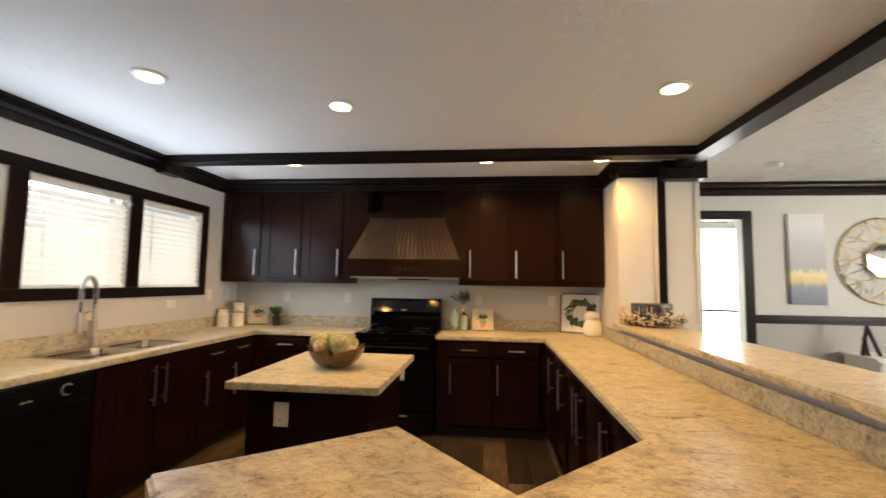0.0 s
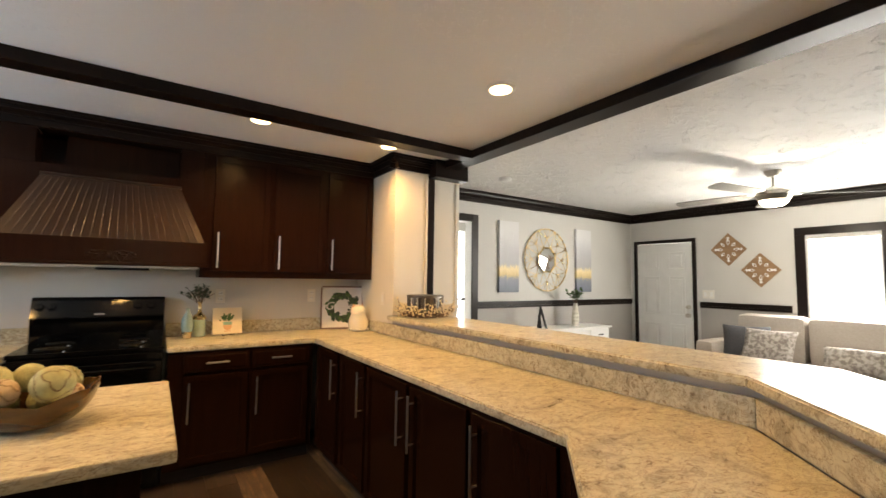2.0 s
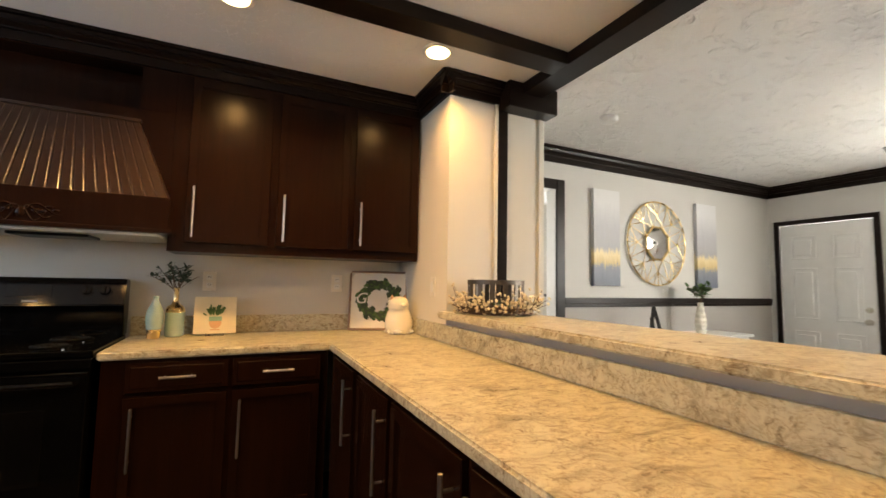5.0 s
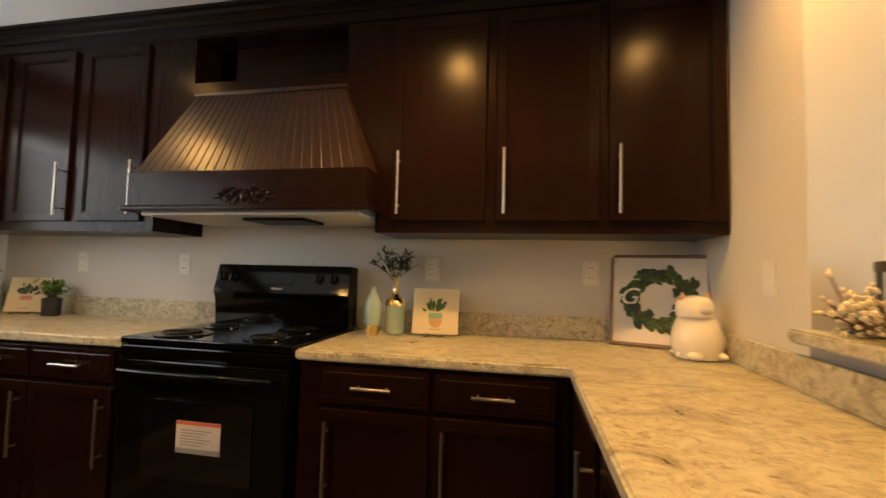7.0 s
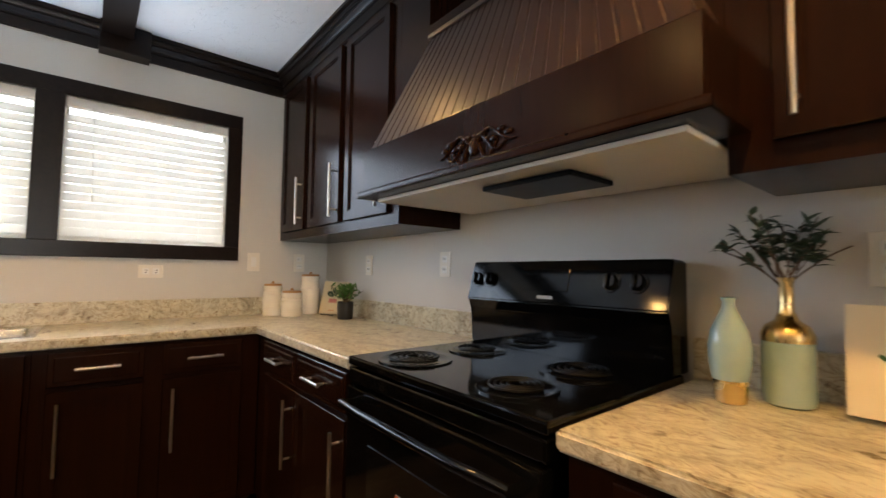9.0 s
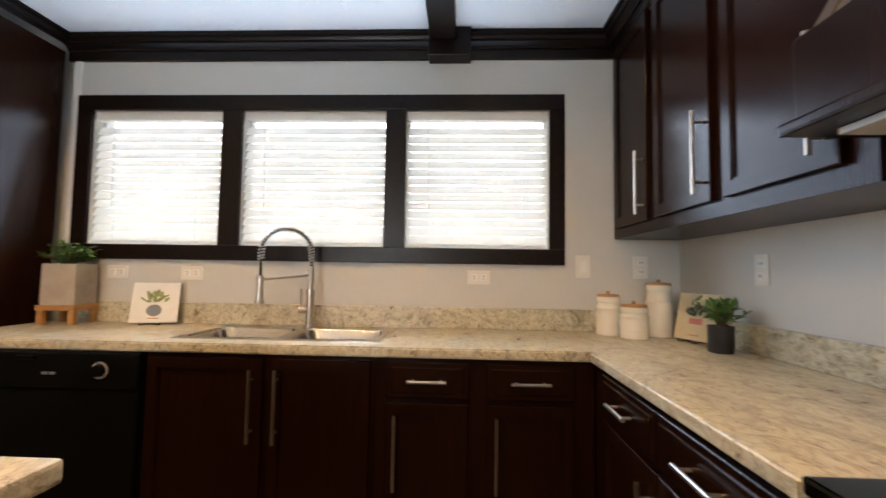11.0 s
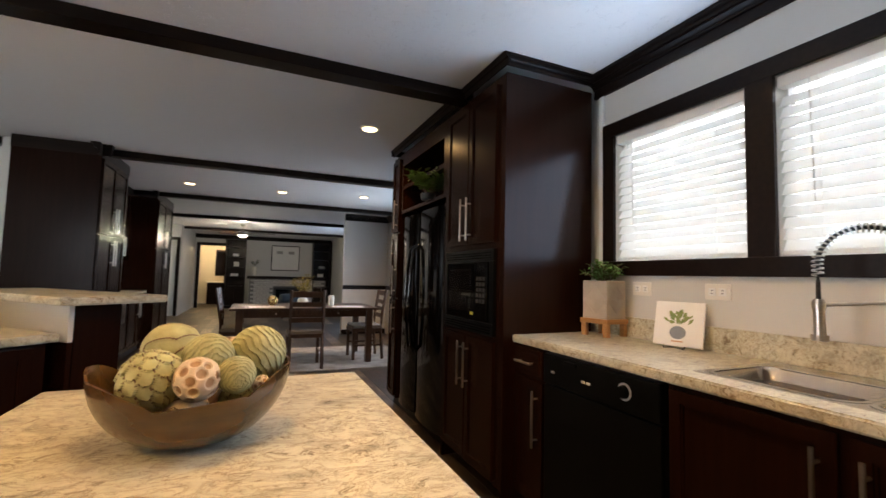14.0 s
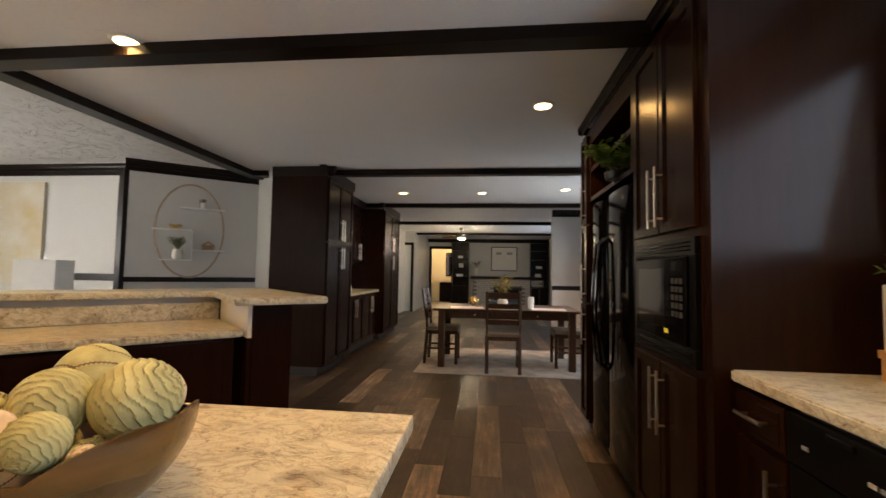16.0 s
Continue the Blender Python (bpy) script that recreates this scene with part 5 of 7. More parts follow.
def pantry(name, y, w, label):
    u = thing(name, A90(y), label, "kitchen cabinet", "tall cabinets by the hall")
    part("body", boxes((0.0, w, 0.002, 0.695, 0.10, TOP)), M_DARK, u)
    part("toe_kick", boxes((0.002, w - 0.002, 0.06, 0.6, 0.0, 0.0995)), M_TOE, u)
    for z0, z1, s in ((0.125, 1.56, "t"), (1.58, 2.335, "b")):
        if s == "t":
            shaker(u, 0.03, w / 2 - 0.005, z0, z1, 0.001, "rt")
            shaker(u, w / 2 + 0.005, w - 0.03, z0, z1, 0.001, "lt")
        else:
            shaker(u, 0.03, w / 2 - 0.005, z0, z1, 0.001, "rb")
            shaker(u, w / 2 + 0.005, w - 0.03, z0, z1, 0.001, "lb")
    return u


pantry("pantry_cabinet", -1.75, 0.95, "tall espresso double-door pantry by the angled wall")
pantry("pantry_cabinet", -4.52, 1.30, "tall espresso double-door pantry at the hall side of the hutch")
hut = thing("hutch_base_cabinet", A90(-2.705), "espresso hutch base cabinet with four doors under a laminate top", "kitchen cabinet")
part("body", boxes((0.0, 1.81, 0.10, 0.695, 0.10, 0.86)), M_DARK, hut)
part("toe_kick", boxes((0.0, 1.81, 0.15, 0.6, 0.0, 0.0995)), M_TOE, hut)
for i in range(4):
    shaker(hut, 0.03 + i * 0.44, 0.455 + i * 0.44, 0.125, 0.84, 0.099, ("r" if i % 2 == 0 else "l") + "t")
single("hutch_countertop", boxes((0.001, 1.809, 0.07, 0.695, 0.8605, 0.90), bevel=0.005), M_STONE, A90(-2.705), "marbled beige laminate top of the hutch", "countertop")
hu = thing("hutch_wall_cabinet", A90(-2.705), "espresso wall cabinet over the hutch counter", "kitchen cabinet")
part("body", boxes((0.001, 1.81, 0.34, 0.695, 1.36, TOP)), M_DARK, hu)
for i in range(4):
    shaker(hu, 0.03 + i * 0.44, 0.455 + i * 0.44, 1.39, 2.335, 0.339, ("r" if i % 2 == 0 else "l") + "b")
crown("crown_moulding", (AX - 0.0005, -1.67), (AX - 0.0005, -2.78), 0.12)
crown("crown_moulding", (2.05, -1.7495), (AX - 0.08, -1.7495), 0.12)
crown("crown_moulding", (AX - 0.0005, -4.44), (AX - 0.0005, -5.9), 0.12)
crown("crown_moulding", (AX + 0.338, -2.70), (AX + 0.338, -4.52), 0.12)
tr = thing("serving_tray", pose(1.72, -3.05, 0.9005), "small wooden tray on the hutch counter", "tray")
part("tray", boxes((-0.12, 0.12, -0.2, 0.2, 0, 0.012), (-0.12, -0.11, -0.2, 0.2, 0.012, 0.05), (0.11, 0.12, -0.2, 0.2, 0.012, 0.05), (-0.11, 0.11, -0.2, -0.19, 0.012, 0.05), (-0.11, 0.11, 0.19, 0.2, 0.012, 0.05), bevel=0.002), M_OAK, tr)
bm = bmesh.new()
tube(bm, [(0, 0, 0), (0, 0, 0.05), (0, 0.01, 0.10), (0, 0.04, 0.15), (0, 0.03, 0.20), (0, -0.01, 0.22)], [0.05, 0.055, 0.04, 0.03, 0.03, 0.012], 12)
single("bird_figurine", bm, M_CERAM, pose(1.66, -3.55, 0.9005), "pale ceramic bird figurine on the hutch counter", "figurine", smooth=True)

# ---- plants ----


def leaf(bm, p, d, L, w, up=Vector((0, 0, 1))):
    d = d.normalized()
    s = d.cross(up)
    s = s.normalized() if s.length > 1e-3 else Vector((1, 0, 0))
    n = s.cross(d)
    v = [bm.verts.new(q) for q in (p, p + d * L * 0.35 + s * w / 2 - n * 0.0, p + d * L * 0.75 + s * w * 0.35 - n * L * 0.06, p + d * L - n * L * 0.16, p + d * L * 0.75 - s * w * 0.35 - n * L * 0.06, p + d * L * 0.35 - s * w / 2, p + d * L * 0.5 + n * w * 0.12)]
    for a, b in ((0, 1), (1, 2), (2, 3), (3, 4), (4, 5), (5, 0)):
        bm.faces.new((v[a], v[b], v[6]))


def foliage(seed, n, spread, height, L, w, z0=0.0, up=0.6, stems=8):
    """A bush of stems and leaves; returns leaves and stems."""
    rnd = random.Random(seed)
    lv, st = bmesh.new(), bmesh.new()
    per = max(1, n // stems)
    for i in range(stems):
        a = rnd.uniform(0, 2 * math.pi)
        out = rnd.uniform(0.25, 1.0) * spread
        tip = Vector((math.cos(a) * out, math.sin(a) * out, z0 + height * rnd.uniform(up, 1.0)))
        base = Vector((rnd.uniform(-0.012, 0.012), rnd.uniform(-0.012, 0.012), z0 - 0.01))
        mid = base.lerp(tip, 0.5) + Vector((0, 0, height * 0.12))
        pts = [base.lerp(mid, k / 4).lerp(mid.lerp(tip, k / 4), k / 4) for k in range(5)]
        tube(st, pts, 0.0016, 4)
        for j in range(per):
            k = rnd.uniform(0.35, 1.0)
            p = base.lerp(mid, k).lerp(mid.lerp(tip, k), k)
            d = Vector((rnd.gauss(0, 1), rnd.gauss(0, 1), rnd.uniform(-0.2, 1.1)))
            leaf(lv, p, d, L * rnd.uniform(0.6, 1.2), w * rnd.uniform(0.7, 1.2))
    return lv, st


def plant(name, m, pot_bm, pot_mat, seed, n, spread, height, L, w, z0, label, leafmat=None, stems=10, potname="pot"):
    t = thing(name, m, label, "potted plant")
    part(potname, pot_bm, pot_mat, t, smooth=True)
    lv, st = foliage(seed, n, spread, height, L, w, z0, stems=stems)
    part("stem", st, M_STEM, t)
    part("foliage", lv, leafmat or M_LEAF, t)
    return t


M_LEAFP = noisy("leaf_fresh", (0.05, 0.13, 0.018), (0.12, 0.25, 0.04), scale=20, rough=(0.4, 0.6), bump=0.05)
# planter on its wooden stand
pl = thing("potted_plant", pose(-1.888, 1.69, CT, 0, 0, 8) @ Matrix.Scale(1.28, 4), "leafy green plant in a square grey planter on an oak stand", "potted plant")
part("planter", boxes((-0.062, 0.062, -0.062, 0.062, 0.075, 0.235), bevel=0.004), M_CONC, pl, "grey concrete cube planter with a diamond relief")
for k in range(4):
    rr = 0.014 + 0.014 * k
    q = [(0.0, rr), (rr, 0.0), (0.0, -rr), (-rr, 0.0)]
    for face in (0, 1):
        bm = bmesh.new()
        for a, b in zip(q, q[1:] + q[:1]):
            if face == 0:
                p0, p1 = (0.0625, a[0], 0.155 + a[1]), (0.0625, b[0], 0.155 + b[1])
            else:
                p0, p1 = (a[0], 0.0625, 0.155 + a[1]), (b[0], 0.0625, 0.155 + b[1])
            cyl(bm, p0, p1, 0.002, n=5)
        part("relief_line", bm, M_CONC, pl)
st_ = part("stand", boxes((-0.07, 0.07, -0.07, 0.07, 0.055, 0.075), bevel=0.002), M_OAK, pl)
for sx in (-1, 1):
    for sy in (-1, 1):
        part("leg", boxes((sx * 0.055 - 0.011, sx * 0.055 + 0.011, sy * 0.055 - 0.011, sy * 0.055 + 0.011, 0, 0.0545), bevel=0.002), M_OAK, st_)
lv, s2 = foliage(3, 520, 0.105, 0.10, 0.024, 0.014, 0.225, up=0.3, stems=40)
part("stem", s2, M_STEM, pl)
part("foliage", lv, M_LEAFP, pl)
# small fern in a black pot
plant("potted_plant", pose(-1.455, 4.67, CT), lathe([(0.040, 0.0), (0.044, 0.006), (0.046, 0.10), (0.043, 0.10), (0.040, 0.09), (0.01, 0.09)], 28), M_IRON, 5, 220, 0.11, 0.11, 0.05, 0.016, 0.09, "small green fern in a matt black pot", M_LEAFP, stems=26)
# plant on the refrigerator
M_LEAFB = noisy("leaf_bright", (0.07, 0.15, 0.018), (0.17, 0.30, 0.04), scale=20, rough=(0.35, 0.5), bump=0.05)
plant("potted_plant", pose(-1.345, 0.36, 1.8305), lathe([(0.05, 0.0), (0.055, 0.01), (0.06, 0.05), (0.055, 0.05), (0.01, 0.045)], 24), M_IRON, 11, 460, 0.25, 0.20, 0.052, 0.036, 0.03, "bushy bright green plant spilling off the cubby shelf over the refrigerator", M_LEAFB, stems=28)

# ---- framed cards on easels ----
M_SPRIG = noisy("painted_sprig", (0.13, 0.20, 0.06), (0.30, 0.34, 0.10), scale=40, bump=0.0)


def card(m, mat, w, h, label, body, stripe, leafc, seed, round_pot=False):
    """A square card on a black wire easel, painted with a potted plant; faces -y."""
    t = thing("decorative_card", m, label, "wall art", "painted cards on small easels")
    T = pose(0, 0, 0.012, -14, 0, 0)
    part("panel", boxes((-w / 2, w / 2, 0, 0.012, 0, h), bevel=0.002), mat, t, at=T)
    bm = bmesh.new()
    n = 20
    c = [bm.verts.new((0.032 * math.cos(2 * math.pi * i / n) * (1.1 if round_pot else 1), -0.0012, h * 0.30 + (0.030 if round_pot else 0.036) * math.sin(2 * math.pi * i / n))) for i in range(n)]
    bm.faces.new(c[::-1])
    r = bmesh.ops.extrude_face_region(bm, geom=list(bm.faces))
    bmesh.ops.translate(bm, verts=[x for x in r["geom"] if isinstance(x, bmesh.types.BMVert)], vec=(0, 0.0011, 0))
    pp = part("painted_pot", bm, body, t, at=T)
    if stripe:
        part("painted_stripe", boxes((-0.033, 0.033, -0.002, -0.0013, h * 0.34, h * 0.46)), stripe, pp)
    rnd = random.Random(seed)
    bm = bmesh.new()
    for i in range(46):
        a = rnd.uniform(-1.1, 1.1)
        p = Vector((rnd.uniform(-0.02, 0.02) + 0.03 * math.sin(a), -0.0015, h * 0.48 + rnd.uniform(0, 0.05) * math.cos(a)))
        leaf(bm, p, Vector((math.sin(a), -0.02, math.cos(a))), 0.034, 0.0095, up=Vector((0, -1, 0)))
    part("painted_leaf", bm, leafc, t, at=T)
    part("lettering", boxes((-0.025, 0.025, -0.0012, -0.0002, h * 0.09, h * 0.12)), M_TERRA, t, "illegible orange script line", at=T)
    bm = bmesh.new()
    tube(bm, [(-0.045, -0.03, 0.016), (-0.045, -0.03, 0.004), (-0.03, -0.03, 0.006), (0, -0.03, 0.010), (0.03, -0.03, 0.006), (0.045, -0.03, 0.004), (0.045, -0.03, 0.016)], 0.0022, 6)
    for s in (-1, 1):
        tube(bm, [(s * 0.03, -0.03, 0.006), (s * 0.03, 0.02, 0.006), (s * 0.01, 0.06, 0.10)], 0.0022, 6)
        tube(bm, [(s * 0.01, 0.06, 0.10), (s * 0.02, 0.085, 0.003)], 0.0022, 6)
    part("easel", bm, M_IRON, t, "black wire easel", smooth=True)
    return t


card(pose(0.79, 4.655, CT, 0, 0, 4), M_CARD, 0.22, 0.215, "cream card with painted succulent on an easel beside teal vases", M_TERRA, M_AQUA, M_LEAF, 1)
card(pose(-1.675, 4.68, CT, 0, 0, 20), M_CARD, 0.205, 0.205, "cream card painted with a pink flower pot beside the canisters", M_CARD, M_PINK, M_LEAFD, 2)
card(pose(-1.885, 2.135, CT, 0, 0, 106), M_CARDW, 0.215, 0.205, "white card with a painted slate bowl plant near the sink", M_SLATE, None, M_SPRIG, 3, True)

# ---- canisters ----


def canister(x, y, h, r, label):
    c = thing("canister", pose(x, y, CT), label, "canister", "ceramic canisters in the corner")
    prof = [(r * 0.96, 0.0), (r, 0.006)]
    k = int(h * 0.62 / 0.009)
    for i in range(k):
        prof.append((r + (0.0012 if i % 2 else -0.0008), 0.008 + i * 0.009))
    zt = 0.008 + k * 0.009
    prof += [(r, zt + 0.004), (r + 0.003, zt + 0.010), (r * 0.94, zt + 0.02), (r * 0.90, h - 0.03), (r * 0.97, h - 0.026), (r * 0.97, h - 0.006), (r * 0.92, h - 0.003)]
    part("body", lathe(prof, 36), M_CERAM, c, smooth=True)
    l = part("lid", lathe([(r * 0.90, h - 0.0028), (r * 0.92, h + 0.002), (r * 0.90, h + 0.008), (r * 0.3, h + 0.010)], 32), M_OAK, c, smooth=True)
    part("lid_knob", lathe([(0.007, h + 0.0102), (0.010, h + 0.018), (0.006, h + 0.024)], 16), M_OAK, l, smooth=True)
    part("button_seal", lathe([(0.011, 0), (0.011, 0.003), (0.007, 0.004)], 14), M_CERAM, c, at=pose(0, -r - 0.001, h * 0.5, 90))


canister(-1.90, 4.40, 0.185, 0.057, "medium white ribbed ceramic canister with a wooden lid")
canister(-1.79, 4.48, 0.145, 0.062, "short white ribbed ceramic canister with a wooden lid")
canister(-1.875, 4.63, 0.245, 0.060, "tall white ribbed ceramic canister with a wooden lid")

# ---- vases beside the range ----
v1 = thing("bottle_vase", pose(0.585, 4.69, CT), "teal glass bottle vase with a gold neck holding dark eucalyptus", "vase")
part("body", lathe([(0.040, 0.0), (0.046, 0.004), (0.048, 0.02), (0.048, 0.135)], 36), M_TEAL, v1, smooth=True)
part("neck", lathe([(0.0481, 0.1352), (0.048, 0.15), (0.040, 0.168), (0.022, 0.18), (0.014, 0.20), (0.013, 0.26), (0.017, 0.272), (0.012, 0.272)], 36), M_GOLD, v1, "mirror gold neck", smooth=True)
lv, s2 = foliage(21, 190, 0.15, 0.15, 0.042, 0.018, 0.262, up=0.45, stems=18)
part("stem", s2, M_STEM, v1)
part("eucalyptus", lv, M_LEAFD, v1)
v2 = thing("bottle_vase", pose(0.50, 4.61, CT), "ribbed pale teal bottle vase with a gold foot", "vase")
part("foot", lathe([(0.026, 0.0), (0.030, 0.003), (0.035, 0.05)], 32), M_GOLD, v2, smooth=True)
part("body", lathe([(0.0352, 0.0505), (0.041, 0.085), (0.042, 0.12), (0.036, 0.155), (0.022, 0.185), (0.013, 0.205), (0.012, 0.22), (0.016, 0.226), (0.011, 0.228)], 32), M_TEAL, v2, smooth=True)

# ---- wreath picture and cat jar ----
wp = thing("framed_picture", pose(1.765, 4.665, CT + 0.003, 0, 0, -16), "square framed wreath print leaning in the counter corner", "picture")
T = pose(0, 0, 0, -13, 0, 0)
H = 0.41
part("backing", boxes((-0.19, 0.19, 0.006, 0.014, 0.01, H - 0.01)), M_CARDW, wp, at=T)
part("frame", boxes((-0.20, 0.20, -0.004, 0.02, 0, 0.014), (-0.20, 0.20, -0.004, 0.02, H - 0.014, H), (-0.20, -0.186, -0.004, 0.02, 0.014, H - 0.014), (0.186, 0.20, -0.004, 0.02, 0.014, H - 0.014), bevel=0.002), M_FRAMEW, wp, at=T)
for k in range(5):
    part("plank_line", boxes((-0.185, 0.185, 0.0050, 0.0058, 0.075 + k * 0.062, 0.0765 + k * 0.062)), M_PLATE, wp, at=T)
rnd = random.Random(4)
for mt, nm, cnt in ((M_LEAFD, "wreath_leaf", 190), (M_LEAF, "wreath_leaf", 110)):
    bm = bmesh.new()
    for i in range(cnt):
        a = rnd.uniform(0, 2 * math.pi)
        r = 0.104 + rnd.gauss(0, 0.015)
        p = Vector((r * math.cos(a), 0.0045 - rnd.uniform(0, 0.003), H / 2 + r * math.sin(a)))
        d = Vector((math.cos(a) * rnd.uniform(-0.3, 0.8) - math.sin(a), -0.03, math.sin(a) * rnd.uniform(-0.3, 0.8) + math.cos(a)))
        leaf(bm, p, d, 0.055, 0.024, up=Vector((0, -1, 0)))
    part(nm, bm, mt, wp, at=T)
cu = bpy.data.curves.new("lettering", "FONT")
cu.body, cu.size, cu.extrude, cu.align_x, cu.shear = "Gather", 0.105, 0.0006, "CENTER", 0.3
cu.materials.append(M_CARDW)
tx = new("lettering", cu)
tx.parent = wp
tx.matrix_basis = T @ pose(-0.01, -0.016, H / 2 - 0.025, 90)
tx["label"] = "white script lettering across the wreath"

cat = thing("cat_cookie_jar", pose(1.845, 4.475, CT, 0, 0, 195), "glossy cream ceramic cat-shaped cookie jar", "cookie jar")
bm = lathe([(0.066, 0.0), (0.078, 0.004), (0.083, 0.02), (0.090, 0.055), (0.087, 0.095), (0.076, 0.13), (0.064, 0.158)], 40)
bmesh.ops.create_uvsphere(bm, u_segments=28, v_segments=18, radius=0.068, matrix=Matrix.Translation((-0.052, -0.01, 0.066)) @ Matrix.Diagonal((0.9, 0.9, 0.92, 1)))
for s in (-1, 1):
    bmesh.ops.create_uvsphere(bm, u_segments=16, v_segments=10, radius=0.03, matrix=Matrix.Translation((s * 0.045, 0.055, 0.018)) @ Matrix.Diagonal((0.9, 1.3, 0.6, 1)))
part("body", bm, M_CERAM, cat, smooth=True)
bm = lathe([(0.0645, 0.1585), (0.066, 0.170), (0.068, 0.188), (0.064, 0.210), (0.050, 0.228), (0.015, 0.238)], 40)
bmesh.ops.create_uvsphere(bm, u_segments=16, v_segments=10, radius=0.024, matrix=Matrix.Translation((0, 0.055, 0.185)) @ Matrix.Diagonal((1.2, 0.8, 0.8, 1)))
hd = part("head", bm, M_CERAM, cat, smooth=True, at=pose(0.014, 0.012, 0))
M_EAR = noisy("peach_glaze", (0.65, 0.38, 0.22), (0.7, 0.42, 0.26), rough=(0.15, 0.2), bump=0.0)
for s in (-1, 1):
    bm = bmesh.new()
    cyl(bm, (s * 0.042, 0, 0.208), (s * 0.052, 0, 0.247), 0.020, 0.004, 12)
    part("ear", bm, M_EAR, hd, smooth=True)
bm = bmesh.new()
tube(bm, [(0.05, -0.05, 0.02), (0.085, -0.02, 0.02), (0.088, 0.02, 0.02)], 0.010, 8)
part("tail", bm, M_CERAM, cat, smooth=True)

# ---- tray and berry ring on the bar ----
gt = thing("metal_centrepiece_tray", pose(2.15, 3.80, BZ), "round dark galvanised basket with square cut-outs on the bar top", "tray")
part("base_ring", lathe([(0.145, 0.0), (0.15, 0.0), (0.15, 0.045), (0.145, 0.045)], 40), M_GALV, gt, smooth=True)
part("rim", lathe([(0.143, 0.155), (0.153, 0.155), (0.153, 0.178), (0.143, 0.178)], 40), M_GALV, gt, smooth=True)
part("floor", lathe([(0.144, 0.002), (0.144, 0.006), (0.02, 0.006)], 40), M_GALV, gt)
for i in range(14):
    a = 2 * math.pi * i / 14
    part("upright", boxes((0.145, 0.150, -0.013, 0.013, 0.045, 0.155)), M_GALV, gt, at=pose(0, 0, 0, 0, 0, math.degrees(a)))
bw = thing("berry_garland", pose(2.15, 3.80, BZ), "cream berry garland wound round the metal basket", "garland")
rnd = random.Random(8)
tb, bb, lb2 = bmesh.new(), bmesh.new(), bmesh.new()
for k in range(6):
    tube(tb, [((0.185 + 0.012 * math.sin(i * 0.9 + k)) * math.cos(2 * math.pi * i / 40), (0.185 + 0.012 * math.sin(i * 0.9 + k)) * math.sin(2 * math.pi * i / 40), 0.022 + 0.014 * math.cos(i * 0.7 + k * 2)) for i in range(41)], 0.004, 5)
for i in range(480):
    a = rnd.uniform(0, 2 * math.pi)
    far = rnd.random() < 0.2
    r = 0.19 + rnd.gauss(0, 0.022) + (0.05 if far else 0)
    z = max(0.010, 0.05 + rnd.gauss(0, 0.028) + (0.02 if far else 0))
    p = Vector((r * math.cos(a), r * math.sin(a), z))
    bmesh.ops.create_icosphere(bb, subdivisions=1, radius=rnd.uniform(0.006, 0.0095), matrix=Matrix.Translation(p))
    if far:
        cyl(tb, (0.19 * math.cos(a), 0.19 * math.sin(a), 0.02), p, 0.0014, n=4)
for i in range(22):
    a = rnd.uniform(0, 2 * math.pi)
    leaf(lb2, Vector((0.19 * math.cos(a), 0.19 * math.sin(a), 0.05)), Vector((rnd.gauss(0, 1), rnd.gauss(0, 1), 0.7)), 0.035, 0.018)
part("twig", tb, M_STEM, bw)
tagged(part("berry", bb, M_BERRY, bw, smooth=True), kind="stuff")
part("leaf", lb2, M_LEAF, bw)

# ---- bowl of decorative balls ----
BC = (-0.020, 2.600)
BS = 0.91
bowl = bmesh.new()
NA, NR = 96, 14
outer, inner = [], []
for shell, store in ((0, outer), (1, inner)):
    for j in range(NR + 1):
        u = j / NR
        ring = []
        for i in range(NA):
            a = 2 * math.pi * i / NA
            cusp = (abs(math.cos(3.5 * a + 0.3)) ** 0.7) * 0.013
            rimz = 0.112 + 0.024 * math.cos(2 * a) + cusp
            rr = (0.050 + 0.124 * math.sin(u * math.pi / 2) ** 0.85) * (1.02 - 0.10 * math.sin(a) ** 2)
            z = rimz * (1 - math.cos(u * math.pi / 2)) ** 0.85
            if shell:
                rr, z = rr - 0.0045, max(z, 0.006)
            ring.append(bowl.verts.new((rr * math.cos(a), rr * math.sin(a), z)))
        store.append(ring)
for store, flip in ((outer, False), (inner, True)):
    for a, b in zip(store, store[1:]):
        for i in range(NA):
            f = (a[i], a[(i + 1) % NA], b[(i + 1) % NA], b[i])
            bowl.faces.new(f[::-1] if flip else f)
    bowl.faces.new(store[0] if flip else store[0][::-1])
for i in range(NA):
    a, b = outer[-1], inner[-1]
    bowl.faces.new((a[i], a[(i + 1) % NA], b[(i + 1) % NA], b[i]))
BOWL = thing("decorative_bowl", pose(*BC, CT, 0, 0, 3) @ Matrix.Scale(BS, 4), "scalloped glossy olive-brown wooden bowl on the island", "bowl")
part("bowl_body", bowl, M_BOWL, BOWL, smooth=True)


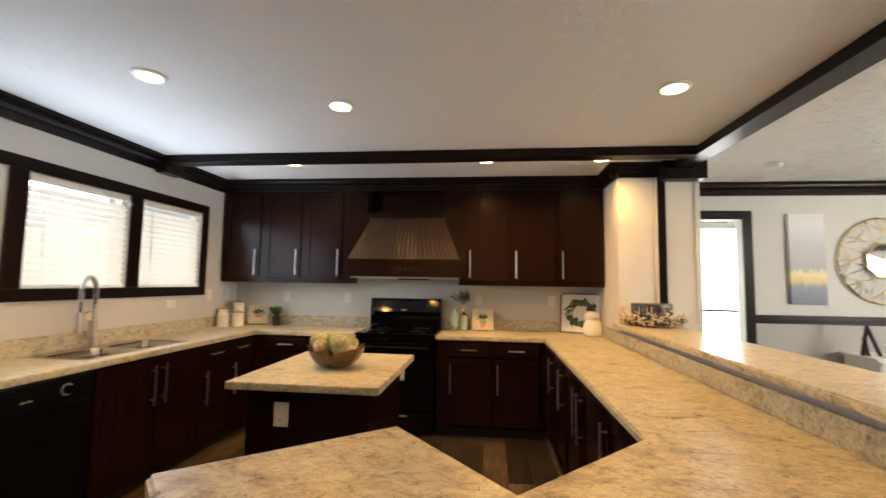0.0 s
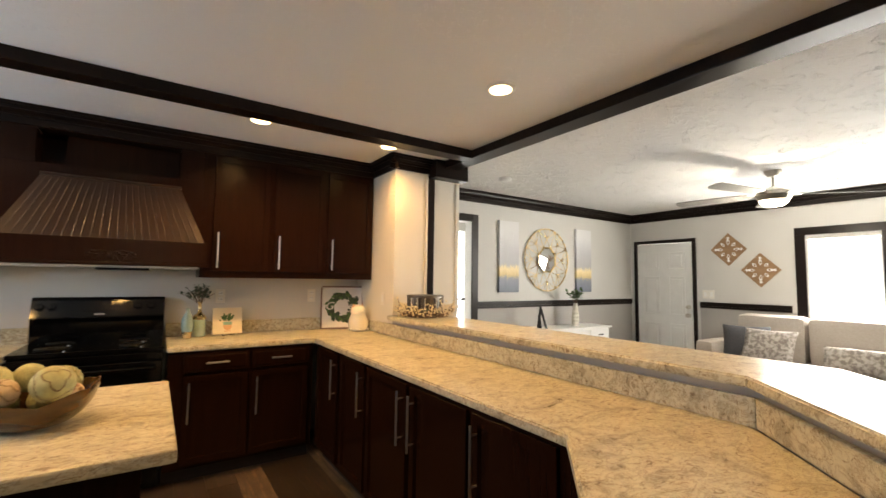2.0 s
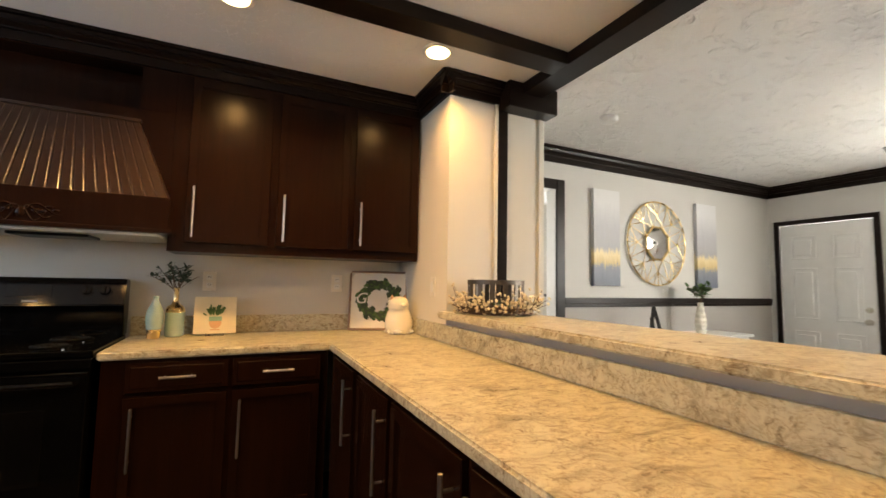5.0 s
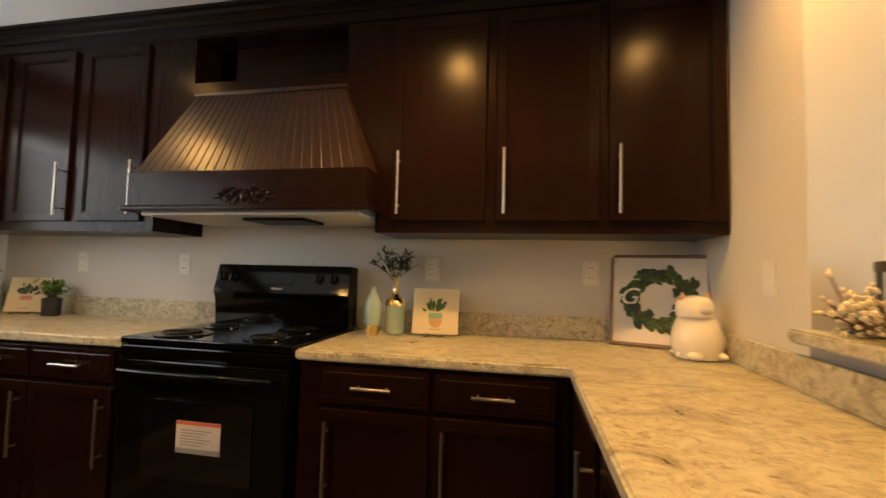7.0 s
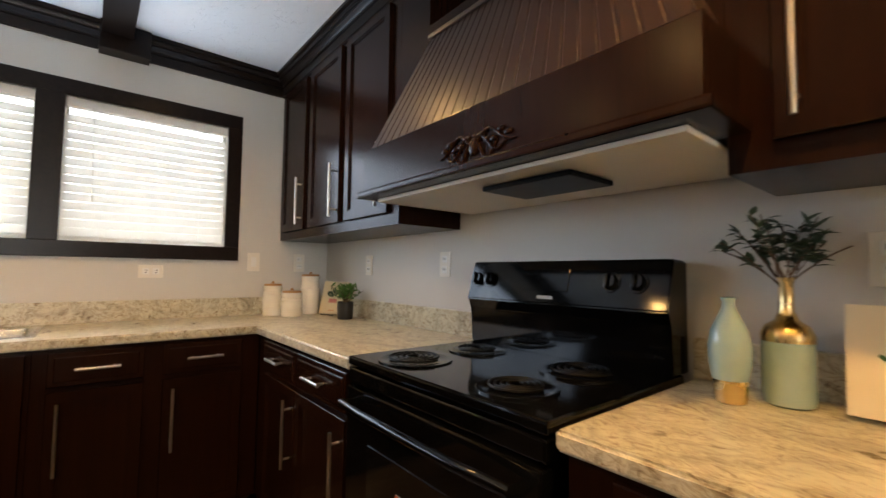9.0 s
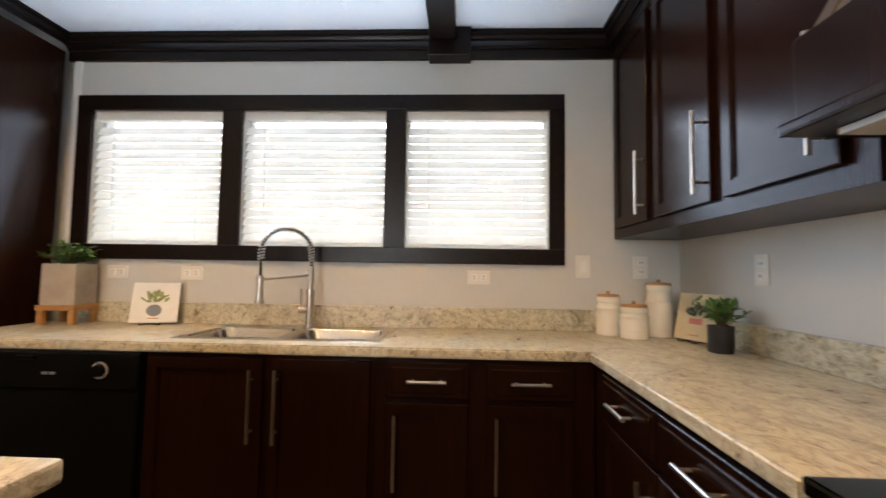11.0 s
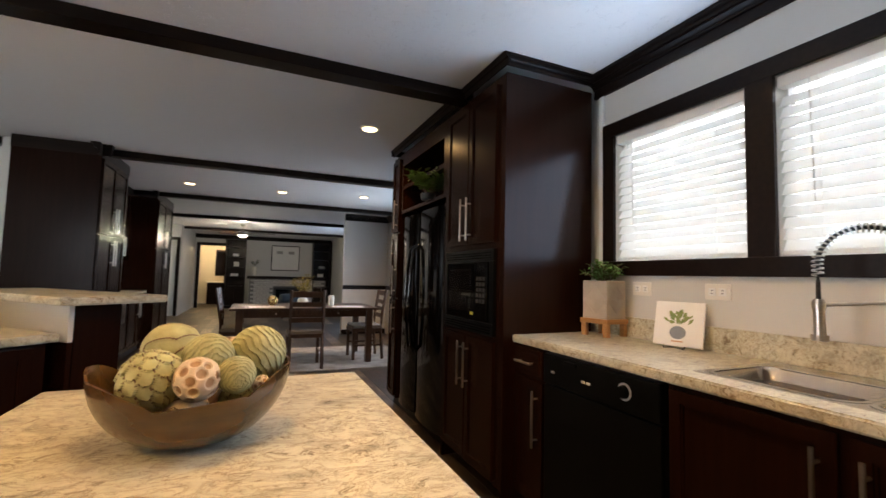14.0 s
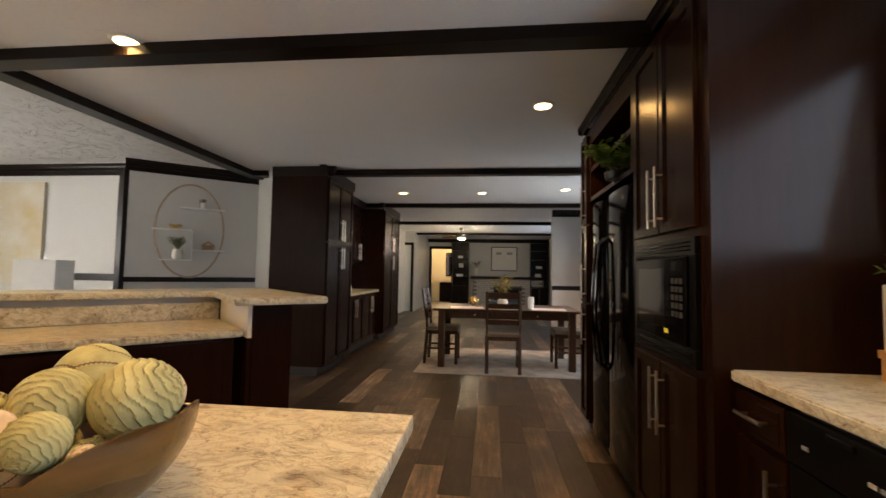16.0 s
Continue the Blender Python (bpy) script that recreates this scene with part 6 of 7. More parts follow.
def ball(kind, r, seed, fine=True):
    """A decorative ball: swirl of ridges, overlapping scales, raised vines, or a pod with sunk holes."""
    rnd = random.Random(seed)
    bm = bmesh.new()
    bmesh.ops.create_uvsphere(bm, u_segments=120 if fine else 40, v_segments=80 if fine else 28, radius=r)
    holes = []
    if kind == "pod":
        for i in range(32):
            zz = 1 - 2 * (i + 0.5) / 32
            aa = i * 2.39996 + rnd.uniform(-0.15, 0.15)
            holes.append((Vector((math.sqrt(1 - zz * zz) * math.cos(aa), math.sqrt(1 - zz * zz) * math.sin(aa), zz)), rnd.uniform(0.19, 0.29)))

    def petal(lat, lon):
        row = lat / math.pi * 8
        for k in (int(row) - 1, int(row)):
            s = (row - k) / 1.75
            c = (lon / (2 * math.pi) * 11 + (0.5 if k % 2 else 0)) % 1 - 0.5
            w = 0.5 if s < 0.45 else 0.5 * math.sqrt(max(0.0, 1 - ((s - 0.45) / 0.55) ** 2))
            if abs(c) < w:
                return 0.02 + 0.10 * s - 0.06 * abs(c), w - abs(c)
        return 0.0, 0.0

    def vine(lat, lon):
        best = 9.0
        for q in range(4):
            best = min(best, abs(lat - math.pi * (0.18 + 0.21 * q) - 0.20 * (2 / math.pi) * math.asin(math.sin(3 * lon + 1.7 * q))))
        return best

    for v in bm.verts:
        n = v.co.normalized()
        lat = math.acos(max(-1, min(1, n.z)))
        lon = math.atan2(n.y, n.x)
        if kind == "swirl":
            f = (lat / math.pi * 14 + 0.25 * math.sin(3 * lon) + 0.18 * math.sin(7 * lon + 5 * lat)) % 1
            k = 1 + 0.045 * (f - 0.5)
        elif kind == "scale":
            k = 0.96 + petal(lat, lon)[0]
        elif kind == "vine":
            k = 1 + (0.022 if vine(lat, lon) < 0.035 else 0)
        else:
            k = 1.01
            for h, hr in holes:
                d = (n - h).length
                if d < hr:
                    k = min(k, 1.01 - 0.15 * (1 - (d / hr) ** 2) ** 0.5)
        v.co = n * r * k
    for f in bm.faces:
        n = f.calc_center_median().normalized()
        lat = math.acos(max(-1, min(1, n.z)))
        lon = math.atan2(n.y, n.x)
        if kind == "scale":
            f.material_index = int(petal(lat, lon)[1] < 0.035)
        elif kind == "vine":
            f.material_index = int(vine(lat, lon) < 0.034)
        elif kind == "pod":
            f.material_index = int(any((n - h).length < hr * 0.8 for h, hr in holes))
    return bm


BALLS = (
    (0.074, 2.465, 1.078, 0.059, "vine", M_BALLG, 60, 20), (0.078, 2.642, 1.052, 0.053, "scale", M_BALLG, 35, 60),
    (-0.008, 2.608, 1.082, 0.047, "swirl", M_BALLG, -78, 200), (-0.098, 2.568, 1.082, 0.056, "swirl", M_BALLG, -60, 120),
    (0.002, 2.684, 1.058, 0.039, "pod", M_BALLC, 10, 30), (-0.061, 2.673, 1.060, 0.034, "swirl", M_BALLG, -70, 190),
    (-0.106, 2.655, 1.034, 0.018, "pod", M_BALLC, 0, 0), (-0.051, 2.480, 1.060, 0.045, "vine", M_BALLC, 40, 70),
    (0.114, 2.570, 1.024, 0.034, "pod", M_BALLC, 30, 10), (0.034, 2.575, 1.010, 0.038, "scale", M_BALLG, 50, 10),
    (-0.076, 2.610, 0.995, 0.045, "scale", M_BALLG, 20, 0), (0.019, 2.650, 0.990, 0.038, "vine", M_BALLC, 0, 0))
NAMES = {"swirl": "sage green decorative ball with carved swirling ridges", "scale": "sage green decorative ball covered in brown-edged petal scales", "pod": "cream pod ball with sunken honeycomb holes", "vine": "pale sage decorative ball with brown zigzag vine lines"}
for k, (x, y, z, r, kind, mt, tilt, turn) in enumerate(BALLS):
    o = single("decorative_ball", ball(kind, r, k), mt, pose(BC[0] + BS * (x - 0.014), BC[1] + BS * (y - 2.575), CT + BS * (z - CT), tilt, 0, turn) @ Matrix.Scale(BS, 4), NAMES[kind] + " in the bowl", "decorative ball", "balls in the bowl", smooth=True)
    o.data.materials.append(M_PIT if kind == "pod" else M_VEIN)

# ---- living room ----


def tall_canvas(m, label):
    t = thing("canvas_painting", m, label, "painting", "tall abstract canvases")
    part("canvas", boxes((-0.165, 0.165, -0.035, 0.0, 0, 0.90), bevel=0.002), M_CANVAS, t)
    return t


YW = WALL_S - 0.0005
tall_canvas(pose(3.98, YW, 1.255), "tall grey abstract canvas with a gold band by the doorway")
tall_canvas(pose(5.44, YW, 1.255), "tall grey abstract canvas with a gold band by the front door")
mir = thing("wall_mirror", pose(4.68, YW - 0.02, 1.69), "round gold wire starburst with an octagonal mirror", "mirror")
bm = bmesh.new()
RO = 0.42
tube(bm, [(RO * math.cos(2 * math.pi * i / 60), 0, RO * math.sin(2 * math.pi * i / 60)) for i in range(61)], 0.008, 6)
part("outer_ring", bm, M_GOLD, mir, smooth=True)
bm = bmesh.new()
P = lambda r, a: Vector((r * math.cos(a), 0, r * math.sin(a)))
for i in range(8):
    a0, am, a1 = (math.pi / 8 + math.pi / 4 * (i + k) for k in (0, 0.5, 1))
    mid = P(0.285, am)
    for q in (P(0.175, a0), P(0.175, a1), P(RO, a0), P(RO, a1), P(RO, am - 0.16), P(RO, am), P(RO, am + 0.16)):
        cyl(bm, mid, q, 0.0036, n=5)
    cyl(bm, P(0.175, a0), P(RO, a0), 0.0036, n=5)
part("wire_lattice", bm, M_GOLD, mir, smooth=True)
bm = bmesh.new()
for i in range(8):
    a0, a1 = math.pi / 8 + math.pi / 4 * i, math.pi / 8 + math.pi / 4 * (i + 1)
    cyl(bm, (0.175 * math.cos(a0), -0.005, 0.175 * math.sin(a0)), (0.175 * math.cos(a1), -0.005, 0.175 * math.sin(a1)), 0.010, n=8)
part("inner_frame", bm, M_GOLD, mir)
bm = bmesh.new()
v = [bm.verts.new((0.172 * math.cos(math.pi / 8 + math.pi / 4 * i), 0, 0.172 * math.sin(math.pi / 8 + math.pi / 4 * i))) for i in range(8)]
c = bm.verts.new((0, -0.012, 0))
for i in range(8):
    bm.faces.new((v[i], c, v[(i + 1) % 8]))
part("mirror_glass", bm, M_MIRROR, mir)

con = thing("console_table", pose(4.86, 4.56, 0.02), "white console cabinet with three drawers against the wall", "console")
part("top", boxes((-0.64, 0.64, -0.20, 0.22, 0.765, 0.79), bevel=0.004), M_WHITE, con)
part("body", boxes((-0.60, 0.60, -0.17, 0.21, 0.30, 0.7645), bevel=0.002), M_WHITE, con)
for i in range(3):
    d = part("drawer", boxes((-0.585 + i * 0.395, -0.205 + i * 0.395, -0.186, -0.1705, 0.62, 0.75), bevel=0.003), M_WHITE, con)
    bm = bmesh.new()
    cyl(bm, (-0.44 + i * 0.395, -0.205, 0.685), (-0.35 + i * 0.395, -0.205, 0.685), 0.008, n=8)
    part("handle", bm, M_IRON, d)
    part("door", boxes((-0.585 + i * 0.395, -0.205 + i * 0.395, -0.186, -0.1705, 0.32, 0.605), bevel=0.003), M_WHITE, con)
for sx in (-1, 1):
    for sy in (-1, 1):
        part("leg", boxes((sx * 0.57 - 0.022, sx * 0.57 + 0.022, sy * 0.16 - 0.0, sy * 0.16 + 0.03, -0.02, 0.2995), bevel=0.002), M_WHITE, con)
vz = thing("faceted_vase", pose(4.99, 4.56, 0.8105), "silver grey ribbed vase with green leaves on the white console", "vase")
part("body", lathe([(0.035, 0.0), (0.05, 0.03), (0.044, 0.05), (0.056, 0.08), (0.048, 0.10), (0.056, 0.13), (0.045, 0.155), (0.048, 0.18), (0.036, 0.21), (0.036, 0.235), (0.026, 0.27), (0.030, 0.30), (0.024, 0.30)], 10), M_CERAM, vz)
lv, s2 = foliage(31, 90, 0.13, 0.19, 0.085, 0.04, 0.30, stems=14)
part("stem", s2, M_STEM, vz)
part("foliage", lv, M_LEAF, vz)
bk = thing("angled_sculpture", pose(4.28, 4.52, 0.8105), "black angular folded sculpture on the white console", "sculpture")
bm = bmesh.new()
for p, q in (((-0.05, 0, 0.0), (0.0, 0, 0.27)), ((0.0, 0, 0.0), (-0.03, 0, 0.17)), ((-0.004, 0, 0.27), (0.10, 0, 0.0))):
    p, q = Vector(p), Vector(q)
    cyl(bm, p, q, 0.02, n=4)
part("body", bm, M_IRON, bk)
sm = thing("smoke_detector", pose(3.27, 4.06, CEIL), "white round smoke detector on the ceiling", "smoke detector")
part("body", lathe([(0.0, -0.0405), (0.045, -0.04), (0.06, -0.03), (0.066, -0.012), (0.066, -0.0005)], 28), M_WHITE, sm, smooth=True)

for y, z in ((3.37, 1.86), (3.01, 1.58)):
    t = thing("carved_wall_panel", pose(WALL_E - 0.001, y, z, 0, 0, -90) @ pose(0, 0, 0, 0, 45, 0), "brown carved diamond wall panel with white cut-outs", "wall art", "carved diamond panels")
    part("panel", boxes((-0.155, 0.155, -0.012, 0.0, -0.155, 0.155), bevel=0.002), M_TAN, t)
    part("rim", boxes((-0.155, 0.155, -0.018, -0.0125, 0.137, 0.155), (-0.155, 0.155, -0.018, -0.0125, -0.155, -0.137), (-0.155, -0.137, -0.018, -0.0125, -0.137, 0.137), (0.137, 0.155, -0.018, -0.0125, -0.137, 0.137), bevel=0.001), M_TAN, t)
    for i in range(8):
        bm = bmesh.new()
        leaf(bm, Vector((0, 0, 0)), Vector((1, 0, 0)), 0.088 if i % 2 else 0.066, 0.04, up=Vector((0, 1, 0)))
        a = i * 45
        part("cut_out", bm, M_WHITE, t, at=pose(0.06 * math.cos(radians(a)), -0.0135, 0.06 * math.sin(radians(a)), 0, -a, 0))
    for sx in (-1, 1):
        for sz in (-1, 1):
            part("cut_out", boxes((sx * 0.108 - 0.014, sx * 0.108 + 0.014, -0.0135, -0.0122, sz * 0.108 - 0.014, sz * 0.108 + 0.014)), M_WHITE, t)


def ceiling_fan(x, y, label, nb=5, turn=12, lit=M_FANLENS, r=0.80, blade=None):
    f = thing("ceiling_fan", pose(x, y, CEIL, 0, 0, turn), label, "ceiling fan")
    part("canopy", lathe([(0.07, -0.0005), (0.07, -0.012), (0.045, -0.055), (0.02, -0.062)], 28), M_NICKEL, f, smooth=True)
    bm = bmesh.new()
    cyl(bm, (0, 0, -0.06), (0, 0, -0.16), 0.012, n=12)
    part("downrod", bm, M_NICKEL, f, smooth=True)
    part("motor_housing", lathe([(0.03, -0.155), (0.07, -0.17), (0.13, -0.20), (0.145, -0.235), (0.13, -0.27), (0.12, -0.285), (0.02, -0.286)], 36), M_NICKEL, f, smooth=True)
    gl = part("glass_bowl", lathe([(0.118, -0.2865), (0.105, -0.31), (0.07, -0.335), (0.02, -0.345)], 32), lit, f, "glowing frosted glass bowl", smooth=True)
    gl.visible_shadow = False
    for i in range(nb):
        bm = bmesh.new()
        box(bm, 0.13, 0.22, -0.018, 0.018, -0.232, -0.226)
        arm = part("blade_iron", bm, M_NICKEL, f, at=pose(0, 0, 0, 0, 0, 360 / nb * i))
        part("blade", prism([(0.20, -0.055), (r - 0.04, -0.068), (r, -0.04), (r, 0.04), (r - 0.04, 0.068), (0.20, 0.055)], -0.004, 0.004), blade or M_WHITE, arm, at=pose(0, 0, -0.222, 10, 0, 0))
    return f


M_BLADE = noisy("silver_blade_paint", (0.20, 0.19, 0.18), (0.26, 0.25, 0.235), rough=(0.3, 0.4), bump=0.0)
ceiling_fan(5.10, 2.33, "brushed nickel ceiling fan with silver blades and a lit glass bowl", turn=25, blade=M_BLADE, r=0.86)
lamp("fan_lamp", "POINT", pose(5.10, 2.33, CEIL - 0.42), 46, (1, 0.95, 0.86))

sofa = thing("sofa", pose(6.10, 2.115, 0, 0, 0, -90), "oatmeal three-seat fabric sofa under the bright window", "sofa")
# local: front faces -y, x runs along the sofa
L = 1.235
part("base", boxes((-L, L, -0.45, 0.40, 0.10, 0.30), bevel=0.02), M_SOFA, sofa)
for s in (-1, 1):
    part("arm", boxes((s * (L - 0.205), s * L, -0.48, 0.36, 0.101, 0.74), bevel=0.07), M_SOFA, sofa, smooth=True)
for i in range(3):
    x = -0.685 + i * 0.685
    part("seat_cushion", boxes((x - 0.34, x + 0.34, -0.50, 0.22, 0.301, 0.52), bevel=0.05), M_SOFA, sofa, smooth=True)
    part("back_cushion", boxes((x - 0.34, x + 0.34, 0.12, 0.40, 0.521, 1.04), bevel=0.08), M_SOFA, sofa, smooth=True)
for s in (-1, 1):
    for y in (-0.40, 0.34):
        part("foot", boxes((s * 1.1 - 0.03, s * 1.1 + 0.03, y - 0.03, y + 0.03, 0, 0.0995), bevel=0.003), M_CHAIR, sofa)


def pillow(m, mat, label, w=0.46, h=0.42):
    bm = bmesh.new()
    n = 14
    g = {}
    for s in (0, 1):
        for i in range(n + 1):
            for j in range(n + 1):
                u, v = i / n * 2 - 1, j / n * 2 - 1
                if s and (i in (0, n) or j in (0, n)):
                    g[s, i, j] = g[0, i, j]
                    continue
                t = 0.09 * ((1 - u ** 4) * (1 - v ** 4)) ** 0.55
                k = 1 - 0.07 * (1 - abs(u)) * abs(v) ** 3
                g[s, i, j] = bm.verts.new((u * w / 2 * (1 - 0.06 * (1 - v * v)), (t if s else -t), v * h / 2 * k))
    for s in (0, 1):
        for i in range(n):
            for j in range(n):
                f = (g[s, i, j], g[s, i + 1, j], g[s, i + 1, j + 1], g[s, i, j + 1])
                bm.faces.new(f[::-1] if s else f)
    return single("throw_pillow", bm, mat, m, label, "pillow", "pillows on the sofa", smooth=True)


pillow(pose(5.88, 2.90, 0.73, -22, 0, -70), M_PILD, "charcoal grey throw pillow at the end of the sofa")
pillow(pose(5.76, 2.66, 0.72, -26, 0, -95), M_PILP, "taupe medallion-patterned throw pillow on the sofa", 0.5, 0.42)
pillow(pose(5.78, 1.92, 0.665, -30, 0, -88), M_PILP, "taupe patterned lumbar pillow on the sofa", 0.6, 0.30)

# south side: painting, side table, lamp, shelf on the angled wall
cp = thing("canvas_painting", pose(5.35, -1.599, 0.98), "large gold and white abstract painting on the grey wall", "painting")
M_GOLDP = noisy("gold_abstract_paint", (0.62, 0.60, 0.55), (0.50, 0.36, 0.12), scale=2.4, rough=(0.5, 0.6), bump=0.1)
part("canvas", boxes((-0.45, 0.45, 0.0, 0.035, 0, 1.28), bevel=0.002), M_GOLDP, cp)
et = thing("end_table", pose(3.85, -0.72, 0), "dark wooden end table under the square lamp", "table")
part("top", boxes((-0.28, 0.28, -0.28, 0.28, 0.57, 0.60), bevel=0.004), M_CHAIR, et)
for sx in (-1, 1):
    for sy in (-1, 1):
        part("leg", boxes((sx * 0.25 - 0.02, sx * 0.25 + 0.02, sy * 0.25 - 0.02, sy * 0.25 + 0.02, 0, 0.5695)), M_CHAIR, et)
tl = thing("table_lamp", pose(3.85, -0.72, 0.6005, 0, 0, 22), "table lamp with a square cream fabric shade, unlit", "lamp")
bm = lathe([(0.07, 0), (0.075, 0.01), (0.03, 0.03), (0.05, 0.12), (0.06, 0.2), (0.03, 0.3), (0.012, 0.34), (0.012, 0.42)], 24)
part("base", bm, M_NICKEL, tl, smooth=True)
part("shade", boxes((-0.17, 0.17, -0.17, 0.17, 0.38, 0.69), bevel=0.004), M_CARDW, tl)
bm = bmesh.new()
cyl(bm, (0, 0, 0.69), (0, 0, 0.725), 0.006, n=8)
part("finial", bm, M_NICKEL, tl)

SHM = pose(3.07, -1.735, 1.68, 0, 0, math.degrees(math.atan2(0.93, 1.2)))
osf = thing("oval_wall_shelf", SHM, "oval pale wood ring shelf with four small ledges", "wall shelf")
bm = bmesh.new()
tube(bm, [(0.36 * math.cos(2 * math.pi * i / 64), 0.05, 0.56 * math.sin(2 * math.pi * i / 64)) for i in range(65)], 0.011, 8)
M_PALEW = wood("pale_ring_wood", (0.36, 0.27, 0.18), (0.46, 0.36, 0.25), axis=0)
part("ring", bm, M_PALEW, osf, smooth=True)
for a, b, z in ((-0.36, 0.12, 0.27), (-0.02, 0.385, 0.005), (-0.02, 0.30, -0.355), (-0.385, -0.03, -0.235)):
    part("ledge", boxes((a, b, 0.005, 0.125, z - 0.008, z + 0.008), bevel=0.001), M_WHITE, osf)
part("divider", boxes((-0.028, -0.0205, 0.006, 0.124, -0.363, -0.003)), M_WHITE, osf)


def on_shelf(u, z):
    return SHM @ pose(u, 0.065, z + 0.0085)


plant("potted_plant", on_shelf(-0.12, 0.27), lathe([(0.03, 0), (0.036, 0.005), (0.04, 0.07), (0.034, 0.07), (0.01, 0.06)], 20), M_CERAM, 41, 60, 0.05, 0.05, 0.02, 0.01, 0.065, "tiny succulent in a white pot on the top ledge", stems=10)
plant("potted_plant", on_shelf(0.12, -0.355), lathe([(0.045, 0), (0.06, 0.03), (0.06, 0.08), (0.045, 0.12), (0.04, 0.12), (0.01, 0.11)], 24), M_CERAM, 42, 200, 0.13, 0.14, 0.045, 0.015, 0.12, "leafy plant in a round white pot on the lower ledge", stems=24)
bm = lathe([(0.03, 0), (0.06, 0.02), (0.075, 0.05), (0.07, 0.052), (0.055, 0.028), (0.01, 0.012)], 24)
single("trinket_bowl", bm, M_GOLD, on_shelf(0.15, 0.005), "small gold bowl on the middle ledge", "bowl", smooth=True)
bm = bmesh.new()
tube(bm, [(-0.06, 0, 0.005), (-0.065, 0, 0.05), (0, 0, 0.10), (0.065, 0, 0.05), (0.06, 0, 0.005)], 0.012, 8)
single("arched_ornament", bm, M_OAK, on_shelf(-0.2, -0.235), "arched brown wooden ornament on the side ledge", "ornament", smooth=True)
single("bookend_block", boxes((-0.05, 0.05, -0.03, 0.03, 0, 0.06), bevel=0.008), M_TAN, on_shelf(-0.2, -0.235) @ pose(0, 0.0, 0), "small tan block inside the arched ornament", "ornament")
wall_plate(pose(2.25, -2.1795, 1.18, 0, 0, 180), "white duplex outlet on the grey wall end")

# ---- dining area ----
rug = single("dining_rug", boxes((-2.25, 0.34, -3.9, -2.13, 0.001, 0.010), bevel=0.003), M_RUG, pose(0, 0, 0), "worn grey patterned rug under the dining table", "rug")
tbl = thing("dining_table", pose(-0.79, -2.92, 0.010), "dark walnut dining table with square legs on the grey rug", "table")
part("tabletop", boxes((-0.945, 0.945, -0.50, 0.50, 0.725, 0.755), bevel=0.004), M_CHAIR, tbl)
part("apron", boxes((-0.82, 0.82, 0.40, 0.42, 0.63, 0.7245), (-0.82, 0.82, -0.42, -0.40, 0.63, 0.7245), (-0.82, -0.80, -0.40, 0.40, 0.63, 0.7245), (0.80, 0.82, -0.40, 0.40, 0.63, 0.7245)), M_CHAIR, tbl)
for sx in (-1, 1):
    for sy in (-1, 1):
        part("leg", boxes((sx * 0.83 - 0.042, sx * 0.83 + 0.042, sy * 0.43 - 0.042, sy * 0.43 + 0.042, 0, 0.7245), bevel=0.003), M_CHAIR, tbl)
for x in (-0.4, 0.4):
    d = part("drawer", boxes((x - 0.2, x + 0.2, 0.4205, 0.432, 0.645, 0.715), bevel=0.002), M_CHAIR, tbl)
    part("knob", lathe([(0.006, 0), (0.012, 0.012), (0.008, 0.02)], 12), M_NICKEL, d, at=pose(x, 0.4325, 0.68, -90))


def chair_proto():
    c = thing("dining_chair", pose(0, 0, 0), "walnut ladder-back dining chair with a taupe padded seat", "chair", "chairs round the table")
    part("seat", boxes((-0.22, 0.22, -0.21, 0.21, 0.445, 0.49), bevel=0.015), M_SEAT, c)
    part("seat_frame", boxes((-0.22, 0.22, -0.215, 0.21, 0.395, 0.4445), bevel=0.004), M_CHAIR, c)
    for s in (-1, 1):
        part("leg", boxes((s * 0.198 - 0.02, s * 0.198 + 0.02, -0.212, -0.172, 0, 0.3945), bevel=0.003), M_CHAIR, c)
        bm = bmesh.new()
        tube(bm, [(s * 0.2, 0.235, 0.0), (s * 0.2, 0.20, 0.42), (s * 0.2, 0.215, 0.65), (s * 0.2, 0.27, 1.0)], 0.022, 4)
        part("back_post", bm, M_CHAIR, c)
    for z, y in ((0.62, 0.212), (0.72, 0.226), (0.82, 0.242), (0.94, 0.260)):
        part("back_slat", boxes((-0.19, 0.19, y - 0.008, y + 0.008, z - 0.03, z + (0.045 if z > 0.9 else 0.03)), bevel=0.003), M_CHAIR, c)
    for s in (-1, 1):
        part("stretcher", boxes((s * 0.198 - 0.009, s * 0.198 + 0.009, -0.17, 0.20, 0.19, 0.215)), M_CHAIR, c)
    return c


ch = chair_proto()
ch.matrix_basis = pose(-0.75, -2.43, 0.010, 0, 0, 0)
copy_thing(ch, pose(0.05, -2.85, 0.010, 0, 0, -90))
copy_thing(ch, pose(-1.64, -2.85, 0.010, 0, 0, 90))
for x, r in ((-0.28, 3), (-1.35, -4)):
    single("placemat", boxes((-0.22, 0.22, -0.15, 0.15, 0, 0.004), bevel=0.001), M_CARDW, pose(x, -2.66, 0.7655, 0, 0, r), "white paper placemat on the walnut table", "placemat", "placemats on the table")
single("pillar_candle", lathe([(0.04, 0), (0.042, 0.004), (0.042, 0.15), (0.038, 0.155), (0.01, 0.15)], 24), M_CARDW, pose(-1.13, -2.75, 0.7655), "white pillar candle on the dining table", "candle", smooth=True)
vy = thing("flower_vase", pose(-0.76, -2.95, 0.7655), "round white vase with yellow flowering stems on the table", "vase")
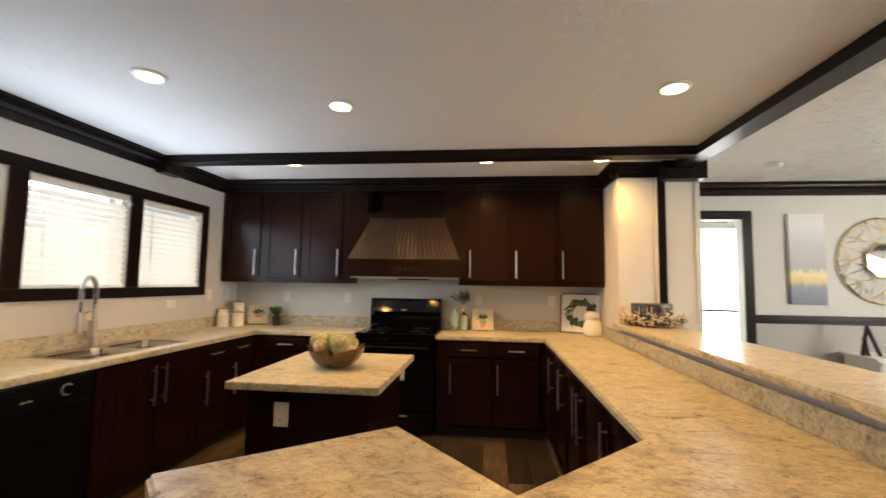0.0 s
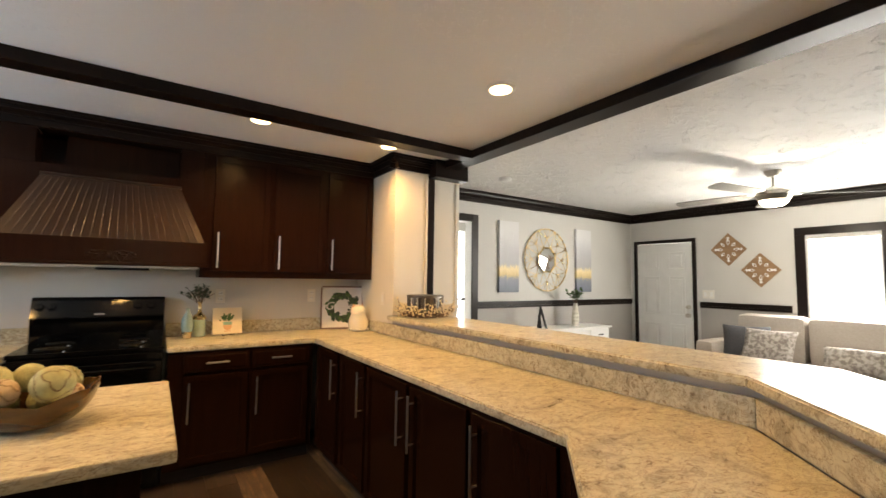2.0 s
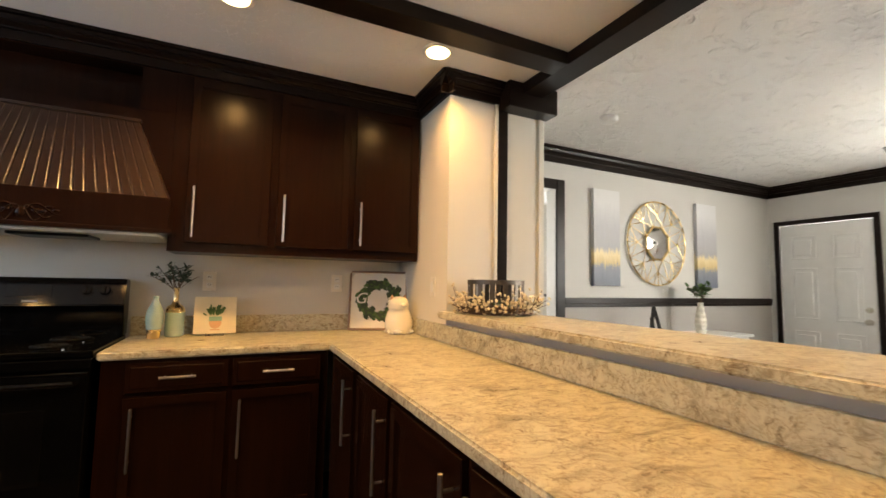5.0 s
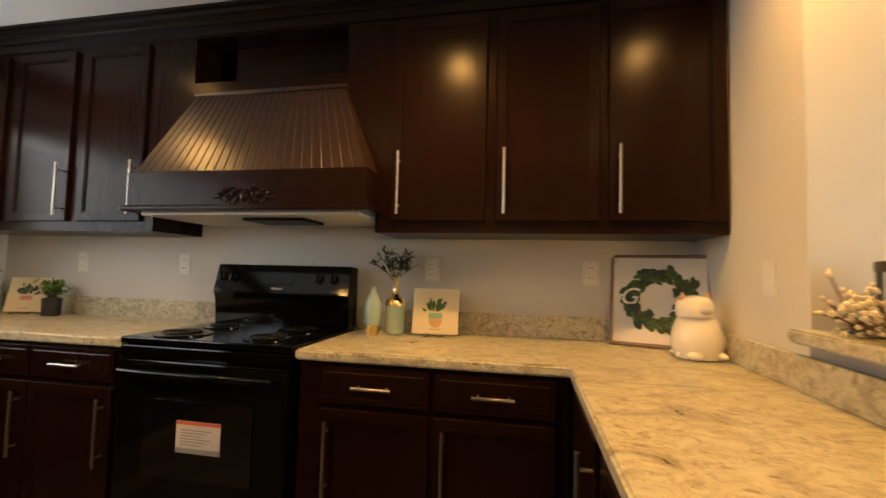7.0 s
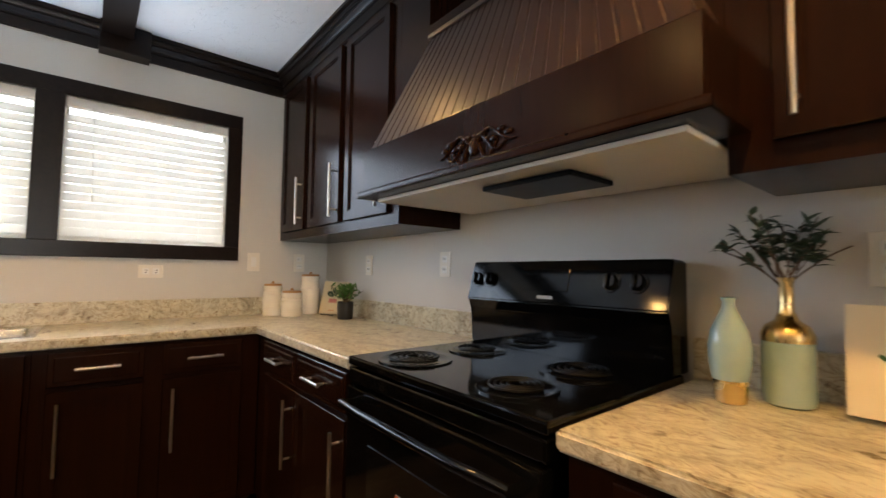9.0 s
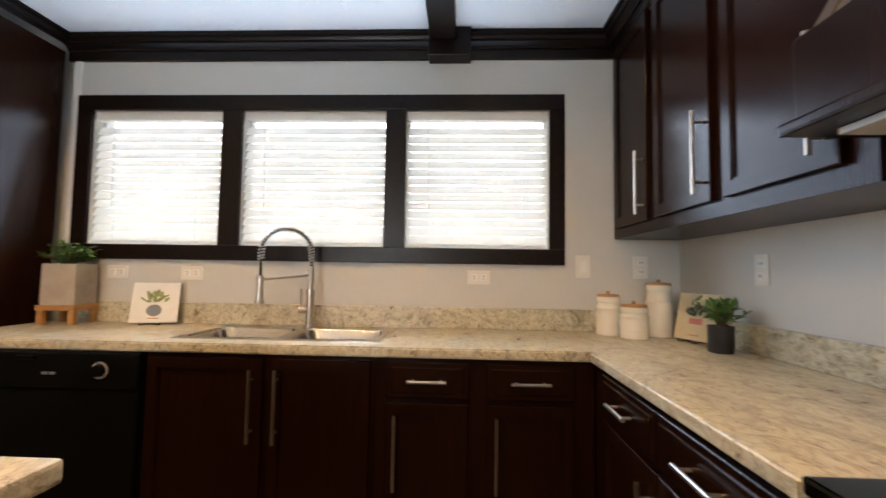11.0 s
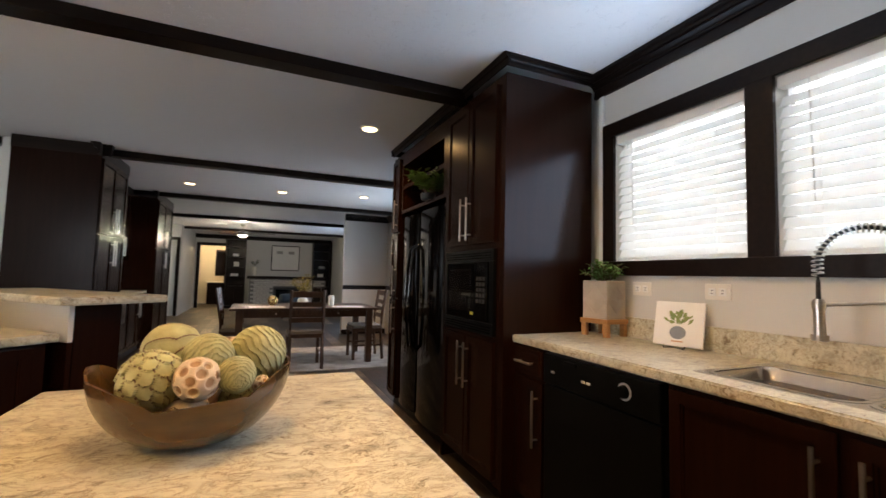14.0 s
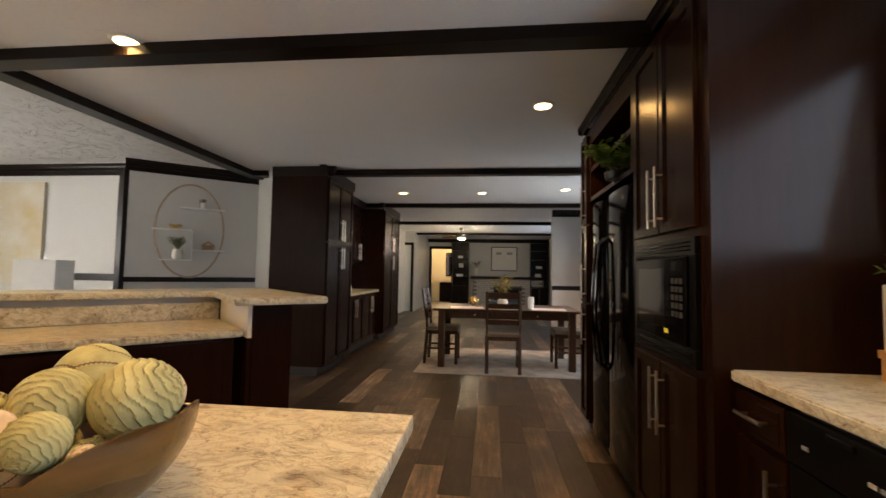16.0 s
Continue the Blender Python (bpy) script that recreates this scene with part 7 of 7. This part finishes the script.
part("body", lathe([(0.045, 0), (0.075, 0.03), (0.08, 0.07), (0.055, 0.11), (0.03, 0.13), (0.034, 0.145), (0.026, 0.145)], 28), M_CERAM, vy, smooth=True)
lv, s2 = foliage(51, 420, 0.20, 0.30, 0.045, 0.016, 0.14, up=0.35, stems=34)
part("stem", s2, M_STEM, vy)
part("flowers", lv, M_LEAFY, vy)
single("woven_ball", ball("pod", 0.07, 5, False), M_GOLD, pose(-0.36, -2.95, 0.8355), "open gold woven ball on the dining table", "decorative ball", smooth=True)
wa = thing("framed_picture", pose(-2.7095, -4.4, 1.25, 0, 0, 90), "white botanical print on the dining wall", "picture")
part("panel", boxes((-0.35, 0.35, -0.03, 0.0, 0, 0.75), bevel=0.003), M_CARDW, wa)
part("print", boxes((-0.2, 0.2, -0.0315, -0.0305, 0.15, 0.6)), M_GREYTXT, wa)

# ---- the far living area ----
ceiling_fan(0.22, -8.9, "dark-bladed ceiling fan with a lit glass bowl over the family room", 5, 30, blade=M_CHAIR)
lamp("fan_lamp", "POINT", pose(0.22, -8.9, CEIL - 0.42), 70, (1, 0.85, 0.62))
lamp("bath_lamp", "POINT", pose(1.3, -14.1, 2.2), 50, (1, 0.70, 0.36))
fp = thing("fireplace", pose(-1.24, -12.95, 0), "whitewashed brick fireplace with a dark mantel shelf", "fireplace")
part("core", boxes((-1.28, 1.28, 0.0, 0.28, 0.0, 0.98)), M_MORTAR, fp)
part("mantel", boxes((-1.36, 1.36, 0.0, 0.40, 1.0, 1.10), bevel=0.006), M_TRIM, fp)
part("firebox", boxes((-0.50, 0.50, 0.2805, 0.31, 0.12, 0.72), bevel=0.004), M_IRON, fp)
part("fire_glass", boxes((-0.42, 0.42, 0.3105, 0.315, 0.20, 0.64)), M_BGLASS, fp)
bme = bpy.data.meshes.new("brick")
bm = bmesh.new()
box(bm, -0.098, 0.098, 0, 0.018, -0.029, 0.029)
bm.to_mesh(bme)
bm.free()
bme.materials.append(M_BRICK)
for r in range(14):
    off = 0.103 if r % 2 else 0.0
    for i in range(13):
        x = -1.18 + i * 0.206 + off - 0.05
        z = 0.035 + r * 0.0695
        if abs(x) > 1.19 or (abs(x) < 0.60 and 0.10 < z < 0.74):
            continue
        sub("brick", bme, fp, pose(x, 0.2802, z))
art = thing("framed_picture", pose(-1.11, -12.949, 1.30), "large framed landscape print over the mantel", "picture")
part("frame", boxes((-0.48, 0.48, 0.0, 0.03, 0, 0.03), (-0.48, 0.48, 0.0, 0.03, 0.87, 0.90), (-0.48, -0.45, 0.0, 0.03, 0.03, 0.87), (0.45, 0.48, 0.0, 0.03, 0.03, 0.87)), M_TRIM, art)
part("print", boxes((-0.45, 0.45, 0.001, 0.02, 0.03, 0.87)), M_CARDW, art)
part("motif", boxes((-0.3, -0.1, 0.0201, 0.022, 0.6, 0.7), (0.1, 0.3, 0.0201, 0.022, 0.6, 0.7)), M_WALLD, art)
vf = thing("floor_vase", pose(-0.10, -12.75, 1.1005), "white vase with dried stems on the mantel", "vase")
part("body", lathe([(0.06, 0), (0.08, 0.05), (0.08, 0.25), (0.05, 0.32), (0.04, 0.32)], 20), M_CERAM, vf, smooth=True)
lv, s2 = foliage(61, 80, 0.22, 0.22, 0.07, 0.03, 0.32, stems=14)
part("stem", s2, M_STEM, vf)
part("foliage", lv, M_LEAFD, vf)


def bookcase(x, label):
    b = thing("bookcase", pose(x, -12.949, 0), label, "bookcase", "bookcases beside the fireplace")
    part("carcass", boxes((-0.32, -0.29, 0, 0.38, 0, 2.38), (0.29, 0.32, 0, 0.38, 0, 2.38), (-0.29, 0.29, 0, 0.02, 0, 2.38), (-0.29, 0.29, 0.02, 0.38, 2.33, 2.38), (-0.29, 0.29, 0.02, 0.38, 0.0, 0.08)), M_TRIM, b)
    for z in (0.72, 1.05, 1.38, 1.72, 2.04):
        part("shelf", boxes((-0.289, 0.289, 0.021, 0.37, z, z + 0.025)), M_TRIM, b)
    for s in (-1, 1):
        part("door", boxes((s * 0.146 - 0.14, s * 0.146 + 0.14, 0.3805, 0.40, 0.09, 0.71), bevel=0.003), M_TRIM, b)
    return b


bookcase(0.50, "dark open bookcase with a few small ornaments beside the doorway")
bookcase(-2.36, "dark open bookcase with a few small ornaments beside the wall")
for x, z, w, h in ((0.50, 1.7455, 0.09, 0.10), (0.47, 1.4055, 0.08, 0.16), (0.52, 1.0755, 0.12, 0.09), (-2.36, 1.4055, 0.10, 0.09), (-2.32, 1.0755, 0.1, 0.14)):
    single("shelf_ornament", boxes((-w, w, -0.05, 0.05, 0, h), bevel=0.012), M_CARDW, pose(x, -12.72, z), "small pale ornament on a bookcase shelf", "ornament", "ornaments on the bookcases")
hal = thing("bath_mirror", pose(0.98, -15.099, 1.05), "dark-framed mirror over the vanity beyond the doorway", "mirror")
part("frame", boxes((-0.3, 0.3, 0, 0.03, 0, 1.0)), M_TRIM, hal)
part("mirror_glass", boxes((-0.25, 0.25, 0.0305, 0.034, 0.05, 0.95)), M_MIRROR, hal)
van = thing("vanity_cabinet", pose(0.98, -14.83, 0), "dark vanity cabinet with a pale top beyond the doorway", "cabinet")
part("body", boxes((-0.5, 0.5, -0.26, 0.25, 0, 0.80)), M_TRIM, van)
part("top", boxes((-0.52, 0.52, -0.26, 0.28, 0.801, 0.84), bevel=0.004), M_CARDW, van)
arm = thing("accent_chair", pose(-0.95, -9.2, 0, 0, 0, 30), "slate blue upholstered accent chair beyond the table", "chair")
M_BLUE = noisy("slate_blue_fabric", (0.03, 0.045, 0.06), (0.05, 0.07, 0.085), scale=40, rough=(0.8, 0.95), bump=0.3)
part("seat", boxes((-0.33, 0.33, -0.32, 0.32, 0.2, 0.44), bevel=0.05), M_BLUE, arm)
part("backrest", boxes((-0.36, 0.36, 0.20, 0.36, 0.441, 0.66), bevel=0.06), M_BLUE, arm)
for sx in (-1, 1):
    for sy in (-1, 1):
        part("leg", boxes((sx * 0.27 - 0.02, sx * 0.27 + 0.02, sy * 0.25 - 0.02, sy * 0.25 + 0.02, 0, 0.1995)), M_CHAIR, arm)

# ---- beyond the living room doorway ----
bedw = thing("metal_bed", pose(3.6, 6.2, 0), "black metal bed frame with white bedding in the next room", "bed")
bm = bmesh.new()
for z in (0.75, 1.15):
    cyl(bm, (-0.8, -0.9, z), (0.8, -0.9, z), 0.014, n=8)
for x in (-0.8, 0.8):
    cyl(bm, (x, -0.9, 0), (x, -0.9, 1.2), 0.018, n=8)
part("footboard", bm, M_IRON, bedw)
part("mattress", boxes((-0.78, 0.78, -0.86, 0.75, 0.25, 0.60), bevel=0.05), M_CARDW, bedw)
ceiling_fan(3.3, 6.0, "white ceiling fan in the next room", 5, 5, blade=M_CHAIR, r=0.6)

# ---- floor boards ----
rnd = random.Random(12)
BW, BL = 0.185, 1.22
boards = {}
for k in range(6):
    L_ = BL * (1.0, 0.8, 1.15, 0.9, 1.05, 0.7)[k]
    me = bpy.data.meshes.new("plank")
    bm = bmesh.new()
    box(bm, -BW / 2 + 0.0008, BW / 2 - 0.0008, -L_ / 2 + 0.0008, L_ / 2 - 0.0008, -0.012, 0.0, bevel=0.0015)
    bm.to_mesh(me)
    bm.free()
    me.materials.append(M_FLOOR)
    boards[k] = (me, L_)
rest = bmesh.new()
x = -2.70
count = 0
while x < 6.7:
    y = -13.0 + rnd.uniform(-1.0, 0)
    while y < 4.9:
        k = rnd.randrange(6)
        me, L_ = boards[k]
        cx, cy = x + BW / 2, y + L_ / 2
        near = (-1.5 < cx < 1.45 and -1.9 < cy < 4.3) or (-1.3 < cx < 1.35 and -7 < cy < -1.8)
        if near and count < 300:
            sub("plank", me, FLOOR, pose(cx, cy, 0))
            count += 1
        else:
            box(rest, cx - BW / 2 + 0.0008, cx + BW / 2 - 0.0008, cy - L_ / 2 + 0.0008, cy + L_ / 2 - 0.0008, -0.012, 0.0)
        y += L_
    x += BW
fr_ = link("planks", rest, M_FLOOR)
fr_.parent = FLOOR
tagged(fr_, "worn reclaimed planks in the outer rooms", kind="stuff")
